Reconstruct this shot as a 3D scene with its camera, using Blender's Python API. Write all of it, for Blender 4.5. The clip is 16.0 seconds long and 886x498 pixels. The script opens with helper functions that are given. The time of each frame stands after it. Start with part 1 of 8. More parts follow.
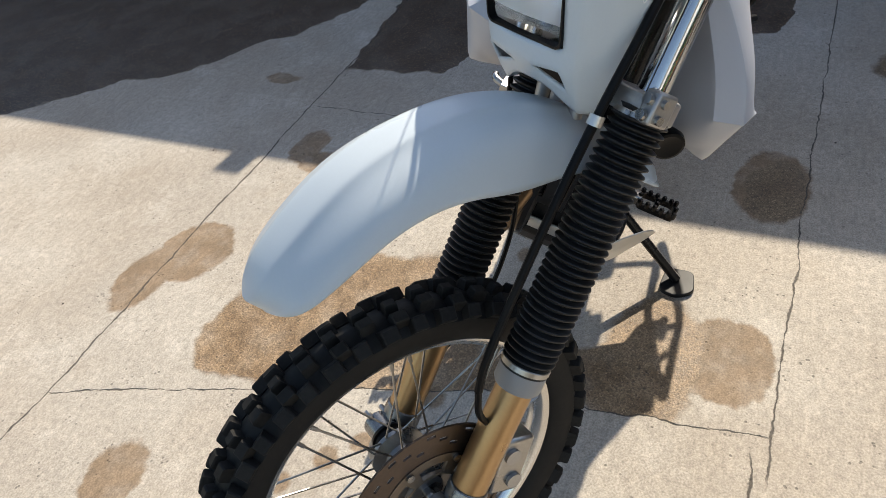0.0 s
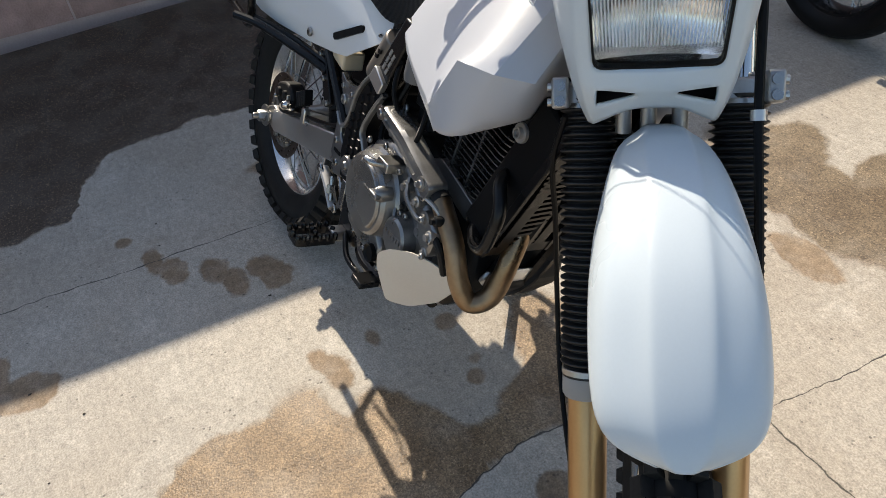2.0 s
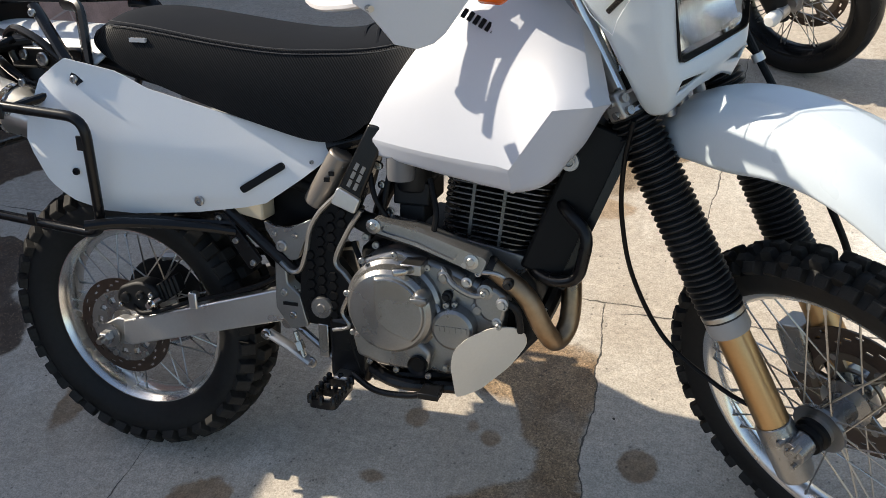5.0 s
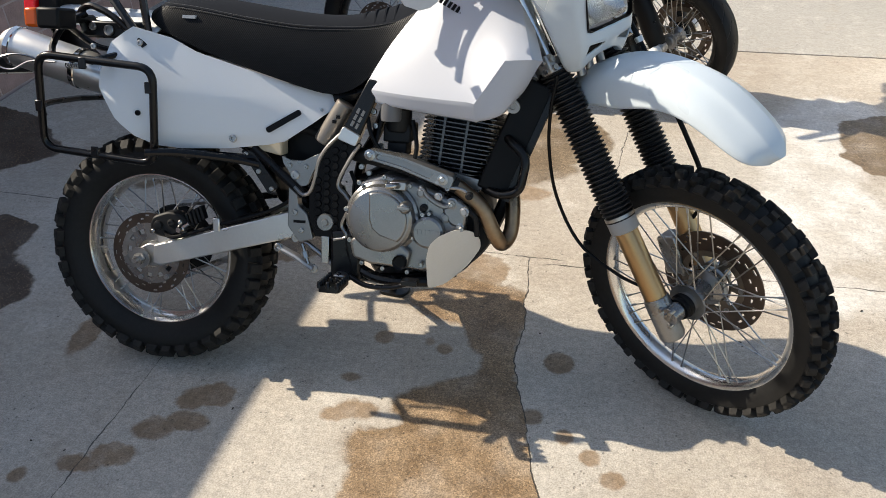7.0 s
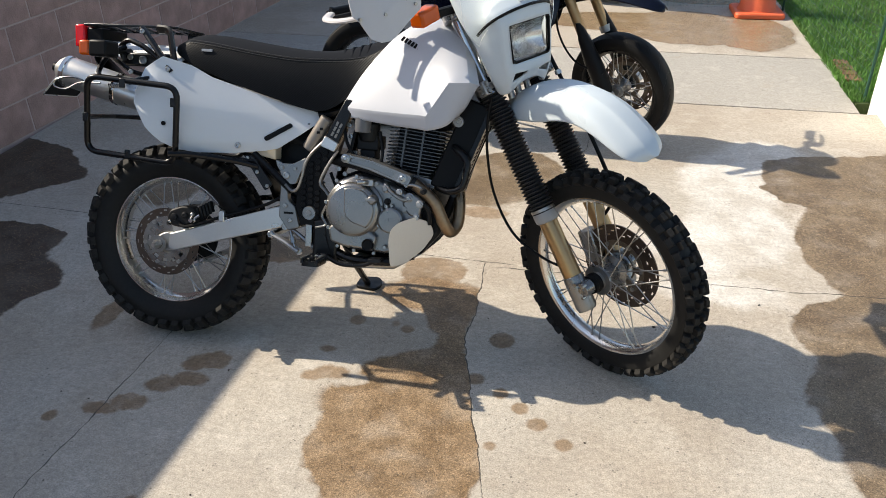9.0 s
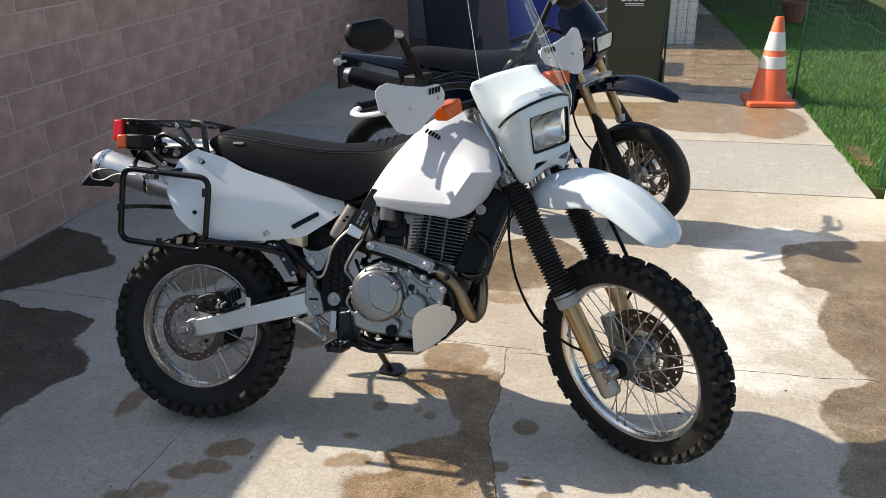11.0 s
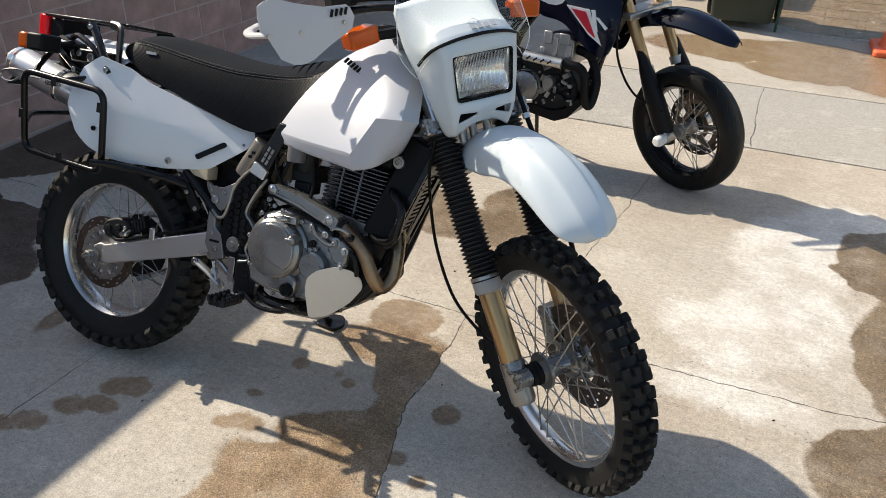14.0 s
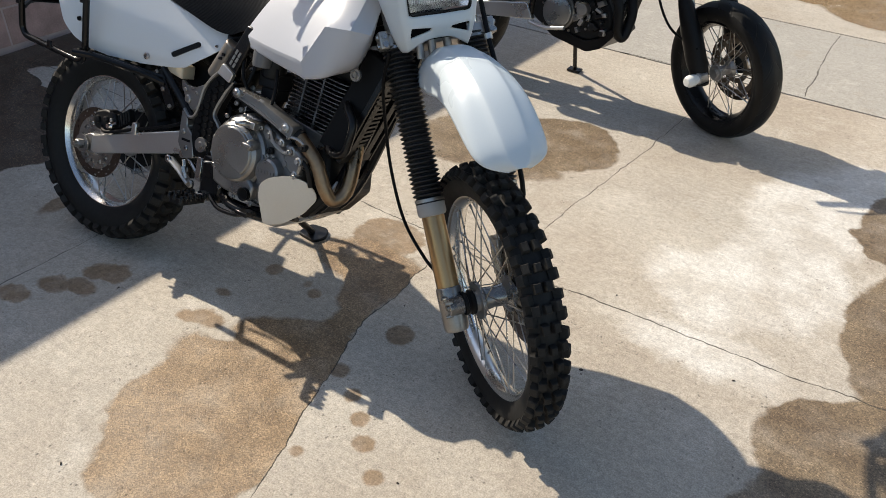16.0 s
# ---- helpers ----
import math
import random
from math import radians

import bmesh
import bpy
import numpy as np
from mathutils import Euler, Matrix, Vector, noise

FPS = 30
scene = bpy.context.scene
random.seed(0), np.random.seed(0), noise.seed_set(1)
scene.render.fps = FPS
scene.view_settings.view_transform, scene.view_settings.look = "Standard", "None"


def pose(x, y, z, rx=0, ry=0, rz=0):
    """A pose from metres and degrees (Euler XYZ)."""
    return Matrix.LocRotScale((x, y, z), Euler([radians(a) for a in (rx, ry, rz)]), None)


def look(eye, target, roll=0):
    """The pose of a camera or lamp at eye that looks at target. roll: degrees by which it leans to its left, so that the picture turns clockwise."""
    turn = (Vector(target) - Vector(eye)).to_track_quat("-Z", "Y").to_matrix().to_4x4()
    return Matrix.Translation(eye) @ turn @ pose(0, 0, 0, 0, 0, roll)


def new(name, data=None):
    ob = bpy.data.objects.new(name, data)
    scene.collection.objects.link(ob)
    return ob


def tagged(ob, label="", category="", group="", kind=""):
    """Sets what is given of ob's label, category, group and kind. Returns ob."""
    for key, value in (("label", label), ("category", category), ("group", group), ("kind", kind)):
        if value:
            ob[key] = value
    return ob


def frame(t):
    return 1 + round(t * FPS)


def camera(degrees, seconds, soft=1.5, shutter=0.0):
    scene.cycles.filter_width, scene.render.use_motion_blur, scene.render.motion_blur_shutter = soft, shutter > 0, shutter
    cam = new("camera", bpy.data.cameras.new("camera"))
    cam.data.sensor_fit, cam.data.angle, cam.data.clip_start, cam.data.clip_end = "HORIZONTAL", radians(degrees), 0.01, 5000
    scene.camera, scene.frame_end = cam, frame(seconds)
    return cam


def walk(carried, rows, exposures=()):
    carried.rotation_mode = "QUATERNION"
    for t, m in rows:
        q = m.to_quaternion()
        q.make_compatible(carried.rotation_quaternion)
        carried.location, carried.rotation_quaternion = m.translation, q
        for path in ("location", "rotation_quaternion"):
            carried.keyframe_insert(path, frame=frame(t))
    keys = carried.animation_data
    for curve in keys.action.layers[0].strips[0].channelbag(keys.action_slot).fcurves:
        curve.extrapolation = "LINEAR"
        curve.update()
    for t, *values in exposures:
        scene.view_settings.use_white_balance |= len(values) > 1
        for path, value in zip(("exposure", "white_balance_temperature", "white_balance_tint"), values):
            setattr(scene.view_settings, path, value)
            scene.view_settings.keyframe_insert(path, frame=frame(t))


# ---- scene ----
cam = camera(59.3, 16.0, soft=0.45)
PATH = [
    (0, (2.133, 0.553, 1.448), (0.781, -0.163, 0.16), -10.1),
    (0.5, (2.09, 0.313, 1.482), (0.655, -0.127, 0.161), -9.4),
    (1, (2.091, 0.041, 1.5), (0.599, 0.003, 0.168), -7.5),
    (1.5, (2.05, -0.195, 1.512), (0.616, 0.157, 0.163), -6.6),
    (2, (1.882, -0.353, 1.504), (0.536, 0.229, 0.146), -6.8),
    (2.5, (1.735, -0.502, 1.507), (0.525, 0.297, 0.13), -6.7),
    (3, (1.615, -0.675, 1.526), (0.582, 0.338, 0.145), -7.7),
    (3.5, (1.502, -0.753, 1.524), (0.591, 0.42, 0.186), -7.6),
    (3.7, (1.46, -0.757, 1.53), (0.59, 0.448, 0.193), -7.9),
    (5.8, (1.149, -1.164, 1.582), (0.729, 0.349, 0.344), -4.8),
    (6, (1.171, -1.237, 1.589), (0.771, 0.292, 0.363), -3.5),
    (6.5, (1.222, -1.402, 1.612), (0.845, 0.156, 0.415), -1.8),
    (7, (1.224, -1.554, 1.624), (0.864, 0.031, 0.46), -1.9),
    (7.5, (1.242, -1.735, 1.635), (0.906, -0.123, 0.5), -2.1),
    (8, (1.293, -1.851, 1.654), (0.974, -0.206, 0.562), -1.7),
    (8.5, (1.393, -1.949, 1.668), (1.049, -0.285, 0.613), -0.9),
    (9, (1.46, -2.052, 1.692), (1.085, -0.374, 0.671), -0.9),
    (9.5, (1.435, -2.112, 1.713), (1.043, -0.386, 0.783), -1.5),
    (10, (1.417, -2.135, 1.727), (1.022, -0.367, 0.88), -1.3),
    (10.2, (1.424, -2.139, 1.717), (1.022, -0.358, 0.899), -1.3),
    (12.3, (1.472, -1.818, 1.704), (1.001, -0.079, 0.837), -2.0),
    (12.5, (1.484, -1.767, 1.702), (1.016, -0.03, 0.828), -1.9),
    (13, (1.603, -1.671, 1.698), (1.069, 0.036, 0.804), -0.7),
    (13.5, (1.802, -1.591, 1.685), (1.138, 0.041, 0.739), 0.9),
    (14, (1.896, -1.491, 1.655), (1.192, 0.078, 0.632), 0.6),
    (14.5, (1.914, -1.385, 1.641), (1.226, 0.163, 0.577), 1.6),
    (15, (1.939, -1.33, 1.638), (1.237, 0.18, 0.531), 1.6),
    (15.5, (2.054, -1.306, 1.631), (1.259, 0.12, 0.476), 1.9),
    (16, (2.223, -1.298, 1.632), (1.368, 0.073, 0.453), 2.1),
]
walk(cam, [(t, look(eye, target, roll)) for t, eye, target, roll in PATH], exposures=[(0, 0.44, 7200, 9), (2.5, 0.44, 7200, 9), (6, 0.60, 7200, 9), (8, 0.45, 7200, 9), (10, 0.52, 7200, 9), (12.5, 0.50, 7200, 9), (14, 0.40, 7200, 9), (16, 0.31, 7200, 9)])

# ---- light: a clear sky, the sun over the block wall ----
SUN_WAY = Vector((1.22, -0.19, -1.0))
world = bpy.data.worlds.new("sky")
scene.world = world
world.use_nodes = True
sky = world.node_tree.nodes.new("ShaderNodeTexSky")
sky.sky_type, sky.sun_disc = "NISHITA", False
sky.sun_elevation = math.atan2(1.0, math.hypot(SUN_WAY.x, SUN_WAY.y))
sky.sun_rotation = math.atan2(-SUN_WAY.x, -SUN_WAY.y)
world.node_tree.links.new(sky.outputs[0], world.node_tree.nodes["Background"].inputs[0])
world.node_tree.nodes["Background"].inputs[1].default_value = 0.148
sun = new("sun", bpy.data.lights.new("sun", "SUN"))
sun.data.energy, sun.data.angle, sun.data.color = 4.8, radians(0.55), (1.0, 0.945, 0.86)
sun.matrix_world = look((-6, 0.6, 5), Vector((-6, 0.6, 5)) + SUN_WAY)


# ---- materials ----
def material(name, color, rough=0.5, metal=0.0, vary=0.12, scale=6.0, grain=60.0, bump=0.1, dist=0.002, coat=0.0, rvary=0.12, each=0.0, spec=0.5):
    """Principled surface with stains at one scale, grain at another, and fine relief."""
    m = bpy.data.materials.new(name)
    m.use_nodes = True
    nt = m.node_tree
    b = nt.nodes["Principled BSDF"]
    b.inputs["Metallic"].default_value = metal
    b.inputs["Coat Weight"].default_value = coat
    b.inputs["Specular IOR Level"].default_value = spec
    b.inputs["Coat Roughness"].default_value = 0.08
    tc = nt.nodes.new("ShaderNodeTexCoord")

    def noise_at(sc, detail=4.0):
        n = nt.nodes.new("ShaderNodeTexNoise")
        n.inputs["Scale"].default_value, n.inputs["Detail"].default_value = sc, detail
        nt.links.new(tc.outputs["Object"], n.inputs["Vector"])
        return n.outputs["Fac"]

    big, fine = noise_at(scale), noise_at(grain, 3.0)
    add = nt.nodes.new("ShaderNodeMath")
    add.operation = "MULTIPLY_ADD"
    nt.links.new(fine, add.inputs[0])
    add.inputs[1].default_value = 0.5
    nt.links.new(big, add.inputs[2])
    ramp = nt.nodes.new("ShaderNodeMapRange")
    ramp.inputs["From Min"].default_value, ramp.inputs["From Max"].default_value = 0.45, 1.05
    ramp.inputs["To Min"].default_value, ramp.inputs["To Max"].default_value = 1 - vary, 1 + vary
    nt.links.new(add.outputs[0], ramp.inputs["Value"])
    val = ramp.outputs[0]
    if each:
        info = nt.nodes.new("ShaderNodeObjectInfo")
        r2 = nt.nodes.new("ShaderNodeMapRange")
        r2.inputs["To Min"].default_value, r2.inputs["To Max"].default_value = 1 - each, 1 + each
        nt.links.new(info.outputs["Random"], r2.inputs["Value"])
        mu = nt.nodes.new("ShaderNodeMath")
        mu.operation = "MULTIPLY"
        nt.links.new(val, mu.inputs[0])
        nt.links.new(r2.outputs[0], mu.inputs[1])
        val = mu.outputs[0]
    mix = nt.nodes.new("ShaderNodeVectorMath")
    mix.operation = "SCALE"
    mix.inputs[0].default_value = color
    nt.links.new(val, mix.inputs["Scale"])
    nt.links.new(mix.outputs[0], b.inputs["Base Color"])
    rr = nt.nodes.new("ShaderNodeMapRange")
    rr.inputs["From Min"].default_value, rr.inputs["From Max"].default_value = 0.3, 0.7
    rr.inputs["To Min"].default_value, rr.inputs["To Max"].default_value = max(0.02, rough - rvary), min(1.0, rough + rvary)
    nt.links.new(big, rr.inputs["Value"])
    nt.links.new(rr.outputs[0], b.inputs["Roughness"])
    if bump:
        bp = nt.nodes.new("ShaderNodeBump")
        bp.inputs["Strength"].default_value, bp.inputs["Distance"].default_value = bump, dist
        nt.links.new(fine, bp.inputs["Height"])
        nt.links.new(bp.outputs[0], b.inputs["Normal"])
    return m


WHITE = material("white_plastic", (0.545, 0.605, 0.645), 0.30, vary=0.025, scale=3, grain=300, bump=0.03, dist=0.0005, rvary=0.07)
PANELW = material("white_side_panel_plastic", (0.655, 0.668, 0.68), 0.34, vary=0.03, scale=4, grain=400, bump=0.04, dist=0.0005, rvary=0.07)
SHIELD = material("white_shield_plastic", (0.53, 0.508, 0.505), 0.38, vary=0.03, scale=5, grain=300, bump=0.04, dist=0.0005)
TANKW = material("white_tank_plastic", (0.45, 0.464, 0.507), 0.42, vary=0.02, scale=3, grain=500, bump=0.05, dist=0.0005, rvary=0.06)
CREAM = material("off_white_aluminium", (0.66, 0.63, 0.57), 0.4, metal=0.2, vary=0.05, grain=200, bump=0.03)
RUBBER = material("tyre_rubber", (0.012, 0.0117, 0.0113), 0.58, spec=0.22, vary=0.4, scale=9, grain=90, bump=0.25, dist=0.001)
TREAD = material("dusty_tread_rubber", (0.018, 0.017, 0.0158), 0.72, spec=0.2, vary=0.6, scale=22, grain=140, bump=0.3, dist=0.001)
CARRIER = material("bronzed_disc_carrier", (0.20, 0.165, 0.13), 0.4, metal=0.85, vary=0.15, grain=200, bump=0.08, dist=0.0003)
BOOT = material("fork_boot_rubber", (0.016, 0.016, 0.0165), 0.42, spec=0.35, vary=0.3, scale=12, grain=120, bump=0.1, dist=0.0006)
BLACK = material("black_painted_steel", (0.0055, 0.0055, 0.006), 0.27, spec=0.3, vary=0.2, grain=150, bump=0.05, dist=0.0004, rvary=0.1)
BLACKP = material("black_plastic", (0.0055, 0.0055, 0.006), 0.42, spec=0.14, vary=0.2, grain=250, bump=0.2, dist=0.0005)
DARK = material("dark_casting", (0.012, 0.012, 0.0125), 0.55, spec=0.35, metal=0.3, vary=0.3, grain=120, bump=0.3, dist=0.001)
VINYL = material("seat_top_suede", (0.0125, 0.0142, 0.018), 0.85, spec=0.07, vary=0.18, grain=700, bump=0.25, dist=0.0004)


def ribbed(name, low, high, period, turn):
    """Black vinyl pressed with fine parallel ribs."""
    m = bpy.data.materials.new(name)
    m.use_nodes = True
    nt = m.node_tree
    b = nt.nodes["Principled BSDF"]
    tc, mp, wv, mx, bp = (nt.nodes.new("ShaderNode" + k) for k in ("TexCoord", "Mapping", "TexWave", "Mix", "Bump"))
    nt.links.new(tc.outputs["Object"], mp.inputs["Vector"])
    mp.inputs["Rotation"].default_value = (0, radians(turn), 0)
    wv.inputs["Scale"].default_value = 0.314 / period
    wv.inputs["Distortion"].default_value = 0.4
    nt.links.new(mp.outputs[0], wv.inputs["Vector"])
    mx.data_type = "RGBA"
    mx.inputs[6].default_value, mx.inputs[7].default_value = (*low, 1), (*high, 1)
    nt.links.new(wv.outputs["Fac"], mx.inputs[0])
    nt.links.new(mx.outputs[2], b.inputs["Base Color"])
    bp.inputs["Strength"].default_value, bp.inputs["Distance"].default_value = 0.6, 0.001
    nt.links.new(wv.outputs["Fac"], bp.inputs["Height"])
    nt.links.new(bp.outputs[0], b.inputs["Normal"])
    b.inputs["Roughness"].default_value = 0.42
    b.inputs["Specular IOR Level"].default_value = 0.13
    return m


RIBBED = ribbed("ribbed_seat_vinyl", (0.0008, 0.0009, 0.0012), (0.0085, 0.0095, 0.0115), 0.0042, 38)
ALU = material("cast_aluminium", (0.42, 0.41, 0.40), 0.42, metal=0.85, vary=0.12, scale=8, grain=220, bump=0.12, dist=0.0005)
ENGINE = material("grey_engine_paint", (0.255, 0.251, 0.246), 0.30, metal=0.8, vary=0.15, scale=10, grain=300, bump=0.1, dist=0.0004)
POLISH = material("polished_aluminium", (0.72, 0.71, 0.69), 0.24, metal=1.0, vary=0.06, grain=120, bump=0.03, dist=0.0003)
SATIN = material("satin_aluminium", (0.62, 0.61, 0.59), 0.36, metal=0.9, vary=0.06, grain=160, bump=0.05, dist=0.0003)
CHROME = material("chrome", (0.62, 0.62, 0.62), 0.12, metal=1.0, vary=0.05, bump=0.0)
STEEL = material("zinc_steel", (0.40, 0.39, 0.375), 0.3, metal=1.0, vary=0.15, grain=200, bump=0.05, dist=0.0003)
GOLD = material("gold_anodised", (0.44, 0.285, 0.145), 0.33, metal=0.9, vary=0.08, scale=5, grain=200, bump=0.03, dist=0.0003)
HEADER = material("heat_tinted_steel", (0.25, 0.175, 0.11), 0.34, metal=0.95, vary=0.4, scale=9, grain=60, bump=0.05, dist=0.0004)
DISC = material("brake_disc_steel", (0.115, 0.088, 0.072), 0.36, metal=0.9, vary=0.2, grain=200, bump=0.1, dist=0.0003)


def simple(name, color, rough=0.3, metal=0.0, transmission=0.0, ior=1.45, alpha=1.0):
    m = bpy.data.materials.new(name)
    m.use_nodes = True
    b = m.node_tree.nodes["Principled BSDF"]
    b.inputs["Base Color"].default_value = (*color, 1)
    b.inputs["Roughness"].default_value = rough
    b.inputs["Metallic"].default_value = metal
    b.inputs["Transmission Weight"].default_value = transmission
    b.inputs["IOR"].default_value = ior
    b.inputs["Alpha"].default_value = alpha
    return m


AMBER = simple("amber_lens", (0.52, 0.08, 0.005), 0.15)
REDL = simple("red_lens", (0.80, 0.010, 0.015), 0.15)
MIRROR = simple("mirror_glass", (0.8, 0.8, 0.8), 0.02, 1.0)


# ---- building blocks ----
def part(name, bm, mat, parent=None, label="", m=None, smooth=35, bevel=0.0, subsurf=0):
    me = bpy.data.meshes.new(name)
    bmesh.ops.recalc_face_normals(bm, faces=bm.faces[:])
    bm.to_mesh(me)
    bm.free()
    ob = new(name, me)
    me.materials.append(mat)
    finish(ob, smooth, bevel, subsurf)
    ob.parent = parent
    if m is not None:
        ob.matrix_basis = m
    if label:
        tagged(ob, label)
    return ob


def finish(ob, smooth=35, bevel=0.0, subsurf=0):
    me = ob.data
    if smooth:
        me.polygons.foreach_set("use_smooth", [True] * len(me.polygons))
        if not subsurf:
            me.set_sharp_from_angle(angle=radians(smooth))
    if bevel:
        b = ob.modifiers.new("bevel", "BEVEL")
        b.width, b.segments, b.limit_method, b.angle_limit = bevel, 2, "ANGLE", radians(40)
        b.harden_normals = False
    if subsurf:
        s = ob.modifiers.new("sub", "SUBSURF")
        s.levels = s.render_levels = subsurf


def again(ob, parent, m, name=None):
    """Another object on the same mesh."""
    o = new(name or ob.name.split(".")[0], ob.data)
    o.parent = parent
    o.matrix_basis = m
    return o


def thing(name, m, label, category, group=""):
    e = new(name)
    e.matrix_basis = m
    return tagged(e, label, category, group)


def ring_bridge(bm, rings, closed=True, caps=True):
    """Skin rings of vertices (lists of coordinates) with quads."""
    vs = [[bm.verts.new(p) for p in r] for r in rings]
    for a, b in zip(vs, vs[1:]):
        n = len(a)
        for i in range(n if closed else n - 1):
            j = (i + 1) % n
            bm.faces.new((a[i], a[j], b[j], b[i]))
    if caps and closed:
        bm.faces.new(vs[0][::-1])
        bm.faces.new(vs[-1])
    return vs


def box(bm, lo, hi, m=None):
    lo, hi = Vector(lo), Vector(hi)
    r = bmesh.ops.create_cube(bm, size=1.0)
    t = Matrix.Translation((lo + hi) / 2) @ Matrix.Diagonal((*(hi - lo), 1))
    bmesh.ops.transform(bm, matrix=(m or Matrix()) @ t, verts=r["verts"])
    return r["verts"]


def lathe(bm, profile, segs=32, m=None, axis="y", closed=False):
    """Turn a profile of (radius, along) about an axis through the origin."""
    rings = []
    for k in range(segs):
        a = 2 * math.pi * k / segs
        c, s = math.cos(a), math.sin(a)
        ring = []
        for r, h in profile:
            p = {"y": (r * c, h, r * s), "z": (r * c, r * s, h), "x": (h, r * c, r * s)}[axis]
            ring.append((m or Matrix()) @ Vector(p))
        rings.append(ring)
    vs = [[bm.verts.new(p) for p in r] for r in rings]
    n = len(profile)
    for k in range(segs):
        a, b = vs[k], vs[(k + 1) % segs]
        for i in range(n if closed else n - 1):
            j = (i + 1) % n
            bm.faces.new((a[i], a[j], b[j], b[i]))
    if not closed:
        for i in (0, n - 1):
            if profile[i][0] > 1e-5:
                bm.faces.new([v[i] for v in vs])
    bmesh.ops.remove_doubles(bm, verts=bm.verts[:], dist=1e-6)


def cyl(bm, a, b, r, segs=16, r2=None):
    a, b = Vector(a), Vector(b)
    q = (b - a).to_track_quat("Z", "Y").to_matrix().to_4x4()
    d = (b - a).length
    r2 = r if r2 is None else r2
    rings = []
    for rad, h in ((r, 0), (r2, d)):
        rings.append([Matrix.Translation(a) @ q @ Vector((rad * math.cos(2 * math.pi * k / segs), rad * math.sin(2 * math.pi * k / segs), h)) for k in range(segs)])
    ring_bridge(bm, rings)


def smooth_path(pts, n=8, loop=False):
    """Catmull-Rom through the points."""
    P = [Vector(p) for p in pts]
    out, c = [], len(P)
    for i in range(c if loop else c - 1):
        p1, p2 = P[i], P[(i + 1) % c]
        p0 = P[(i - 1) % c] if loop or i else p1 * 2 - p2
        p3 = P[(i + 2) % c] if loop or i + 2 < c else p2 * 2 - p1
        for k in range(n):
            t = k / n
            out.append(0.5 * (2 * p1 + (p2 - p0) * t + (2 * p0 - 5 * p1 + 4 * p2 - p3) * t * t + (3 * p1 - p0 - 3 * p2 + p3) * t ** 3))
    if not loop:
        out.append(P[-1])
    return out


def rounded(pts, r, n=5, loop=True):
    """A polyline with its corners rounded."""
    P, out, c = [Vector(p) for p in pts], [], len(pts)
    for i, p in enumerate(P):
        if not loop and i in (0, c - 1):
            out.append(p)
            continue
        a, b = P[i - 1] - p, P[(i + 1) % c] - p
        d = min(r, a.length * 0.45, b.length * 0.45)
        s, e = p + a.normalized() * d, p + b.normalized() * d
        for k in range(n + 1):
            t = k / n
            out.append(s * (1 - t) ** 2 + p * 2 * t * (1 - t) + e * t * t)
    return out


def tube(bm, path, r, segs=10, loop=False, squash=1.0):
    """Sweep a circle along a path; r may be a list."""
    P = [Vector(p) for p in path]
    n, rings, up = len(P), [], Vector((0.02, 0.03, 1))
    for i, p in enumerate(P):
        d = ((P[(i + 1) % n] - P[i - 1]) if loop else P[min(i + 1, n - 1)] - P[max(i - 1, 0)]).normalized()
        x = up.cross(d)
        if x.length < 1e-3:
            x = Vector((1, 0, 0)).cross(d)
        x.normalize()
        y = d.cross(x)
        up = y.copy() if i else y.copy()
        rad = r[i] if isinstance(r, (list, tuple)) else r
        rings.append([p + x * rad * math.cos(2 * math.pi * k / segs) + y * rad * squash * math.sin(2 * math.pi * k / segs) for k in range(segs)])
    if loop:
        vs = [[bm.verts.new(q) for q in ring] for ring in rings]
        for i in range(n):
            a, b = vs[i], vs[(i + 1) % n]
            for k in range(segs):
                bm.faces.new((a[k], a[(k + 1) % segs], b[(k + 1) % segs], b[k]))
    else:
        ring_bridge(bm, rings)


def plate(bm, poly, y0, y1):
    """An (x, z) outline pulled from y0 to y1."""
    ring_bridge(bm, [[(x, y0, z) for x, z in poly], [(x, y1, z) for x, z in poly]])


def shell(bm, poly, yfun, thick, rings=5):
    """An (x, z) outline as a bowed sheet: rings shrink to its middle, yfun(x, z, k) gives y (k: 0 rim, 1 middle)."""
    cx, cz = sum(p[0] for p in poly) / len(poly), sum(p[1] for p in poly) / len(poly)
    for side in (0, 1):
        prev = None
        for k in range(rings):
            f = k / rings
            cur = [bm.verts.new((cx + (x - cx) * (1 - f), yfun(cx + (x - cx) * (1 - f), cz + (z - cz) * (1 - f), f) + side * thick, cz + (z - cz) * (1 - f))) for x, z in poly]
            if prev:
                for i in range(len(poly)):
                    j = (i + 1) % len(poly)
                    bm.faces.new((prev[i], prev[j], cur[j], cur[i]))
            else:
                rim = cur if side == 0 else rim
                if side:
                    for i in range(len(poly)):
                        j = (i + 1) % len(poly)
                        bm.faces.new((rim[i], rim[j], cur[j], cur[i]))
            prev = cur
        mid = bm.verts.new((cx, yfun(cx, cz, 1.0) + side * thick, cz))
        for i in range(len(poly)):
            bm.faces.new((prev[i], prev[(i + 1) % len(poly)], mid))


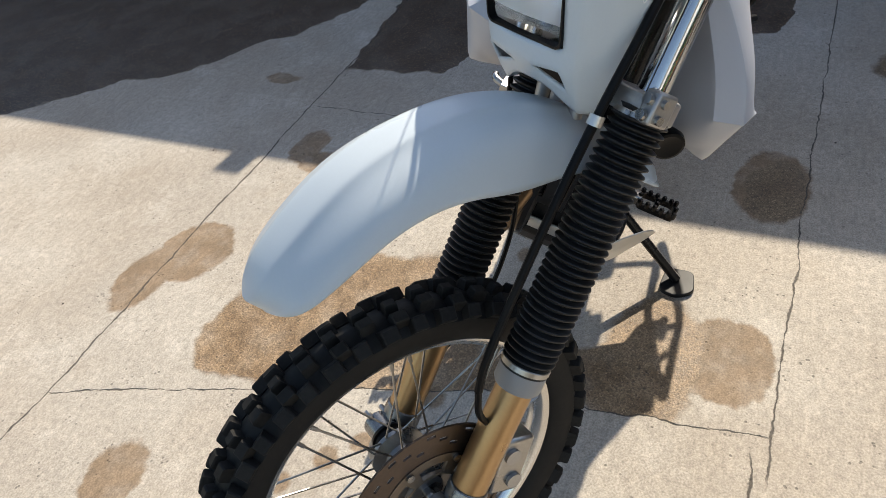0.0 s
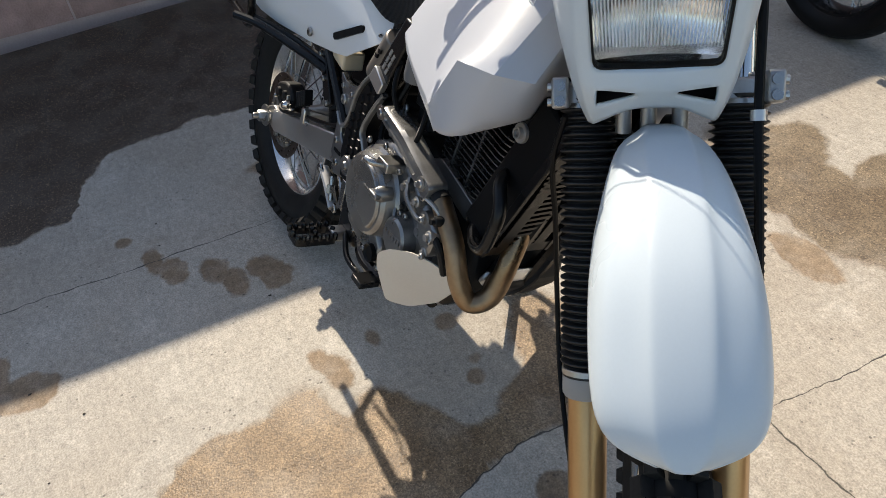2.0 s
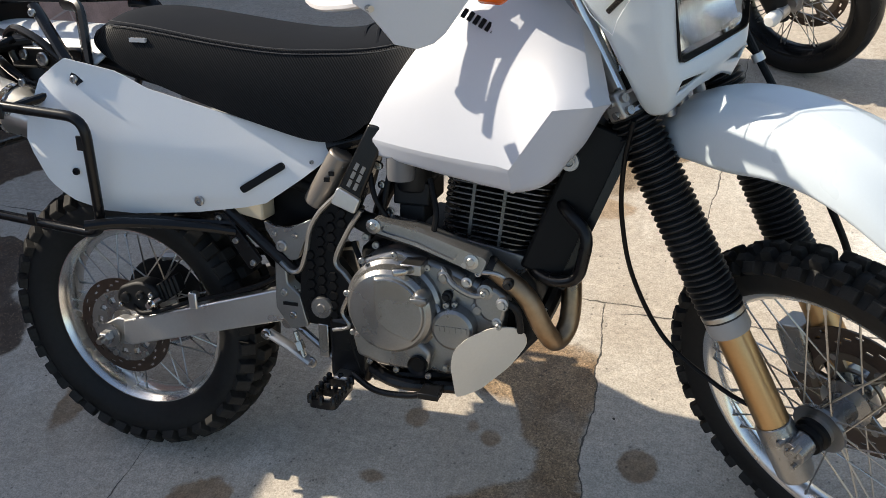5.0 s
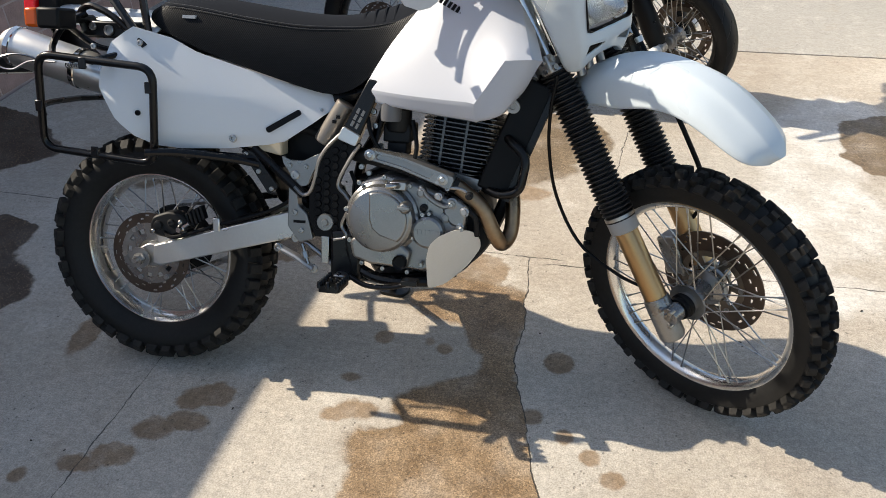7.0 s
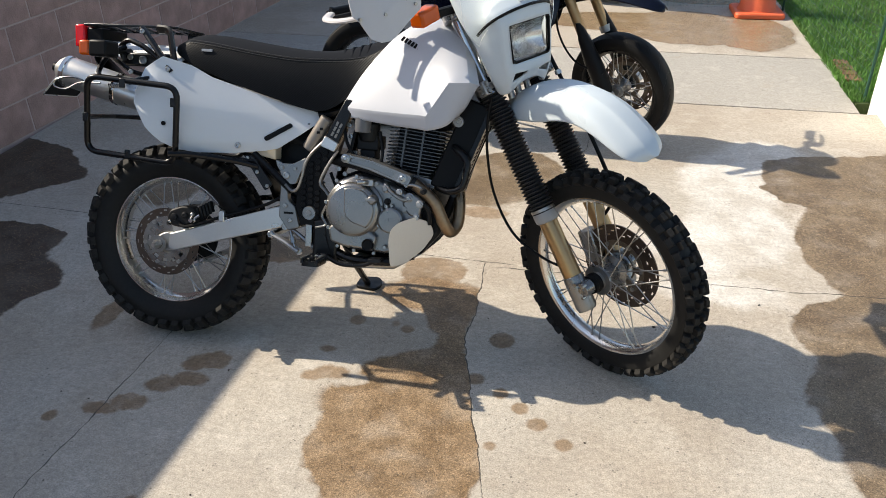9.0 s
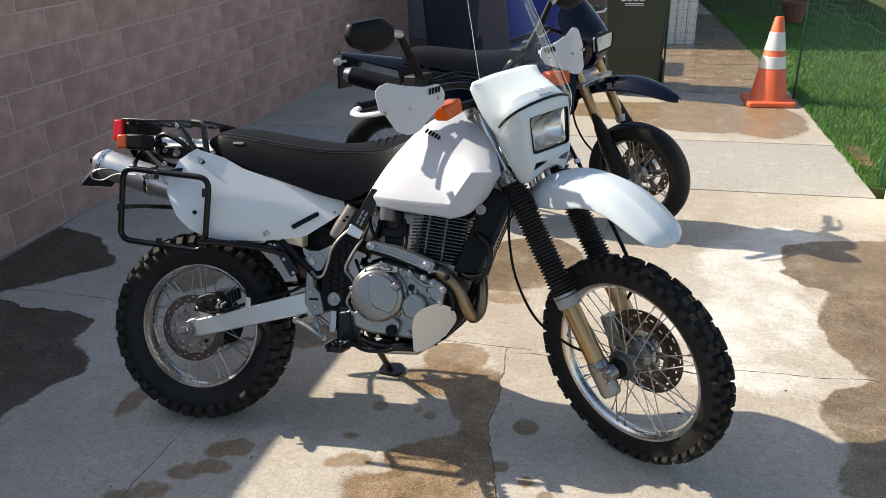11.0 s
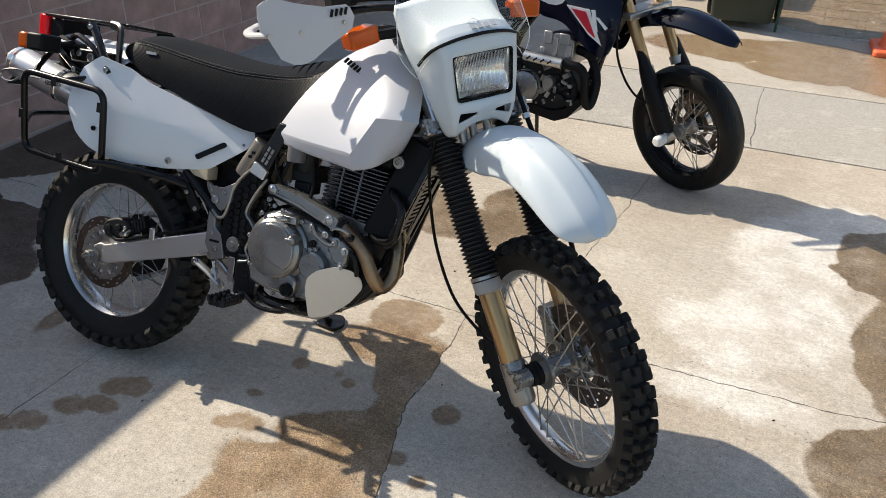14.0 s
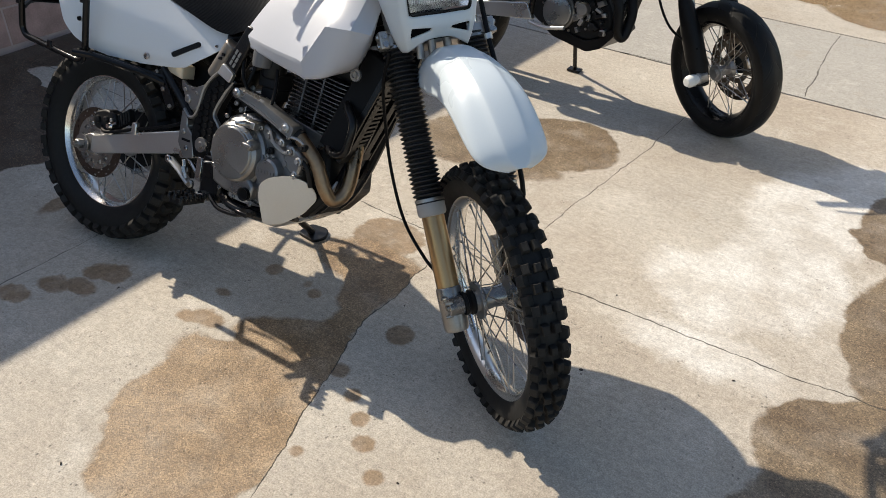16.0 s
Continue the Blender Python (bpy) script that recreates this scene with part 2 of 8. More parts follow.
def grid(bm, rows, mirror=True):
    """Rows of (x, y, z) from the middle line outwards as quads; mirrored over y = 0."""
    for sgn in ((1, -1) if mirror else (1,)):
        vs = [[bm.verts.new((x, y * sgn, z)) for x, y, z in r] for r in rows]
        for a, b in zip(vs, vs[1:]):
            for i in range(len(a) - 1):
                bm.faces.new((a[i], a[i + 1], b[i + 1], b[i]))
    bmesh.ops.remove_doubles(bm, verts=bm.verts[:], dist=1e-5)


def crease(bm, test, value=0.8):
    layer = bm.edges.layers.float.get("crease_edge") or bm.edges.layers.float.new("crease_edge")
    for e in bm.edges:
        if test(e.verts[0].co, e.verts[1].co):
            e[layer] = value


def B_():
    return bmesh.new()


def bolt(parent, place, r=0.008, name="bolt", mat=None, h=0.006, side=-1, m=None):
    bm = B_()
    x, y, z = place
    lathe(bm, [(r, 0), (r, side * h * 0.7), (r * 0.8, side * h), (r * 0.45, side * h), (r * 0.4, side * h * 0.5), (0, side * h * 0.5)], 10, Matrix.Translation((x, y, z)))
    return part(name, bm, mat or STEEL, parent, m=m, smooth=30)


# ---- ground ----
class Net:
    """Short hand for node arithmetic."""

    def __init__(self, nt):
        self.nt = nt

    def put(self, sock, v):
        if isinstance(v, (int, float)):
            sock.default_value = v
        else:
            self.nt.links.new(v, sock)

    def math(self, op, a, b=0.0, c=0.0, clamp=False):
        n = self.nt.nodes.new("ShaderNodeMath")
        n.operation, n.use_clamp = op, clamp
        for s, v in zip(n.inputs, (a, b, c)):
            self.put(s, v)
        return n.outputs[0]

    def noise(self, vec, scale, detail=4.0, rough=0.55, color=False):
        n = self.nt.nodes.new("ShaderNodeTexNoise")
        n.inputs["Scale"].default_value, n.inputs["Detail"].default_value, n.inputs["Roughness"].default_value = scale, detail, rough
        self.nt.links.new(vec, n.inputs["Vector"])
        return n.outputs["Color" if color else "Fac"]

    def ramp(self, v, a, b, lo=0.0, hi=1.0, smooth=True):
        n = self.nt.nodes.new("ShaderNodeMapRange")
        n.interpolation_type = "SMOOTHSTEP" if smooth else "LINEAR"
        self.put(n.inputs["Value"], v)
        for k, x in zip(("From Min", "From Max", "To Min", "To Max"), (a, b, lo, hi)):
            self.put(n.inputs[k], x)
        return n.outputs[0]

    def mix(self, f, a, b):
        n = self.nt.nodes.new("ShaderNodeMix")
        n.data_type = "RGBA"
        self.put(n.inputs[0], f)
        for s, v in ((n.inputs[6], a), (n.inputs[7], b)):
            if isinstance(v, tuple):
                s.default_value = (*v, 1)
            else:
                self.nt.links.new(v, s)
        return n.outputs[2]


def concrete():
    m = bpy.data.materials.new("stained_concrete")
    m.use_nodes = True
    nt = m.node_tree
    N, bsdf = Net(nt), nt.nodes["Principled BSDF"]
    geo = nt.nodes.new("ShaderNodeNewGeometry")
    pos = geo.outputs["Position"]

    def warp(amount, scale, base):
        c = N.noise(base, scale, 3.0, color=True)
        sub = nt.nodes.new("ShaderNodeVectorMath")
        sub.operation = "SUBTRACT"
        nt.links.new(c, sub.inputs[0])
        sub.inputs[1].default_value = (0.5, 0.5, 0.5)
        mad = nt.nodes.new("ShaderNodeVectorMath")
        mad.operation = "MULTIPLY_ADD"
        nt.links.new(sub.outputs[0], mad.inputs[0])
        mad.inputs[1].default_value = (amount,) * 3
        nt.links.new(base, mad.inputs[2])
        return mad.outputs[0]

    wet_pos = warp(0.035, 28.0, warp(0.16, 4.0, pos))

    def ellipses(rows, vec):
        """Signed distance, below zero inside any of the ellipses (x, y, rx, ry)."""
        best = None
        for cx, cy, rx, ry in rows:
            n = nt.nodes.new("ShaderNodeVectorMath")
            n.operation = "SUBTRACT"
            nt.links.new(vec, n.inputs[0])
            n.inputs[1].default_value = (cx, cy, 0)
            k = nt.nodes.new("ShaderNodeVectorMath")
            k.operation = "MULTIPLY"
            nt.links.new(n.outputs[0], k.inputs[0])
            k.inputs[1].default_value = (1 / rx, 1 / ry, 0)
            ln = nt.nodes.new("ShaderNodeVectorMath")
            ln.operation = "LENGTH"
            nt.links.new(k.outputs[0], ln.inputs[0])
            d = N.math("MULTIPLY", N.math("SUBTRACT", ln.outputs["Value"], 1.0), min(rx, ry))
            best = d if best is None else N.math("MINIMUM", best, d)
        return best

    xyz = nt.nodes.new("ShaderNodeSeparateXYZ")
    nt.links.new(warp(0.010, 38.0, warp(0.03, 9.0, warp(0.05, 2.2, pos))), xyz.inputs[0])
    x, y = xyz.outputs[0], xyz.outputs[1]
    # the long crack across the drive, which also bounds the large damp patch
    bend = N.math("MULTIPLY_ADD", N.math("MAXIMUM", N.math("SUBTRACT", 0.1, y), 0.0), 0.28, 1.047)
    across = N.math("SUBTRACT", x, bend)
    PATCH = [(0.955, -0.41, 0.275, 0.31), (0.815, -0.26, 0.165, 0.09), (0.955, -0.09, 0.20, 0.14), (1.0, 0.12, 0.06, 0.2), (0.93, 0.37, 0.30, 0.12), (0.97, 0.25, 0.09, 0.1), (1.02, -0.62, 0.2, 0.16)]
    DROPS = [(0.637, 0.169, 0.030, 0.030), (0.782, 0.172, 0.014, 0.016), (0.832, 0.148, 0.025, 0.024), (0.584, -0.017, 0.03, 0.016), (1.121, -0.078, 0.032, 0.029), (1.214, -0.133, 0.026, 0.027), (1.286, -0.19, 0.027, 0.028),
             (1.345, -0.252, 0.032, 0.029), (1.433, -0.324, 0.027, 0.026), (1.216, -0.371, 0.019, 0.017), (1.178, 0.146, 0.045, 0.045), (-0.168, -0.513, 0.023, 0.026)]
    SMEARS = [(0.225, -0.150, 0.048, 0.040), (0.170, -0.175, 0.040, 0.038), (0.187, -0.262, 0.050, 0.030), (0.112, -0.302, 0.045, 0.030), (0.047, -0.405, 0.052, 0.036), (-0.030, -0.452, 0.045, 0.025), (-0.298, 0.027, 0.035, 0.085),
              (0.640, -0.138, 0.050, 0.028), (0.590, -0.162, 0.035, 0.020), (0.95, 1.085, 0.1, 0.05), (0.79, -1.01, 0.13, 0.11), (0.93, -1.10, 0.13, 0.07), (0.19, -0.93, 0.085, 0.055), (0.285, -0.84, 0.055, 0.075), (-0.25, -1.30, 0.035, 0.065), (1.53, -0.72, 0.09, 0.06), (0.84, 0.55, 0.13, 0.1), (0.14, 0.6, 0.16, 0.1)]
    # the last ellipse here paints the house's shade on the path as darker colour
    WET_AND_SHADE = [(1.02, 1.55, 0.27, 0.24), (0.75, 1.30, 0.4, 0.15), (0.57, 1.40, 0.12, 0.17), (0.17, 0.62, 0.16, 0.09), (0.08, 1.58, 0.18, 0.09), (-0.62, 1.03, 0.16, 0.15), (2.3, 9.2, 0.9, 1.3)]
    POOL = [(2.05, 4.52, 0.55, 0.52), (2.5, 4.45, 0.34, 0.52), (1.55, 4.62, 0.7, 0.32), (2.3, 6.7, 1.1, 1.4)]
    PALE = [(1.95, 0.95, 0.30, 0.22), (2.08, 1.15, 0.25, 0.32), (2.1, 1.6, 0.24, 0.4), (2.3, 1.95, 0.25, 0.25), (1.97, 0.62, 0.24, 0.12)]

    def bound(stops):
        """The x of a damp margin at each y, through (y, x) stops."""
        n = nt.nodes.new("ShaderNodeValToRGB")
        e = n.color_ramp.elements
        while len(e) < len(stops):
            e.new(0.5)
        for k, (yy, xx) in enumerate(stops):
            e[k].position = (yy + 4) / 8
            e[k].color = ((xx + 3) / 6,) * 3 + (1,)
        nt.links.new(N.math("MULTIPLY_ADD", wxy.outputs[1], 0.125, 0.5), n.inputs[0])
        return N.math("MULTIPLY_ADD", n.outputs[0], 6.0, -3.0)

    wxy = nt.nodes.new("ShaderNodeSeparateXYZ")
    nt.links.new(wet_pos, wxy.inputs[0])
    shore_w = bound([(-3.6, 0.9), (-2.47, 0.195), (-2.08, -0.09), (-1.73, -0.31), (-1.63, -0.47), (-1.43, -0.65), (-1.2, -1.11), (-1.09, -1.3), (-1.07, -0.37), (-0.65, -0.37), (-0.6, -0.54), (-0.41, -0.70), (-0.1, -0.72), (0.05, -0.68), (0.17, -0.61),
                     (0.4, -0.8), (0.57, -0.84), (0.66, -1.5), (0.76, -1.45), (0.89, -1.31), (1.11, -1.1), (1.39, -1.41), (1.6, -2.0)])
    shore_e = bound([(-3.0, 2.7), (-1.2, 2.5), (-0.22, 2.23), (0.09, 2.18), (0.27, 2.25), (0.52, 2.19), (0.69, 2.39), (0.79, 2.35), (1.08, 2.29), (1.16, 2.32), (1.40, 2.43), (1.54, 2.25), (1.62, 2.21), (1.70, 2.24), (1.94, 2.32), (2.02, 2.48), (2.08, 2.9)])
    soft = 0.012
    patch = N.math("MULTIPLY", N.ramp(ellipses(PATCH, wet_pos), soft, -soft), N.ramp(across, 0.004, -0.004))
    near_pos = warp(0.015, 45.0, pos)
    far_pos = warp(0.025, 40.0, warp(0.05, 12.0, pos))
    spots = N.math("MAXIMUM", N.ramp(ellipses(DROPS, near_pos), 0.006, -0.006), N.ramp(N.math("SUBTRACT", ellipses(SMEARS, far_pos), 0.008), 0.007, -0.007))
    wets_and_shade = N.ramp(ellipses(WET_AND_SHADE, wet_pos), soft, -soft)
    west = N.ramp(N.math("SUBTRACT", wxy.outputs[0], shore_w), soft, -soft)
    wets_and_shade = N.math("MAXIMUM", wets_and_shade, west)
    wets_and_shade = N.math("MAXIMUM", wets_and_shade, N.math("MULTIPLY", N.ramp(N.math("SUBTRACT", shore_e, wxy.outputs[0]), soft, -soft), N.math("MULTIPLY", N.ramp(wxy.outputs[0], 3.9, 3.8), N.ramp(wxy.outputs[1], 2.14, 2.11))))
    pool = N.ramp(ellipses(POOL, wet_pos), 0.02, -0.02)
    damp = N.math("MAXIMUM", N.math("MAXIMUM", patch, pool), wets_and_shade)
    pale = N.math("MULTIPLY", N.ramp(ellipses(PALE, warp(0.10, 11.0, wet_pos)), 0.03, -0.05), N.ramp(N.noise(pos, 6.0, 5.0, 0.6), 0.30, 0.66, 0.35, 1.0))
    damp = N.math("MULTIPLY", damp, N.ramp(N.noise(pos, 7.0, 5.0), 0.2, 0.55, 0.62, 1.0))
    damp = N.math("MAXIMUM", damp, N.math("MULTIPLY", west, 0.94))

    def crack(d, width):
        w = N.math("MULTIPLY", N.ramp(N.noise(pos, 17.0, 3.0), 0.25, 0.7, 0.25, 1.3), width)
        return N.ramp(N.math("ABSOLUTE", d), w, N.math("MULTIPLY", w, 0.3))

    def between(v, a, b):
        return N.math("MULTIPLY", N.ramp(v, a - 0.02, a + 0.02), N.ramp(v, b + 0.02, b - 0.02))

    def line_x(y0, slope, a, b, width):
        d = N.math("SUBTRACT", y, N.math("MULTIPLY_ADD", x, slope, y0))
        return N.math("MULTIPLY", crack(d, width), between(x, a, b))

    def line_y(x0, slope, a, b, width):
        d = N.math("SUBTRACT", x, N.math("MULTIPLY_ADD", y, slope, x0))
        return N.math("MULTIPLY", crack(d, width), between(y, a, b))

    lines = [N.math("MULTIPLY", crack(across, 0.003), between(y, -1.07, 0.65)), line_x(0.70, -0.04, -1.7, 1.15, 0.0034), line_x(0.58, 0.04, 1.1, 3.2, 0.0036),
             line_x(-1.07, 0.0, -1.6, 3.0, 0.0045), line_y(0.0, 0.07, -1.05, 0.05, 0.003), line_y(1.183, 0.102, 0.64, 2.4, 0.0022), line_y(1.864, -0.022, 2.74, 3.78, 0.0035), line_x(2.66, 0.075, 0.6, 1.25, 0.003)]
    cracks = lines[0]
    for one in lines[1:]:
        cracks = N.math("MAXIMUM", cracks, one)

    big, mid, fine, grit = N.noise(pos, 1.3, 5.0), N.noise(pos, 5.0, 6.0, 0.6), N.noise(pos, 60.0, 4.0, 0.7), N.noise(pos, 210.0, 2.0)
    drag = nt.nodes.new("ShaderNodeVectorMath")
    drag.operation = "MULTIPLY"
    nt.links.new(warp(0.06, 3.0, pos), drag.inputs[0])
    drag.inputs[1].default_value = (9.0, 75.0, 1.0)
    brush = N.noise(drag.outputs[0], 1.0, 5.0, 0.65)
    pits = nt.nodes.new("ShaderNodeTexVoronoi")
    pits.inputs["Scale"].default_value = 55.0
    nt.links.new(pos, pits.inputs["Vector"])
    pit = N.math("MULTIPLY", N.ramp(pits.outputs["Distance"], 0.24, 0.10), N.ramp(N.noise(pos, 9.0, 3.0), 0.5, 0.62))
    base = N.mix(N.ramp(big, 0.3, 0.72), (0.366, 0.312, 0.252), (0.475, 0.43, 0.368))
    base = N.mix(N.math("MAXIMUM", N.ramp(N.noise(pos, 0.55, 4.0), 0.45, 0.65, 0.0, 0.3), N.math("MULTIPLY", between(y, 2.72, 3.8), 0.9)), base, (0.355, 0.337, 0.305))
    base = N.mix(N.ramp(mid, 0.52, 0.78, 0.0, 0.4), base, (0.60, 0.565, 0.51))
    base = N.mix(N.ramp(mid, 0.45, 0.22, 0.0, 0.4), base, (0.34, 0.275, 0.20))
    base = N.mix(N.math("MULTIPLY", pale, 0.7), base, (0.70, 0.68, 0.645))
    speck = N.math("MULTIPLY_ADD", N.math("SUBTRACT", fine, 0.5), 1.0, N.math("MULTIPLY_ADD", N.math("SUBTRACT", grit, 0.5), 1.15, 1.0))
    speck = N.math("MULTIPLY", speck, N.ramp(N.noise(pos, 20.0, 5.0, 0.7), 0.3, 0.7, 0.94, 1.05))
    speck = N.math("MULTIPLY", speck, N.ramp(brush, 0.3, 0.7, 0.95, 1.04))
    speck = N.math("MULTIPLY", speck, N.ramp(pit, 0.0, 1.0, 1.0, 0.55))
    damp_shade_tone = N.mix(N.ramp(mid, 0.3, 0.7), (0.125, 0.085, 0.050), (0.20, 0.148, 0.094))
    damp_shade_tone = N.mix(patch, damp_shade_tone, N.mix(N.ramp(N.noise(pos, 10.0, 5.0, 0.65), 0.35, 0.65), (0.174, 0.108, 0.054), (0.262, 0.177, 0.102)))
    # damp ground by the wall, its colour darkened further for the wall's shade
    damp_shade_tone = N.mix(west, damp_shade_tone, N.mix(N.ramp(mid, 0.3, 0.7), (0.036, 0.025, 0.018), (0.072, 0.050, 0.034)))
    base = N.mix(N.math("MULTIPLY", spots, N.ramp(N.noise(pos, 14.0, 4.0), 0.25, 0.6, 0.7, 1.0)), base, N.mix(N.ramp(mid, 0.3, 0.7), (0.20, 0.138, 0.085), (0.29, 0.21, 0.14)))
    damp_shade_tone = N.mix(pool, damp_shade_tone, (0.29, 0.205, 0.125))
    col = N.mix(damp, base, damp_shade_tone)
    col = N.mix(N.math("MULTIPLY", cracks, 0.9), col, (0.05, 0.043, 0.035))
    # sand and small stones that the worn surface lays bare, strongest where it is damp
    grains = nt.nodes.new("ShaderNodeTexVoronoi")
    grains.inputs["Scale"].default_value = 290.0
    nt.links.new(warp(0.004, 120.0, pos), grains.inputs["Vector"])
    tone = nt.nodes.new("ShaderNodeSeparateColor")
    nt.links.new(grains.outputs["Color"], tone.inputs[0])
    bare = N.math("MAXIMUM", N.math("MULTIPLY", damp, 0.8), N.ramp(N.noise(pos, 3.0, 4.0), 0.45, 0.7, 0.06, 0.22))
    stone = N.math("MULTIPLY_ADD", N.math("SUBTRACT", N.ramp(tone.outputs[0], 0.0, 1.0, 0.62, 1.42), 1.0), bare, 1.0)
    speck = N.math("MULTIPLY", speck, stone)
    col = N.mix(N.math("MULTIPLY", N.ramp(tone.outputs[1], 0.86, 0.9), N.math("MULTIPLY", bare, 0.35)), col, (0.45, 0.33, 0.21))
    scale = nt.nodes.new("ShaderNodeVectorMath")
    scale.operation = "SCALE"
    nt.links.new(col, scale.inputs[0])
    nt.links.new(speck, scale.inputs["Scale"])
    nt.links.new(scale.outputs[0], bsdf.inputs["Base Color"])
    rough = N.math("SUBTRACT", N.ramp(mid, 0.3, 0.7, 0.72, 0.9), N.math("MULTIPLY", damp, 0.22))
    rough = N.math("SUBTRACT", rough, N.math("MULTIPLY", pool, 0.44))
    nt.links.new(rough, bsdf.inputs["Roughness"])
    h = N.math("MULTIPLY_ADD", grit, N.ramp(damp, 0.0, 1.0, 0.35, 0.8), N.math("MULTIPLY", fine, 0.6))
    h = N.math("MULTIPLY_ADD", brush, 0.25, h)
    h = N.math("MULTIPLY_ADD", pit, -0.8, h)
    h = N.math("MULTIPLY_ADD", cracks, -2.2, h)
    bp = nt.nodes.new("ShaderNodeBump")
    bp.inputs["Strength"].default_value, bp.inputs["Distance"].default_value = 0.55, 0.003
    nt.links.new(h, bp.inputs["Height"])
    nt.links.new(bp.outputs[0], bsdf.inputs["Normal"])
    return m


CONCRETE = concrete()
EARTH = material("dry_earth", (0.20, 0.15, 0.10), 0.9, vary=0.3, scale=2, grain=30, bump=0.5, dist=0.01)
BLOCK = material("pinkish_concrete_block", (0.395, 0.252, 0.220), 0.92, vary=0.30, scale=10, grain=120, bump=0.8, dist=0.004, each=0.11)
MORTAR = material("mortar", (0.475, 0.36, 0.325), 0.95, vary=0.15, scale=6, grain=120, bump=0.5, dist=0.003)

bm = B_()
box(bm, (-300, -300, -0.3), (300, 300, -0.14))
tagged(part("ground", bm, EARTH, smooth=0), "bare brown earth under and round the concrete drive", "ground", kind="structure")

drive = tagged(new("driveway"), "pale concrete drive in slabs, cracked and stained with damp patches", "driveway", kind="structure")
XE = 2.93
for x0, x1, y0, y1 in ((-1.75, 9.0, -9.0, 2.715), (-1.75, XE, 2.727, 3.795), (-1.75, XE, 3.807, 5.25), (-1.75, XE, 5.262, 7.1), (1.55, XE, 7.1, 14.0)):
    bm = B_()
    box(bm, (x0, y0, -0.14), (x1, y1, 0.0))
    part("slab", bm, CONCRETE, drive, smooth=0, bevel=0.004)

# the boundary wall of hollow concrete blocks, which runs slightly askew along the drive
WALL = pose(-1.86, 0.0, 0.0, 0, 0, -3.1)
wall = tagged(new("wall_west"), "shaded boundary wall of pinkish-brown concrete blocks with raked joints", "wall", kind="structure")
wall.matrix_basis = WALL
COURSE, LONG, TOP = 0.2, 0.4, 9
bm = B_()
box(bm, (-0.18, -9.0, -0.14), (-0.0025, 8.4, COURSE * TOP - 0.004))
part("mortar", bm, MORTAR, wall, smooth=0)


# ---- wheels ----
def knob(bm, m, lx, ly, h, taper=0.86):
    """A tread block with a chamfered crown: lx along the rolling direction, ly across, h high."""
    rings = []
    for kx, ky, z in ((1.06, 1.06, -0.006), (0.5 + taper / 2, 0.5 + taper / 2, h - 0.0022), (taper * 0.9, taper * 0.92, h)):
        rings.append([m @ Vector((sx * lx / 2 * kx, sy * ly / 2 * ky, z)) for sx, sy in ((-1, -1), (1, -1), (1, 1), (-1, 1))])
    ring_bridge(bm, rings)


def tyre_mesh(R, half, bead, knobby=True):
    """The carcass as a lathed section, and the tread blocks on it."""
    d = R - bead
    top = R - (0.013 if knobby else 0.0)
    prof = [(bead, -half * 0.62), (bead + d * 0.1, -half * 0.80), (bead + d * 0.35, -half * 0.98), (bead + d * 0.55, -half), (top - d * 0.2, -half * 0.86),
            (top - d * 0.06, -half * 0.5), (top, 0)]
    prof += [(r, -y) for r, y in prof[-2::-1]] + [(bead - 0.004, half * 0.4), (bead - 0.004, -half * 0.4)]
    bm = B_()
    lathe(bm, prof, 96, closed=True)
    return bm, top


def tread_mesh(R, half, top, n):
    """Blocks in six rows: pairs astride the middle, and shoulder blocks that stand out sideways."""
    rng = random.Random(int(R * 1000))
    bm = B_()
    pitch = 2 * math.pi * R / n
    for k in range(n):
        wide = k % 2
        rows = [(-0.30, 0.0, 8, 0.40, 0.50), (0.30, 0.0, 8, 0.40, 0.50)] if wide else [(-0.58, 0.0, 24, 0.42, 0.52), (0.58, 0.0, 24, 0.42, 0.52), (0.0, 0.05, 0, 0.36, 0.42)]
        rows += [(-0.90, 0.48, 50, 0.50, 0.50 if wide else 0.58), (0.90, 0.48, 50, 0.50, 0.50 if wide else 0.58)]
        for side, shift, lean, across, along in rows:
            a = 2 * math.pi * (k + shift) / n + rng.uniform(-0.003, 0.003)
            fall = (1 - math.cos(math.asin(min(0.99, abs(side) * 0.92)))) * half * 0.66
            m = Matrix.Rotation(a, 4, "Y") @ Matrix.Translation((0, side * half, top - fall)) @ Matrix.Rotation(-math.radians(lean) * (1 if side > 0 else -1), 4, "X")
            knob(bm, m, pitch * along, half * across * 1.12, 0.0145 if lean < 40 else 0.0125)
    return bm


def spoke_mesh(r_hub, r_rim, y_hub, lead):
    """A spoke from the hub's flange at +y_hub to the rim's middle, leading by an angle, with its nipple."""
    bm = B_()
    a = Vector((0, y_hub, r_hub))
    b = Vector((math.sin(lead) * r_rim, 0.012 if y_hub > 0 else -0.012, math.cos(lead) * r_rim))
    cyl(bm, a, b, 0.0019, 6)
    d = (b - a).normalized()
    cyl(bm, b - d * 0.016, b, 0.0034, 6)
    return bm


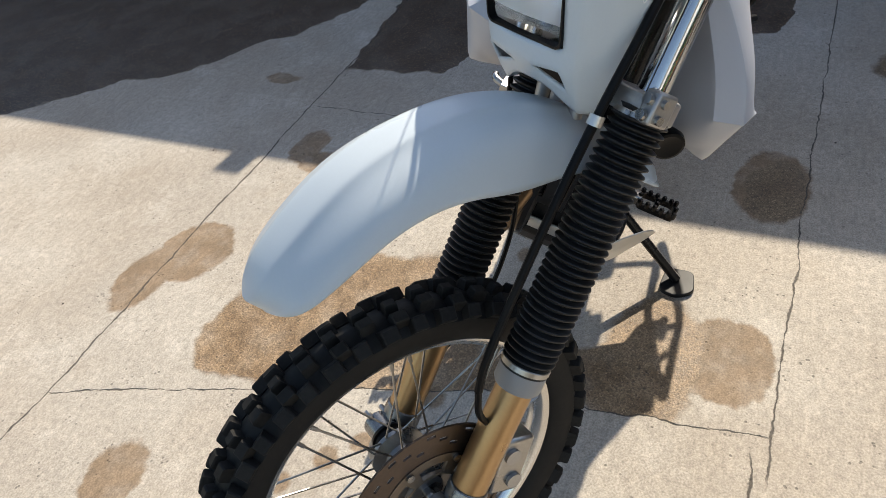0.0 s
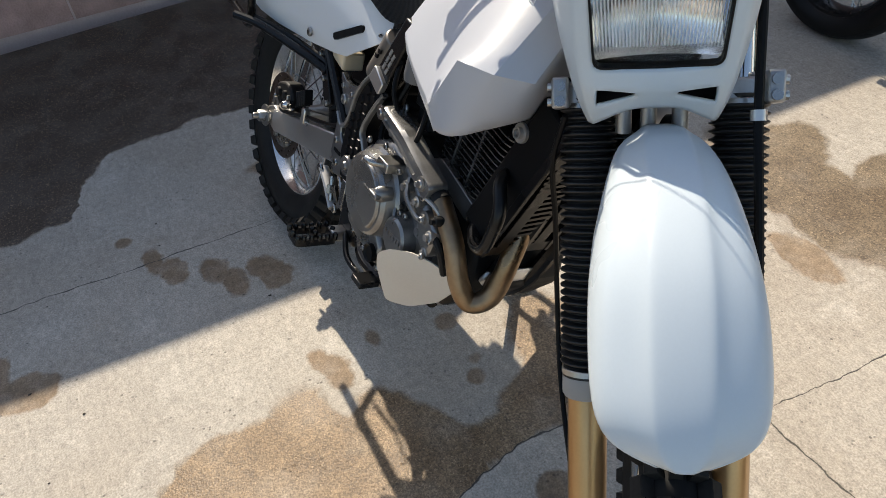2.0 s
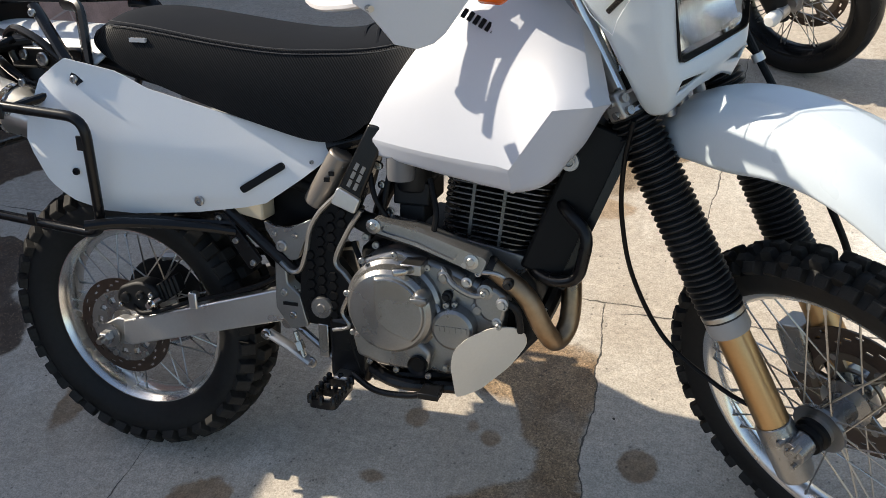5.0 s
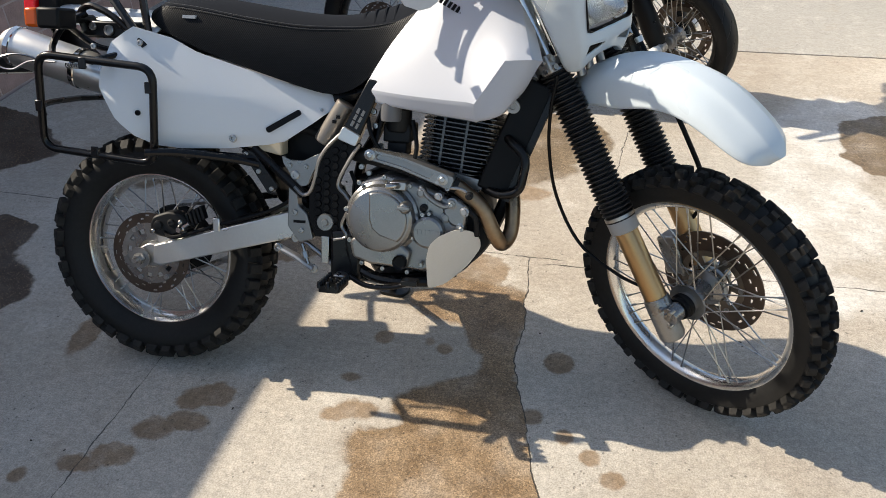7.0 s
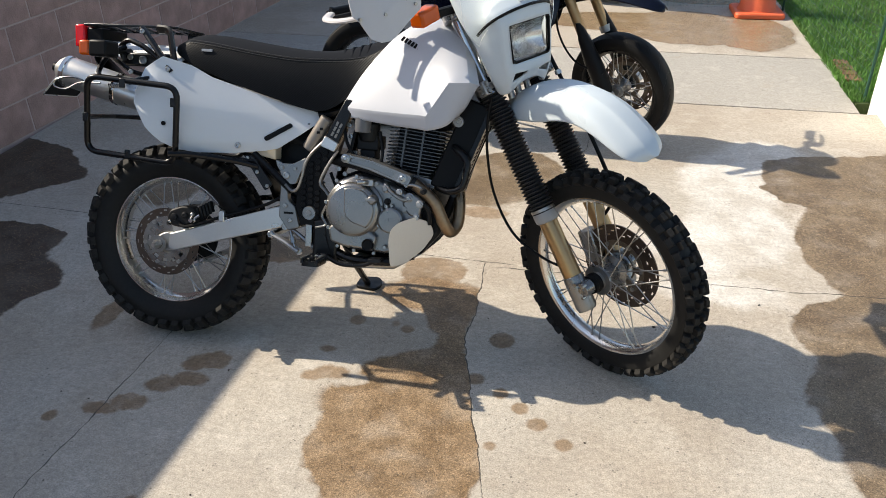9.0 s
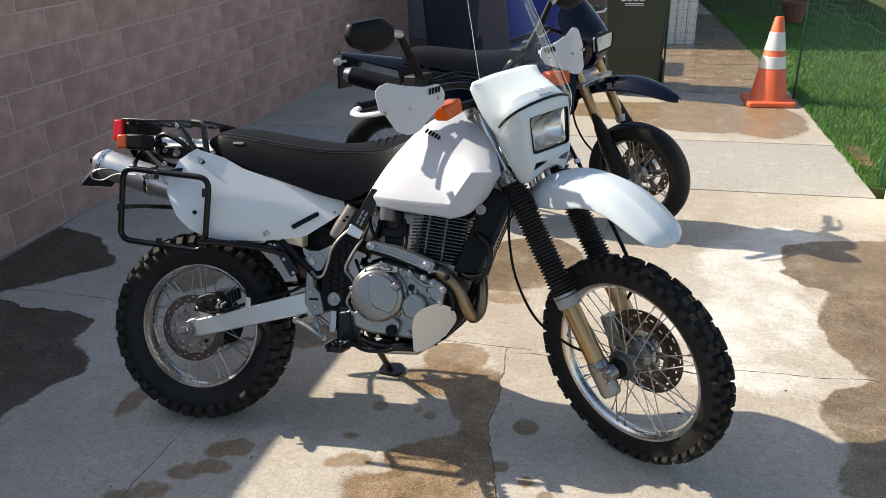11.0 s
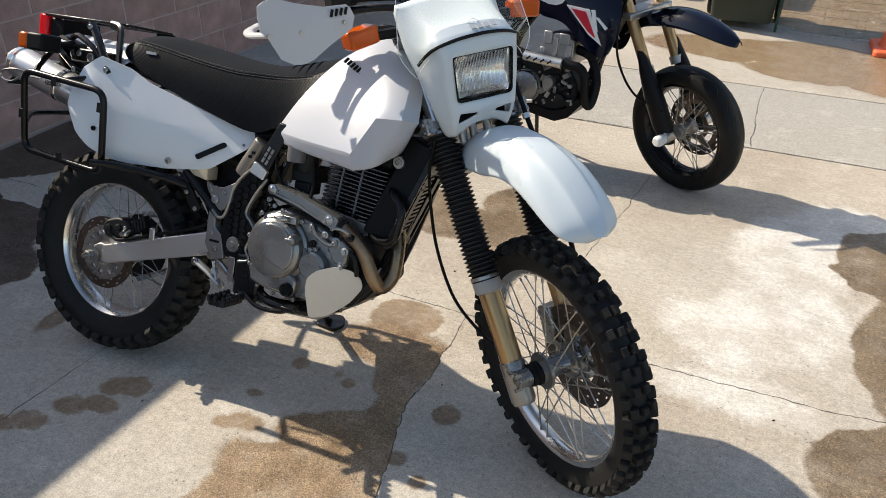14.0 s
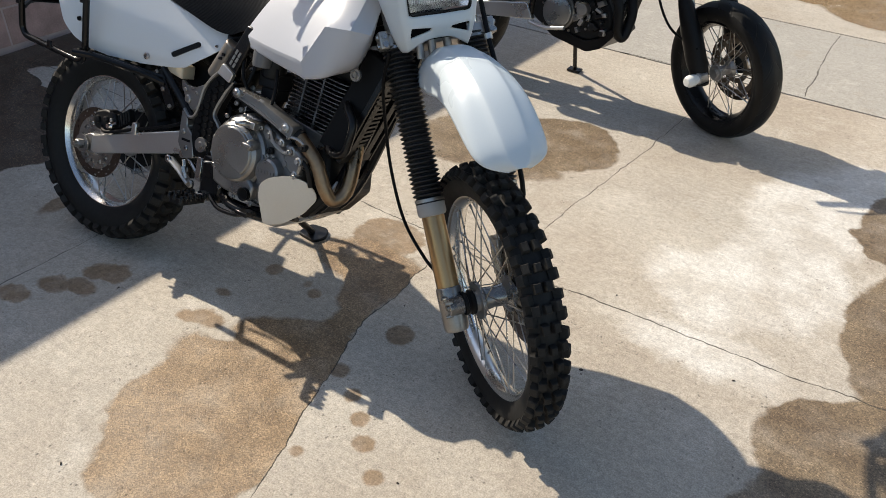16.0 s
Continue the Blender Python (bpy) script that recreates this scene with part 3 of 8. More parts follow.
def wheel(name, parent, m, R, half, bead, rim_r, rim_w, hub_r, hub_w, n_spokes, knobs, rim_mat, disc_r, disc_side, disc_in, hub_mat, tyre_mat=RUBBER):
    d = 0.0145
    w = rim_w / 2
    bm = B_()
    prof = [(rim_r, -w), (rim_r, -w + 0.004), (rim_r - d * 0.9, -w + 0.008), (rim_r - d * 1.35, -w * 0.45), (rim_r - d * 1.75, -w * 0.2), (rim_r - d * 1.75, w * 0.2), (rim_r - d * 1.35, w * 0.45),
            (rim_r - d * 0.9, w - 0.008), (rim_r, w - 0.004), (rim_r, w), (rim_r - d, w), (rim_r - d * 1.6, w * 0.75), (rim_r - d * 2.2, w * 0.4), (rim_r - d * 2.35, 0),
            (rim_r - d * 2.2, -w * 0.4), (rim_r - d * 1.6, -w * 0.75), (rim_r - d, -w)]
    lathe(bm, prof, 96, closed=True)
    rim = part(name, bm, rim_mat, parent, m=m, smooth=40)
    bm, top = tyre_mesh(R, half, bead, knobs > 0)
    tyre = part("tyre", bm, tyre_mat, rim, "black knobbly tyre" if knobs else "black smooth road tyre")
    if knobs:
        part("tread", tread_mesh(R, half, top, knobs), TREAD, rim, smooth=0)
    bm = B_()
    f = hub_w / 2
    lathe(bm, [(0.010, -f - 0.012), (hub_r * 0.6, -f - 0.012), (hub_r * 0.62, -f), (hub_r, -f), (hub_r, -f + 0.008), (hub_r * 0.62, -f + 0.018), (hub_r * 0.55, 0), (hub_r * 0.62, f - 0.018), (hub_r, f - 0.008),
               (hub_r, f), (hub_r * 0.62, f), (hub_r * 0.6, f + 0.012), (0.010, f + 0.012)], 36)
    part("hub", bm, hub_mat, rim, smooth=30)
    r_in = rim_r - d * 1.7
    meshes = {}
    for k in range(n_spokes):
        side = 1 if k % 2 else -1
        lead = (0.62 if (k // 2) % 2 else -0.62) * (0.09 / (hub_r + 0.045))
        key = (side, lead > 0)
        a = 2 * math.pi * k / n_spokes - lead * 0.8
        at = Matrix.Rotation(a, 4, "Y")
        if key not in meshes:
            meshes[key] = part("spoke", spoke_mesh(hub_r * 0.9, r_in, side * (f - 0.004), lead), STEEL, rim, m=at)
        else:
            again(meshes[key], rim, at)
    if disc_r:
        brake_disc(rim, disc_r, disc_in, disc_side * (f + 0.026), disc_side > 0)
    return rim


def brake_disc(parent, r, r_in, y, arms=True):
    """A drilled ring on a spider, its holes cut through."""
    bm = B_()
    n = 108
    rad = [r, r * 0.955, r * 0.915, r * 0.875, r * 0.835, r * 0.795, r * 0.755, r_in]
    grid_v = [[[bm.verts.new((q * math.cos(2 * math.pi * k / n), y + s, q * math.sin(2 * math.pi * k / n))) for q in rad] for k in range(n)] for s in (-0.002, 0.002)]

    def hole(k, i):
        return (i == 1 and k % 9 in (0, 1)) or (i == 3 and k % 9 in (3, 4)) or (i == 5 and k % 9 in (6, 7))

    last = len(rad) - 1
    for k in range(n):
        j = (k + 1) % n
        for i in range(last):
            if hole(k, i):
                sides = [((k, i), (j, i)), ((k, i + 1), (j, i + 1))]
                sides += [] if hole(k - 1, i) else [((k, i), (k, i + 1))]
                sides += [] if hole(j, i) else [((j, i), (j, i + 1))]
                for (p, q), (u, v) in sides:
                    bm.faces.new((grid_v[0][p][q], grid_v[0][u][v], grid_v[1][u][v], grid_v[1][p][q]))
                continue
            for s in (0, 1):
                bm.faces.new((grid_v[s][k][i], grid_v[s][k][i + 1], grid_v[s][j][i + 1], grid_v[s][j][i]))
        for i in (0, last):
            bm.faces.new((grid_v[0][k][i], grid_v[0][j][i], grid_v[1][j][i], grid_v[1][k][i]))
    part("brake_disc", bm, DISC, parent, "drilled steel brake disc", smooth=25)
    # spider: an outer and an inner ring joined by six arms, open between them
    bm = B_()
    n, h = 72, 0.0035
    ring_r = [r_in + 0.004, r_in * 0.86, r_in * (0.62 if arms else 0.70), r * 0.34]
    g = [[[bm.verts.new((q * math.cos(2 * math.pi * k / n), y + s, q * math.sin(2 * math.pi * k / n))) for q in ring_r] for k in range(n)] for s in (-h, h)]
    solid = (lambda k, i: i != 1 or k % 12 in (0, 1, 11, 2)) if arms else (lambda k, i: i != 1 or k % 6 in (0, 1, 2))
    for k in range(n):
        j = (k + 1) % n
        for i in range(3):
            if solid(k, i):
                for s in (0, 1):
                    bm.faces.new((g[s][k][i], g[s][k][i + 1], g[s][j][i + 1], g[s][j][i]))
                if not solid(j, i):
                    bm.faces.new((g[0][j][i], g[0][j][i + 1], g[1][j][i + 1], g[1][j][i]))
                if not solid(k - 1, i):
                    bm.faces.new((g[0][k][i], g[0][k][i + 1], g[1][k][i + 1], g[1][k][i]))
            else:
                for q in (i, i + 1):
                    bm.faces.new((g[0][k][q], g[0][j][q], g[1][j][q], g[1][k][q]))
        for q in (0, 3):
            bm.faces.new((g[0][k][q], g[0][j][q], g[1][j][q], g[1][k][q]))
    part("disc_carrier", bm, CARRIER if arms else ENGINE, parent, smooth=30)
    first = None
    for k in range(6):
        a = 2 * math.pi * (k + 0.08) / 6
        at = pose(r_in * 0.95 * math.cos(a), y, r_in * 0.95 * math.sin(a))
        if first is None:
            bm = B_()
            lathe(bm, [(0, -0.008), (0.007, -0.008), (0.007, 0.008), (0, 0.008)], 10)
            first = part("rivet", bm, STEEL, parent, m=at)
        else:
            again(first, parent, at)


# ---- the white dual-sport motorcycle: x ahead, y to its left, z up in its own frame ----
LEANING, STEER, RAKE = 21.7, 44.0, 28.5
BIKE = pose(0.0157, -0.0225, 0.004, -LEANING, 0, 1.26)
AXIS = Vector((-math.sin(radians(RAKE)), 0, math.cos(radians(RAKE))))
PIVOT = Matrix.Translation((1.629, 0, 0))
TURN = PIVOT @ Matrix.Rotation(radians(-STEER), 4, AXIS) @ PIVOT.inverted()
bike = thing("motorcycle", BIKE, "white dual-sport motorcycle with black seat leaning on its side stand", "motorcycle")
FRONT, REAR = (1.518, 0.0, 0.363), (0.0, 0.0, 0.338)


def fork_x(z):
    """Where the fork tubes' middle line lies at a height."""
    return 1.190 + (0.90 - z) * math.tan(radians(RAKE))


def build_wheels():
    wheel("front_wheel", bike, TURN @ Matrix.Translation(FRONT), 0.351, 0.040, 0.268, 0.2815, 0.052, 0.050, 0.09, 36, 46, POLISH, 0.145, 1, 0.088, ENGINE)
    wheel("rear_wheel", bike, Matrix.Translation(REAR), 0.336, 0.066, 0.220, 0.233, 0.084, 0.052, 0.11, 36, 40, POLISH, 0.117, -1, 0.084, ALU)
    bm = B_()
    cyl(bm, (0, -0.135, REAR[2]), (0, 0.135, REAR[2]), 0.011, 12)
    lathe(bm, [(0, -0.158), (0.013, -0.158), (0.016, -0.154), (0.016, -0.118), (0, -0.118)], 6, Matrix.Translation(REAR))
    lathe(bm, [(0, -0.172), (0.007, -0.172), (0.0085, -0.168), (0.0085, -0.13), (0, -0.13)], 10, Matrix.Translation(REAR))
    part("rear_axle", bm, STEEL, bike)
    # sprocket and chain run on the far side
    bm = B_()
    lathe(bm, [(0.045, 0.075), (0.108, 0.075), (0.112, 0.079), (0.108, 0.083), (0.045, 0.083)], 42, Matrix.Translation(REAR))
    part("sprocket", bm, DARK, bike)
    bm = B_()
    tube(bm, [(0.0, 0.079, 0.452), (0.3, 0.079, 0.50), (0.52, 0.079, 0.535)], 0.008, 6, squash=1.4)
    tube(bm, [(0.0, 0.079, 0.224), (0.3, 0.079, 0.36), (0.52, 0.079, 0.46)], 0.008, 6, squash=1.4)
    part("chain", bm, STEEL, bike)


def build_fork():
    for s in (-1, 1):
        y = s * 0.103
        P = lambda z: (fork_x(z), y, z)
        bm = B_()
        cyl(bm, P(0.86), P(1.19), 0.0215, 24)
        part("stanchion", bm, CHROME, bike, "chromed upper fork tube", m=TURN)
        # pleated boot
        prof, n, h = [], 33, 0.0116
        for k in range(n):
            z0 = -k * h
            prof += [(0.0318, z0), (0.0402, z0 - h * 0.34), (0.0408, z0 - h * 0.46), (0.0402, z0 - h * 0.58), (0.0318, z0 - h * 0.92)]
        axis_m = Matrix.Translation(P(0.935)) @ Matrix.Rotation(radians(-RAKE), 4, "Y")
        bm = B_()
        lathe(bm, [(0.024, 0.012), (0.036, 0.010)] + prof + [(0.037, -n * h - 0.004), (0.037, -n * h - 0.016), (0.03, -n * h - 0.016)], 28, axis_m, "z")
        part("fork_boot", bm, BOOT, bike, "pleated black rubber fork boot", m=TURN, smooth=25)
        for z0, w in ((0.004, 0.010), (-n * h - 0.003, 0.009)):
            bm = B_()
            lathe(bm, [(0.0375, z0), (0.0385, z0 - 0.001), (0.0385, z0 - w), (0.0375, z0 - w)], 28, axis_m, "z")
            part("boot_clamp", bm, STEEL, bike, m=TURN)
        bm = B_()
        z0 = -n * h - 0.014
        lathe(bm, [(0.030, z0), (0.0375, z0 - 0.002), (0.0375, z0 - 0.028), (0.034, z0 - 0.034), (0.029, z0 - 0.036)], 28, axis_m, "z")
        part("dust_collar", bm, simple("grey_plastic", (0.30, 0.30, 0.30), 0.45) if s < 0 else bpy.data.materials["grey_plastic"], bike, "pale grey plastic collar", m=TURN)
        bm = B_()
        lathe(bm, [(0.0, z0 - 0.03), (0.0295, z0 - 0.03), (0.0295, z0 - 0.235), (0.0285, z0 - 0.245), (0.0, z0 - 0.245)], 28, axis_m, "z")
        part("fork_leg", bm, GOLD, bike, "gold anodised lower fork leg", m=TURN)
        # cast foot that holds the axle ahead of the leg
        bm = B_()
        lathe(bm, [(0.0, z0 - 0.222), (0.0325, z0 - 0.222), (0.0335, z0 - 0.235), (0.0335, z0 - 0.328), (0.029, z0 - 0.340), (0.0, z0 - 0.342)], 24, axis_m, "z")
        d = axis_m @ Vector((0, 0, z0 - 0.275))
        cyl(bm, d, (FRONT[0], y, FRONT[2]), 0.027, 16, 0.024)
        cyl(bm, (FRONT[0], y - 0.02, FRONT[2]), (FRONT[0], y + 0.02, FRONT[2]), 0.024, 20)
        foot = part("fork_foot", bm, ENGINE, bike, "cast grey axle holder", m=TURN, bevel=0.002)
        for dx, dz in ((0.012, 0.020), (0.012, -0.020), (-0.016, 0.018), (-0.016, -0.018)):
            bm = B_()
            cyl(bm, (FRONT[0] + dx - 0.002, y + s * 0.012, FRONT[2] + dz), (FRONT[0] + dx - 0.002, y + s * 0.031, FRONT[2] + dz), 0.0055, 8)
            part("stud", bm, STEEL, foot)
    bm = B_()
    cyl(bm, (FRONT[0], -0.128, FRONT[2]), (FRONT[0], 0.128, FRONT[2]), 0.010, 14)
    part("front_axle", bm, STEEL, bike, m=TURN)
    bm = B_()
    lathe(bm, [(0.012, -0.052), (0.028, -0.052), (0.033, -0.056), (0.033, -0.064), (0.027, -0.068), (0.027, -0.074), (0.031, -0.076), (0.029, -0.083), (0.012, -0.083)], 24, Matrix.Translation(FRONT))
    part("speedometer_drive", bm, BLACKP, bike, "black speedometer gear housing", m=TURN)
    # clamps
    for z, t, back in ((0.948, 0.034, 0.075), (1.165, 0.026, 0.075)):
        m = Matrix.Translation((fork_x(z), 0, z)) @ Matrix.Rotation(radians(-RAKE), 4, "Y")
        bm = B_()
        poly = rounded([(-0.075, -0.03, 0), (-0.055, -0.115, 0), (-0.02, -0.14, 0), (0.03, -0.14, 0), (0.034, -0.07, 0), (0.02, 0, 0), (0.034, 0.07, 0), (0.03, 0.14, 0), (-0.02, 0.14, 0), (-0.055, 0.115, 0), (-0.075, 0.03, 0)], 0.02, 4)
        ring_bridge(bm, [[m @ (p + Vector((0, 0, h))) for p in poly] for h in (-t / 2, t / 2)])
        cl = part("fork_clamp", bm, ALU, bike, "cast aluminium fork clamp", m=TURN, bevel=0.004)
        for s in (-1, 1):
            bm = B_()
            box(bm, (0.005, s * 0.142 - 0.012, -t / 2 - 0.002), (0.044, s * 0.142 + 0.012, t / 2 + 0.008), m)
            part("clamp_lug", bm, ALU, cl, bevel=0.004)
            for h in (-0.009, 0.012):
                bm = B_()
                cyl(bm, m @ Vector((0.040, s * 0.142, h)), m @ Vector((0.052, s * 0.142, h)), 0.0075, 10)
                cyl(bm, m @ Vector((0.030, s * 0.150, h)), m @ Vector((0.030, s * 0.160, h)), 0.0065, 10)
                part("pinch_bolt", bm, STEEL, cl)
    # fender mounts and stem
    for y in (-0.045, -0.012, 0.03):
        bm = B_()
        cyl(bm, (1.215, y - 0.01, 0.915), (1.20, y - 0.01, 0.975), 0.011, 12)
        part("fender_post", bm, ALU, bike, m=TURN)
    bm = B_()
    cyl(bm, (fork_x(0.93) - 0.05, 0, 0.93), (fork_x(1.17) - 0.05, 0, 1.17), 0.032, 20)
    part("head_tube", bm, BLACK, bike)
    # brake hose with its guard along the left leg, held by a clear tie
    bm = B_()
    tube(bm, smooth_path([(1.105, 0.112, 1.22), (1.168, 0.116, 1.10), (1.258, 0.112, 0.958), (1.345, 0.116, 0.82), (1.432, 0.118, 0.66), (1.452, 0.118, 0.60)], 8), 0.0065, 10)
    part("hose_guard", bm, BLACKP, bike, "black plastic brake hose guard", m=TURN)
    bm = B_()
    tube(bm, smooth_path([(1.452, 0.118, 0.60), (1.45, 0.115, 0.55), (1.42, 0.10, 0.49), (1.40, 0.105, 0.44), (1.415, 0.11, 0.40)], 8), 0.0055, 8)
    part("brake_hose", bm, BLACKP, bike, m=TURN)
    bm = B_()
    lathe(bm, [(0.0068, -0.007), (0.0105, -0.007), (0.0105, 0.007), (0.0068, 0.007)], 18, Matrix.Translation((1.258, 0.112, 0.958)) @ Matrix.Rotation(radians(-RAKE), 4, "Y"), "z", closed=True)
    part("hose_clip", bm, SATIN, bike, "pale hose clip", m=TURN)
    # speedometer cable hangs in a loop on the right
    bm = B_()
    tube(bm, smooth_path([(1.21, -0.135, 0.94), (1.20, -0.155, 0.86), (1.185, -0.155, 0.75), (1.20, -0.155, 0.62), (1.265, -0.15, 0.50), (1.37, -0.135, 0.44), (1.44, -0.12, 0.42), (1.50, -0.085, 0.385)], 10), 0.0045, 8)
    part("speedometer_cable", bm, BLACKP, bike, m=TURN)
    # front caliper behind the left leg
    bm = B_()
    box(bm, (-0.03, -0.03, -0.055), (0.03, 0.028, 0.055), Matrix.Translation((1.395, 0.09, 0.40)) @ Matrix.Rotation(radians(-20), 4, "Y"))
    box(bm, (0.0, -0.006, -0.03), (0.07, 0.006, 0.02), Matrix.Translation((1.40, 0.105, 0.40)))
    cal = part("brake_caliper", bm, STEEL, bike, "grey front brake caliper", m=TURN, bevel=0.008)
    for dz in (-0.03, 0.025):
        bm = B_()
        lathe(bm, [(0, 0.027), (0.014, 0.027), (0.014, 0.034), (0, 0.034)], 14, Matrix.Translation((1.395, 0.09, 0.40 + dz)))
        part("piston_cap", bm, ALU, cal)


def fender_mesh():
    """High front mudguard: a crowned blade with a raised middle band and folded rims."""
    st = [(1.035, 0.775, 0.050, 0.012), (1.11, 0.852, 0.056, 0.030), (1.19, 0.915, 0.066, 0.055), (1.27, 0.957, 0.076, 0.085), (1.35, 0.977, 0.083, 0.090), (1.42, 0.979, 0.088, 0.075), (1.495, 0.966, 0.092, 0.056), (1.570, 0.940, 0.095, 0.046),
          (1.636, 0.893, 0.094, 0.036), (1.680, 0.854, 0.089, 0.026), (1.699, 0.830, 0.077, 0.016), (1.707, 0.815, 0.058, 0.008), (1.711, 0.808, 0.027, 0.003)]
    rows = []
    for k, (x, z, w, drop) in enumerate(st):
        a, b = st[max(k - 1, 0)], st[min(k + 1, len(st) - 1)]
        t = Vector((b[0] - a[0], 0, b[1] - a[1])).normalized()
        n = Vector((-t.z, 0, t.x))
        if k == len(st) - 1:
            n = Vector((0.8, 0, 0.6))
        row = []
        band = 0.007 if 1 < k < 9 else 0.003
        for f, h in ((0, 0), (0.30, -0.001), (0.36, -0.002 - band * 0.3), (0.46, -0.004 - band), (0.66, -0.012 - band), (0.84, -0.20 * drop - 0.020), (0.95, -0.6 * drop - 0.018), (1.0, -drop - 0.018)):
            p = Vector((x, 0, z)) + n * h
            row.append((p.x, w * f, p.z))
        rows.append(row)
    return rows


def build_front_body():
    bm = B_()
    grid(bm, fender_mesh())
    f = part("front_fender", bm, WHITE, bike, "high white front mudguard", m=TURN @ Matrix.Translation((0, -0.006, 0)), subsurf=2)
    s = f.modifiers.new("thick", "SOLIDIFY")
    s.thickness, s.offset = 0.004, -1
    # headlight mask: rows from the brow down, each from the middle outwards
    rows = [
        [(1.126, 0.0, 1.276), (1.122, 0.060, 1.275), (1.114, 0.105, 1.270), (1.102, 0.142, 1.262), (1.084, 0.139, 1.240)],
        [(1.200, 0.0, 1.238), (1.195, 0.060, 1.236), (1.180, 0.108, 1.228), (1.130, 0.143, 1.206), (1.110, 0.143, 1.196)],
        [(1.280, 0.0, 1.192), (1.275, 0.060, 1.189), (1.256, 0.112, 1.174), (1.180, 0.141, 1.146), (1.150, 0.144, 1.136)],
        [(1.284, 0.0, 1.152), (1.281, 0.058, 1.151), (1.264, 0.104, 1.146), (1.206, 0.131, 1.120), (1.168, 0.135, 1.110)],
        [(1.282, 0.0, 1.100), (1.278, 0.058, 1.100), (1.264, 0.104, 1.095), (1.220, 0.124, 1.078), (1.186, 0.128, 1.066)],
        [(1.280, 0.0, 1.036), (1.277, 0.055, 1.036), (1.262, 0.097, 1.030), (1.228, 0.112, 1.024), (1.198, 0.115, 1.016)],
        [(1.286, 0.0, 1.016), (1.283, 0.026, 1.006), (1.266, 0.093, 1.010), (1.232, 0.106, 1.000), (1.204, 0.109, 0.992)],
        [(1.276, 0.0, 0.992), (1.272, 0.026, 0.996), (1.254, 0.086, 0.968), (1.234, 0.096, 0.964), (1.208, 0.098, 0.958)],
        [(1.266, 0.0, 0.976), (1.262, 0.030, 0.976), (1.244, 0.078, 0.944), (1.232, 0.086, 0.941), (1.214, 0.087, 0.937)],
    ]
    # the column that bounds the lamp's window and the chin slots
    bounds = [(1.119, 0.082, 1.273), (1.188, 0.084, 1.233), (1.267, 0.086, 1.183), (1.277, 0.0865, 1.150), (1.274, 0.083, 1.098), (1.272, 0.079, 1.037), (1.276, 0.076, 1.009), (1.262, 0.076, 0.979), (1.253, 0.062, 0.955)]
    rows = [r[:2] + [b] + r[2:] for r, b in zip(rows, bounds)]
    bm = B_()
    grid(bm, rows)
    # open the lamp's window and the two chin slots
    gone = []
    for fc in bm.faces:
        c = fc.calc_center_median()
        if (1.04 < c.z < 1.15 and abs(c.y) < 0.08) or (0.985 < c.z < 1.005 and 0.03 < abs(c.y) < 0.06 and c.x > 1.24):
            gone.append(fc)
    bmesh.ops.delete(bm, geom=gone, context="FACES")
    def folds(pairs):
        """Whether an edge joins two neighbouring control points out of (row, column) lists."""
        chains = [[Vector(rows[r][c]) for r, c in chain] for chain in pairs]
        near = lambda v, q: (Vector((v.x, abs(v.y), v.z)) - q).length < 1e-4
        return lambda a, b: any((near(a, p) and near(b, q)) or (near(a, q) and near(b, p)) for ch in chains for p, q in zip(ch, ch[1:]))

    crease(bm, folds([[(2, c) for c in range(5)], [(0, 4), (1, 4), (2, 4)], [(r, 3) for r in range(2, 9)]]), 1.0)
    crease(bm, folds([[(0, c) for c in range(6)], [(3, 0), (3, 1), (3, 2), (4, 2), (5, 2), (5, 1), (5, 0)], [(6, 1), (6, 2), (7, 2), (7, 1), (6, 1)]]), 0.85)
    layer = bm.verts.layers.float.new("crease_vert")
    for v in bm.verts:
        if any((Vector((v.co.x, abs(v.co.y), v.co.z)) - Vector(rows[r][c])).length < 1e-4 for r, c in ((0, 4), (0, 5), (2, 3), (3, 2), (5, 2), (6, 1), (6, 2), (7, 1), (7, 2))):
            v[layer] = 0.95
    HM = TURN @ Matrix.Translation((0, -0.018, 0))
    LAMP = Matrix.Translation((0.013, 0, 0))
    mask = part("headlight_mask", bm, WHITE, bike, "white plastic headlight mask", m=HM, subsurf=2)
    s = mask.modifiers.new("thick", "SOLIDIFY")
    s.thickness, s.offset = 0.0045, -1
    # lamp
    q = rounded([(0, -0.0865, 1.151), (0, 0.0865, 1.151), (0, 0.079, 1.036), (0, -0.079, 1.036)], 0.014, 5)
    bm = B_()
    small = [Vector((0, p.y * 0.968, 1.093 + (p.z - 1.093) * 0.955)) for p in q]
    loops = [[(1.252, p.y, p.z) for p in q], [(1.264, p.y, p.z) for p in q], [(1.264, p.y, p.z) for p in small], [(1.248, p.y, p.z) for p in small]]
    ring_bridge(bm, loops, caps=False)
    part("lamp_bezel", bm, BLACKP, mask, "black rubber lamp surround", m=LAMP)
    bm = B_()
    cols, rws = 76, 14
    vs = []
    for i in range(cols + 1):
        u = -1 + 2 * i / cols
        col = []
        for j in range(rws + 1):
            v = -1 + 2 * j / rws
            w = 0.083 - 0.007 * (1 - (v + 1) / 2)
            flute = 0.0019 * (1 if i % 2 else 0) if j > 2 else 0.0
            col.append(bm.verts.new((1.262 - 0.006 * u * u - 0.004 * v * v + flute, u * w, 1.093 + v * 0.0515)))
        vs.append(col)
    for a, b in zip(vs, vs[1:]):
        for j in range(rws):
            bm.faces.new((a[j], a[j + 1], b[j + 1], b[j]))
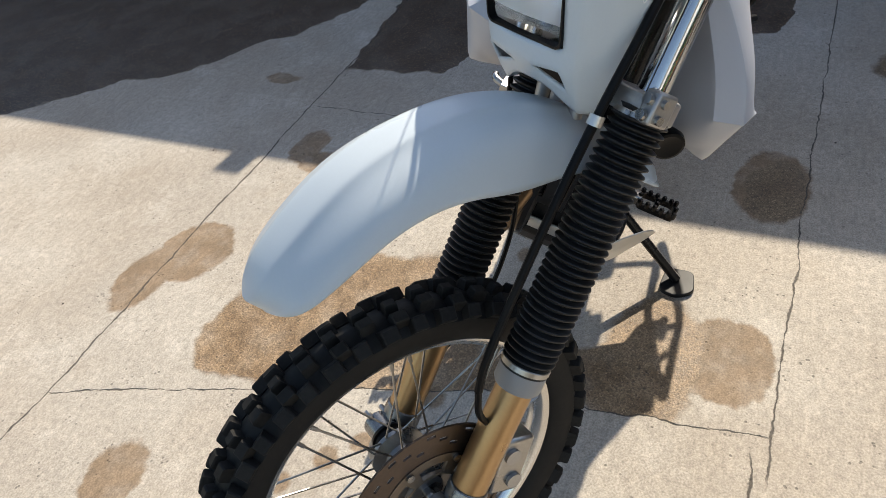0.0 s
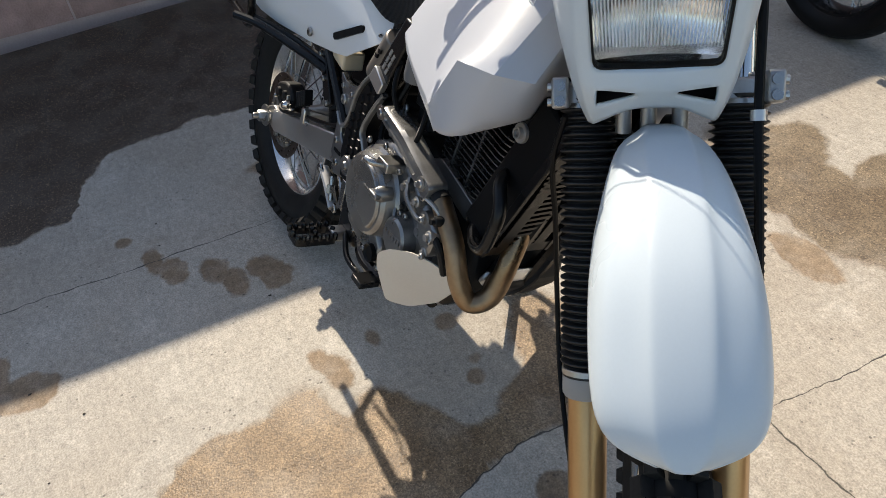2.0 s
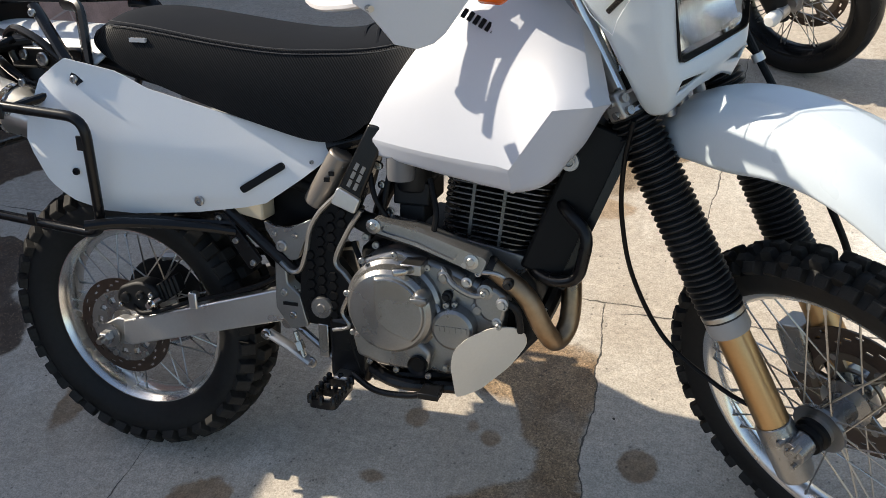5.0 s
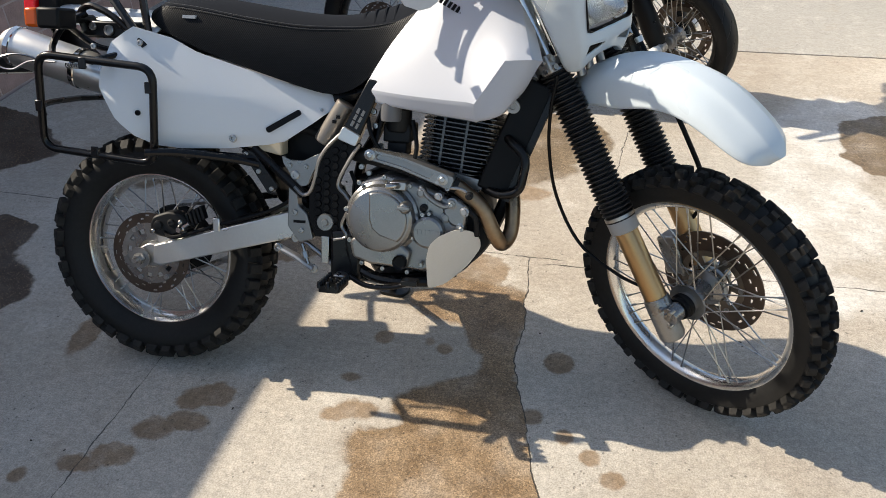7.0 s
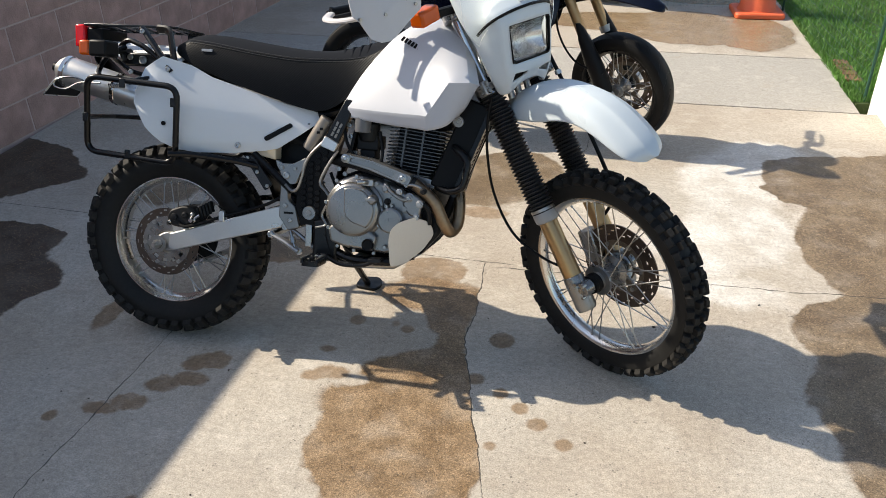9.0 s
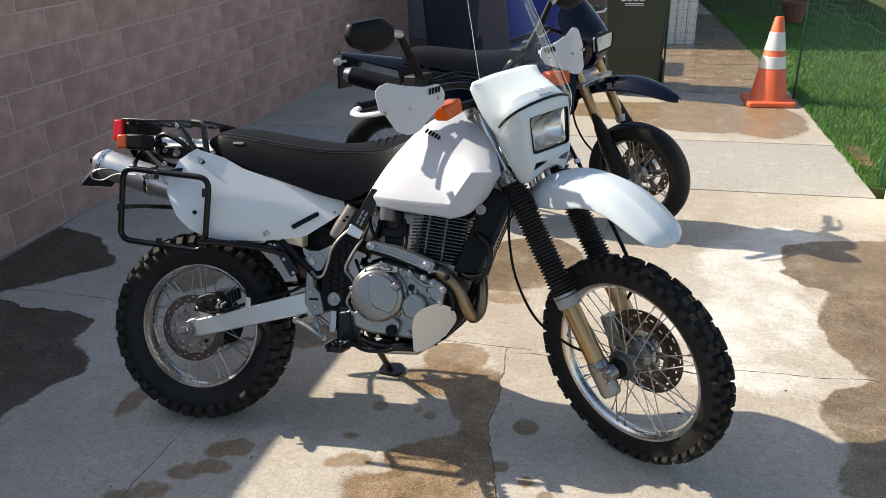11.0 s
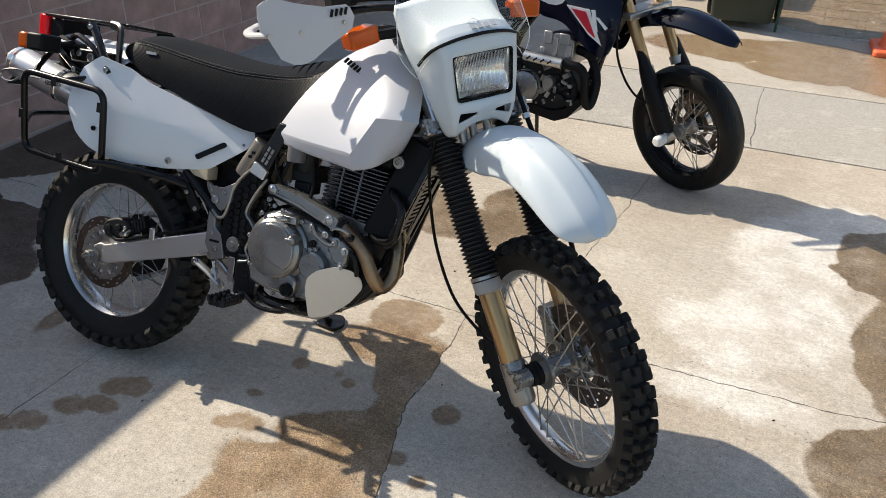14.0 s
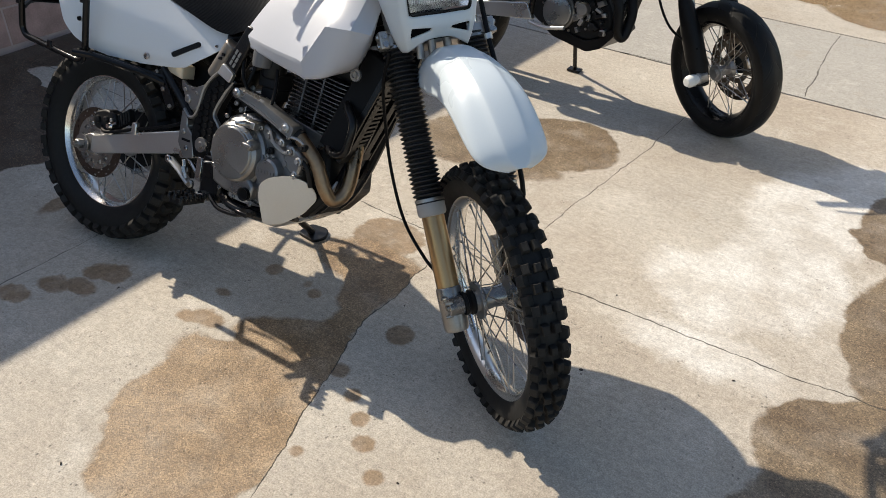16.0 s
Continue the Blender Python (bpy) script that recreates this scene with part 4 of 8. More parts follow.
    lens = part("lamp_glass", bm, simple("lamp_glass", (0.93, 0.95, 0.95), 0.10, transmission=1.0), mask, "clear fluted lamp glass", m=LAMP, smooth=20)
    # alternate strips are whitened to imitate the bright lines that flutes refract
    lens.data.materials.append(simple("frosted_lamp_glass", (0.95, 0.96, 0.96), 0.5, transmission=0.45))
    for k, p in enumerate(lens.data.polygons):
        p.material_index = 1 if (k // rws) % 2 and k % rws > 2 else 0
    lens.visible_shadow = False
    bm = B_()
    vs = []
    for i in range(17):
        u = -1 + i / 8
        col = []
        for j in range(13):
            v = -1 + j / 6
            col.append(bm.verts.new((1.192 + 0.034 * u * u + 0.020 * v * v, u * 0.083, 1.093 + v * 0.051)))
        vs.append(col)
    for a, b in zip(vs, vs[1:]):
        for j in range(12):
            bm.faces.new((a[j], a[j + 1], b[j + 1], b[j]))
    part("reflector", bm, simple("bright_reflector", (0.88, 0.88, 0.87), 0.18, 1.0), mask, "silvered lamp bowl", m=LAMP)
    # black sheet added inside the mask to stand in for shade behind the slots
    bm = B_()
    box(bm, (1.205, -0.085, 0.962), (1.212, 0.085, 1.030))
    part("backing", bm, BLACKP, mask, "added black sheet that darkens the slots", m=LAMP)
    # dark trim line over the lamp
    bm = B_()
    tube(bm, smooth_path([(1.196, -0.139, 1.128), (1.222, -0.130, 1.152), (1.250, -0.116, 1.172), (1.272, -0.072, 1.188), (1.283, -0.02, 1.195), (1.283, 0.02, 1.195), (1.272, 0.072, 1.188), (1.250, 0.116, 1.172), (1.222, 0.130, 1.152)], 6), 0.0033, 8, squash=1.3)
    part("trim", bm, BLACKP, mask, "black rubber edging")
    # grey painted letters above the lamp: unreadable, so plain bars
    for k in range(4):
        bm = B_()
        box(bm, (-0.001, 0.016 + k * 0.019, 0.0), (0.001, 0.029 + k * 0.019, 0.016), Matrix.Translation((1.262, -0.035, 1.2045)) @ Matrix.Rotation(radians(-59), 4, "Y"))
        part("letter_bar", bm, simple("faint_grey", (0.42, 0.44, 0.47), 0.4) if k == 0 else bpy.data.materials["faint_grey"], mask)
    # windshield: stands just ahead of the brow and wraps down beside the mask
    def screen(u, v):
        w = 0.155 + 0.035 * math.sin(min(1.0, v / 0.14) * math.pi / 2) - 0.10 * max(0.0, v - 0.14)
        lo = 1.102 + 0.123 * (1 - abs(u)) ** 0.7
        z = lo + (1.60 - lo) * v
        return (1.240 - 0.28 * (z - 1.2) - 0.05 * u * u, u * w, z)

    bm = B_()
    vs = [[bm.verts.new(screen(-1 + j / 10, i / 16)) for j in range(21)] for i in range(17)]
    for a, b in zip(vs, vs[1:]):
        for j in range(20):
            bm.faces.new((a[j], a[j + 1], b[j + 1], b[j]))
    gl = bpy.data.materials.new("clear_acrylic")
    gl.use_nodes = True
    nt = gl.node_tree
    nt.nodes.clear()
    out, mixn, tr, gs, fr = (nt.nodes.new(k) for k in ("ShaderNodeOutputMaterial", "ShaderNodeMixShader", "ShaderNodeBsdfTransparent", "ShaderNodeBsdfGlossy", "ShaderNodeFresnel"))
    tr.inputs[0].default_value = (0.96, 0.97, 0.97, 1)
    gs.inputs["Roughness"].default_value = 0.04
    nt.links.new(fr.outputs[0], mixn.inputs[0])
    nt.links.new(tr.outputs[0], mixn.inputs[1])
    nt.links.new(gs.outputs[0], mixn.inputs[2])
    nt.links.new(mixn.outputs[0], out.inputs[0])
    ws = part("windshield", bm, gl, bike, "clear acrylic windshield", m=HM)
    ws.visible_shadow = False
    bm = B_()
    tube(bm, [screen(-1, 1 - k / 24) for k in range(24)] + [screen(-1 + k / 14, 0) for k in range(29)] + [screen(1, (k + 1) / 24) for k in range(24)], 0.0009, 5)
    part("windshield_rim", bm, simple("polished_edge", (0.85, 0.86, 0.86), 0.25) , ws)


def build_bars():
    H = lambda x, y, z: (x, y, z)
    bm = B_()
    tube(bm, smooth_path([(0.848, -0.43, 1.228), (0.90, -0.265, 1.235), (1.0, -0.14, 1.245), (1.065, -0.07, 1.225), (1.065, 0.07, 1.225), (1.0, 0.14, 1.245), (0.90, 0.265, 1.235), (0.848, 0.43, 1.228)], 8), 0.0115, 12)
    bar = part("handlebar", bm, BLACK, bike, "black handlebar", m=TURN)
    for s in (-1, 1):
        bm = B_()
        m = Matrix.Translation((0.852, s * 0.42, 1.228)) @ Matrix.Rotation(radians(s * 18), 4, "Z")
        lathe(bm, [(0.012, 0.0), (0.02, 0.0), (0.019, -s * 0.006), (0.0165, -s * 0.01), (0.0165, -s * 0.115), (0.021, -s * 0.118), (0.021, -s * 0.124), (0.012, -s * 0.124)], 18, m)
        part("grip", bm, BLACKP, bar, "black rubber grip")
        # switch block and master cylinder
        bm = B_()
        box(bm, (-0.022, -0.028, -0.022), (0.022, 0.028, 0.022), Matrix.Translation((0.887, s * 0.305, 1.236)))
        part("switch_block", bm, BLACKP, bar, bevel=0.005)
        bm = B_()
        box(bm, (-0.03, -0.035, -0.012), (0.03, 0.035, 0.03), Matrix.Translation((0.935, s * 0.235, 1.268)))
        part("brake_reservoir" if s < 0 else "clutch_perch", bm, DARK, bar, bevel=0.005)
        bm = B_()
        tube(bm, smooth_path([(0.945, s * 0.245, 1.235), (0.93, s * 0.30, 1.228), (0.900, s * 0.38, 1.222), (0.875, s * 0.45, 1.22)], 6), 0.0065, 8)
        part("lever", bm, DARK, bar)
        # aluminium guard that runs round the hand, with the white shield on it
        bm = B_()
        tube(bm, rounded([(0.900, s * 0.452, 1.236), (0.922, s * 0.487, 1.230), (0.975, s * 0.496, 1.228), (1.050, s * 0.470, 1.234), (1.070, s * 0.33, 1.243)], 0.035, 6, loop=False), 0.0135, 10, squash=0.55)
        part("guard_bar", bm, SHIELD, bar, "white hand guard bar", m=Matrix.Translation((-0.03, -0.07, 0.02) if s > 0 else (0, 0, 0)))
        pts = [(-0.518, 1.306), (-0.500, 1.315), (-0.470, 1.320), (-0.406, 1.302), (-0.339, 1.285), (-0.282, 1.282), (-0.272, 1.272), (-0.266, 1.252), (-0.279, 1.226), (-0.345, 1.198), (-0.392, 1.173), (-0.418, 1.167), (-0.450, 1.168), (-0.485, 1.184), (-0.508, 1.232), (-0.526, 1.250), (-0.524, 1.285)]
        bm = B_()
        sh = Matrix(((0, 1, 0, 0), (1, 0, 0, 0), (0, 0, 1, 0), (0, 0, 0, 1)))
        front = lambda y, z: 1.109 - 0.9 * max(0, abs(y) - 0.40) ** 1.6 - 0.4 * max(0, 0.33 - abs(y)) ** 1.5 - 0.22 * (z - 1.24)
        shell(bm, [(s * (-y if y > -0.40 else 0.40 - (y + 0.40) * 0.78), z) for y, z in pts], lambda y, z, k: front(y, z) - 0.004 * (1 - k), -0.003, 6)
        bmesh.ops.transform(bm, matrix=sh, verts=bm.verts[:])
        bmesh.ops.translate(bm, vec=(-0.04, -0.07, 0.02) if s > 0 else (0, 0, 0), verts=bm.verts[:])
        guard = part("hand_shield", bm, SHIELD, bar, "white plastic hand shield")
        off = Matrix.Translation((-0.04, -0.07, 0.02) if s > 0 else (0, 0, 0))
        for y, z in ((0.483, 1.239), (0.409, 1.238), (0.297, 1.244)):
            bm = B_()
            cyl(bm, (front(y, z) - 0.01, s * y, z), (front(y, z) + 0.004, s * y, z), 0.0048, 10)
            part("screw", bm, STEEL, guard, m=off)
        for k in range(4):
            bm = B_()
            yy = 0.288 + 0.0125 * k
            fx = front(yy, 1.268)
            box(bm, (fx - 0.003, -0.0028, -0.009), (fx + 0.0022, 0.0028, 0.009), Matrix.Translation((0, s * yy, 1.269)) @ Matrix.Rotation(radians(s * 20), 4, "X"))
            part("vent_slot", bm, BLACKP, guard, m=off)
        # mirrors
        bm = B_()
        tube(bm, smooth_path([(0.945, s * 0.232, 1.262), (0.952, s * 0.238, 1.285), (0.978, s * 0.285, 1.36), (0.998, s * 0.328, 1.435)], 6), [0.0165 - 0.0003 * k for k in range(19)], 12)
        stem = part("mirror_stem", bm, BLACKP, bar)
        bm = B_()
        cyl(bm, (0.998, s * 0.322, 1.432), (1.002, s * 0.372, 1.447), 0.012, 12, 0.010)
        part("swivel", bm, STEEL, stem)
        out = rounded([(-0.519, 0, 1.457), (-0.500, 0, 1.494), (-0.390, 0, 1.494), (-0.345, 0, 1.457), (-0.356, 0, 1.420), (-0.400, 0, 1.398), (-0.454, 0, 1.404), (-0.506, 0, 1.430)], 0.012, 3)
        bm = B_()
        c = Vector((-0.44, 0, 1.45))
        rings = [[(xx, -s * (c.x + (p.x - c.x) * f), c.z + (p.z - c.z) * f) for p in out] for xx, f in ((0.993, 0.97), (0.995, 1.0), (1.004, 1.0), (1.013, 0.93), (1.019, 0.72), (1.021, 0.3))]
        ring_bridge(bm, rings)
        mi = part("mirror", bm, BLACKP, bar, "black rear-view mirror")
        bm = B_()
        ring_bridge(bm, [[(0.9925, -s * (c.x + (p.x - c.x) * 0.94), c.z + (p.z - c.z) * 0.94) for p in out], [(0.9915, -s * (c.x + (p.x - c.x) * 0.94), c.z + (p.z - c.z) * 0.94) for p in out]])
        part("mirror_glass", bm, MIRROR, mi)
        # front indicators
        bm = B_()
        box(bm, (1.065, min(s * 0.215, s * 0.10), 1.184), (1.098, max(s * 0.215, s * 0.10), 1.206))
        ind = part("indicator_stalk", bm, BLACKP, bar, bevel=0.004)
        bm = B_()
        box(bm, (-0.022, -0.043, -0.023), (0.028, 0.043, 0.023), Matrix.Translation((1.085, s * 0.256 - (0.03 if s > 0 else 0), 1.199)) @ Matrix.Rotation(radians(-s * 12), 4, "Z") @ Matrix.Rotation(radians(-s * 6), 4, "X"))
        part("indicator_lens", bm, AMBER, ind, "amber indicator lens", bevel=0.008)
    # instrument and cables
    bm = B_()
    lathe(bm, [(0, 0.0), (0.036, 0.0), (0.040, 0.02), (0.037, 0.04), (0, 0.04)], 24, Matrix.Translation((1.075, -0.02, 1.205)) @ Matrix.Rotation(radians(-35), 4, "Y"), "z")
    part("speedometer", bm, BLACKP, bar)
    for a in ([(0.95, -0.2, 1.27), (1.02, -0.14, 1.285), (1.06, -0.05, 1.24), (1.09, 0.0, 1.12)], [(0.94, 0.2, 1.27), (1.03, 0.14, 1.29), (1.06, 0.02, 1.25), (1.06, -0.06, 1.15)], [(0.93, -0.24, 1.26), (1.0, -0.18, 1.27), (1.03, -0.08, 1.25), (1.03, -0.03, 1.15)]):
        bm = B_()
        tube(bm, smooth_path(a, 8), 0.0045, 8)
        part("cable", bm, BLACKP, bar)


def build_tank():
    rows = [
        [(0.800, 0.0, 1.085), (0.790, 0.070, 1.072), (0.757, 0.118, 1.020), (0.688, 0.142, 0.928), (0.636, 0.154, 0.830), (0.648, 0.152, 0.800), (0.68, 0.09, 0.82)],
        [(0.850, 0.0, 1.128), (0.846, 0.090, 1.108), (0.825, 0.142, 1.035), (0.778, 0.182, 0.938), (0.760, 0.208, 0.820), (0.770, 0.190, 0.784), (0.79, 0.10, 0.795)],
        [(0.905, 0.0, 1.140), (0.910, 0.092, 1.115), (0.912, 0.148, 1.040), (0.914, 0.206, 0.945), (0.928, 0.261, 0.815), (0.933, 0.242, 0.772), (0.93, 0.10, 0.79)],
        [(0.960, 0.0, 1.125), (0.965, 0.086, 1.100), (0.972, 0.142, 1.048), (0.984, 0.212, 0.978), (0.994, 0.276, 0.914), (0.968, 0.250, 0.777), (0.95, 0.10, 0.80)],
        [(0.990, 0.0, 1.105), (1.000, 0.078, 1.085), (1.012, 0.132, 1.036), (1.034, 0.198, 0.972), (1.052, 0.252, 0.918), (1.018, 0.228, 0.802), (0.985, 0.10, 0.82)],
        [(1.005, 0.0, 1.090), (1.012, 0.060, 1.070), (1.032, 0.100, 1.020), (1.056, 0.150, 0.965), (1.074, 0.195, 0.916), (1.040, 0.182, 0.835), (1.0, 0.10, 0.84)],
        [(0.995, 0.0, 1.08), (1.000, 0.050, 1.060), (1.015, 0.085, 1.012), (1.032, 0.115, 0.962), (1.050, 0.140, 0.918), (1.018, 0.130, 0.845), (0.99, 0.08, 0.86)],
    ]
    # close the front and the belly
    rows.append([(0.97, 0.0, 1.05), (0.97, 0.03, 1.03), (0.975, 0.04, 1.0), (0.98, 0.05, 0.95), (0.985, 0.05, 0.90), (0.98, 0.05, 0.88), (0.97, 0.04, 0.875)])
    for r in rows:
        r.append((r[-1][0], 0.0, r[-1][2] + 0.01))
    bm = B_()
    grid(bm, rows)

    def along(rs, i):
        """Whether an edge runs along column i between two of the rows."""
        spots = [Vector((rows[r][i][0], rows[r][i][1], rows[r][i][2])) for r in rs]
        hit = lambda v: any((Vector((v.x, abs(v.y), v.z)) - q).length < 1e-4 for q in spots)
        return lambda a, b: hit(a) and hit(b)

    def rib(r, i, j):
        p, q = Vector(rows[r][i]), Vector(rows[r][j])
        hit = lambda v, w: (Vector((v.x, abs(v.y), v.z)) - w).length < 1e-4
        return lambda a, b: (hit(a, p) and hit(b, q)) or (hit(a, q) and hit(b, p))

    crease(bm, along((0, 1, 2), 4), 0.95)
    crease(bm, along((2, 3, 4, 5), 4), 1.0)
    crease(bm, along((0, 1, 2, 3, 4), 5), 0.6)
    for i in (1, 2, 3):
        crease(bm, rib(4, i, i + 1), 0.85)
        crease(bm, rib(5, i, i + 1), 0.7)
    crease(bm, rib(2, 4, 5), 0.9)
    corner = bm.verts.layers.float.new("crease_vert")
    for v in bm.verts:
        if any((Vector((v.co.x, abs(v.co.y), v.co.z)) - Vector(rows[r][i])).length < 1e-4 for r, i in ((0, 4), (2, 4), (3, 4), (4, 4), (5, 4), (2, 5))):
            v[corner] = 1.0
    # the tank sits a little to the right of the frame
    for v in bm.verts:
        if v.co.y > 0:
            v.co.x += 0.10 * max(0.0, v.co.y - 0.05) if v.co.x > 0.96 else 0.0
            v.co.y *= 0.79 + 0.13 * min(1.0, max(0.0, (v.co.z - 0.92) / 0.06))
    layer = bm.edges.layers.float.get("crease_edge")
    for e in bm.edges:
        e.smooth = e[layer] < 0.65
    tank = part("fuel_tank", bm, TANKW, bike, "large white plastic fuel tank with a faceted flank", subsurf=3)
    bm = B_()
    lathe(bm, [(0, 0), (0.036, 0), (0.04, 0.006), (0.04, 0.024), (0.034, 0.03), (0, 0.032)], 24, Matrix.Translation((0.87, 0, 1.13)), "z")
    part("filler_cap", bm, BLACKP, tank)
    # the maker's raised name on the flank becomes plain bars
    for s in (-1, 1):
        for k in range(7):
            f = k / 6
            bm = B_()
            m = Matrix.Translation((0.822 + 0.062 * f, s * (0.146 + 0.004 * f) * (0.79 if s > 0 else 1), 1.046 - 0.031 * f)) @ Matrix.Rotation(radians(27), 4, "Y") @ Matrix.Rotation(radians(s * 36), 4, "X")
            box(bm, (-0.0036, -0.0015, -0.0085), (0.0036, 0.0015, 0.0085), m)
            part("name_bar", bm, BLACKP, tank)


STITCH = simple("grey_thread", (0.05, 0.05, 0.052), 0.7)


def build_seat():
    rows = [
        [(0.070, 0.0, 1.022), (0.066, 0.075, 1.016), (0.060, 0.112, 1.000), (0.058, 0.124, 0.985), (0.064, 0.128, 0.968)],
        [(0.105, 0.0, 1.050), (0.103, 0.085, 1.043), (0.100, 0.122, 1.017), (0.105, 0.138, 0.985), (0.120, 0.146, 0.940)],
        [(0.190, 0.0, 1.048), (0.190, 0.092, 1.040), (0.192, 0.128, 1.008), (0.200, 0.146, 0.960), (0.215, 0.148, 0.902)],
        [(0.320, 0.0, 1.030), (0.322, 0.092, 1.022), (0.325, 0.128, 0.988), (0.330, 0.150, 0.930), (0.340, 0.150, 0.863)],
        [(0.450, 0.0, 1.012), (0.452, 0.084, 1.006), (0.455, 0.122, 0.974), (0.460, 0.148, 0.900), (0.462, 0.146, 0.830)],
        [(0.550, 0.0, 1.008), (0.552, 0.074, 1.004), (0.556, 0.112, 0.974), (0.560, 0.142, 0.890), (0.545, 0.142, 0.806)],
        [(0.625, 0.0, 1.022), (0.628, 0.066, 1.017), (0.636, 0.104, 0.978), (0.635, 0.138, 0.895), (0.612, 0.140, 0.824)],
        [(0.690, 0.0, 1.042), (0.692, 0.062, 1.036), (0.700, 0.100, 0.990), (0.690, 0.130, 0.932), (0.670, 0.144, 0.880)],
        [(0.750, 0.0, 1.062), (0.750, 0.060, 1.055), (0.750, 0.098, 1.020), (0.740, 0.120, 0.985), (0.722, 0.132, 0.945)],
        [(0.800, 0.0, 1.075), (0.795, 0.055, 1.062), (0.785, 0.085, 1.040), (0.780, 0.10, 1.02), (0.770, 0.11, 1.0)],
    ]
    bm = B_()
    grid(bm, rows)
    idx = [r[2] for r in rows]

    def seam(a, b):
        hit = lambda v: any(abs(v.x - x) < 0.002 and abs(v.z - z) < 0.002 for x, y, z in idx)
        return hit(a) and hit(b)

    crease(bm, seam, 0.55)
    seat = part("seat", bm, VINYL, bike, "long black seat with ribbed vinyl flanks and stitched seams", subsurf=2)
    seat.data.materials.append(RIBBED)
    cols = len(rows[0]) - 1
    for k, poly in enumerate(seat.data.polygons):
        poly.material_index = 1 if k % cols >= 2 else 0
    for s in (-1, 1):
        for up in (0.003, -0.005):
            bm = B_()
            tube(bm, smooth_path([(x, s * (y + 0.0015 - up * 0.3), z + up) for x, y, z in idx[1:8]], 6), 0.0011, 5)
            part("seam", bm, STITCH, seat, "pale grey stitching" if up > 0 and s < 0 else "")
        bm = B_()
        box(bm, (0.155, s * 0.137 - 0.004, 0.982), (0.19, s * 0.137 + 0.004, 0.990), None)
        part("tag", bm, simple("grey_tag", (0.35, 0.36, 0.38), 0.5), seat)
        for k in range(4):
            bm = B_()
            tube(bm, smooth_path([(0.61 + k * 0.027, s * 0.01, 1.017 + k * 0.007), (0.612 + k * 0.027, s * 0.060, 1.010 + k * 0.0065), (0.620 + k * 0.025, s * 0.092, 0.985 + k * 0.004)], 6), 0.0042, 6)
            part("pleat", bm, VINYL, seat)


def build_panels():
    pts = [(0.573, 0.795), (0.564, 0.805), (0.45, 0.828), (0.33, 0.863), (0.208, 0.901), (0.146, 0.933), (0.061, 0.956), (0.004, 0.917), (-0.018, 0.847), (-0.016, 0.807), (0.024, 0.734), (0.07, 0.69), (0.115, 0.668), (0.174, 0.661), (0.291, 0.665), (0.389, 0.678), (0.43, 0.688), (0.501, 0.737), (0.553, 0.778)]
    fine = []
    for a, b in zip(pts, pts[1:] + pts[:1]):
        n = 1 + int(math.hypot(a[0] - b[0], a[1] - b[1]) / 0.03)
        fine += [(a[0] + (b[0] - a[0]) * k / n, a[1] + (b[1] - a[1]) * k / n) for k in range(n)]

    def bow(x, z, k):
        base = 0.136 + 0.108 * min(1.1, max(0.0, (0.58 - x) / 0.49)) ** 1.45 - 0.25 * max(0.0, 0.70 - z)
        top = (z - 0.795 + 0.25 * abs(x - 0.22) ** 1.6 - (0.22 - x) * 0.08) / 0.13
        top = 0.5 * (top + math.sqrt(top * top + 0.02))
        return base - 0.040 * min(1.0, top) + 0.003 * k

    for s in (-1, 1):
        bm = B_()
        shell(bm, fine, lambda x, z, k: s * bow(x, z, k), -s * 0.003, 14)
        p = part("side_panel", bm, PANELW, bike, "white side panel", smooth=50)
        for (x, z), r, mt in (((0.304, 0.691), 0.010, STEEL), ((0.522, 0.771), 0.004, STEEL), ((0.083, 0.748), 0.007, BLACKP)):
            bolt(p, (x, s * (bow(x, z, 0.3) + 0.001), z), r, mat=mt, side=s)
        bm = B_()
        a, b = Vector((0.388, 0, 0.714)), Vector((0.470, 0, 0.765))
        d, nrm = (b - a).normalized(), Vector((-(b - a).z, 0, (b - a).x)).normalized() * 0.0075
        poly = rounded([a - nrm, b - nrm, b + nrm, a + nrm], 0.0074, 4)
        ring_bridge(bm, [[(q.x, s * (bow(q.x, q.z, 0.4) + h), q.z) for q in poly] for h in (-0.003, 0.0045)])
        part("slot", bm, BLACKP, p, "black slot")
    # black bracket between the luggage rack and the frame
    bm = B_()
    tube(bm, [(-0.048, -0.150, 1.046), (-0.030, -0.158, 1.030), (0.072, -0.200, 0.926), (0.088, -0.204, 0.908)], 0.0125, 10, squash=0.7)
    rb = part("rack_bracket", bm, BLACK, bike, "black steel rack bracket")
    bm = B_()
    tube(bm, smooth_path([(0.086, -0.202, 0.912), (0.02, -0.196, 0.899), (-0.055, -0.186, 0.903), (-0.12, -0.176, 0.936), (-0.175, -0.166, 0.974)], 6), 0.0105, 10, squash=0.7)
    part("strut", bm, BLACK, rb)
    for p in ((-0.036, -0.168, 1.034), (0.078, -0.212, 0.917), (-0.06, -0.196, 0.904)):
        bolt(rb, p, 0.008)
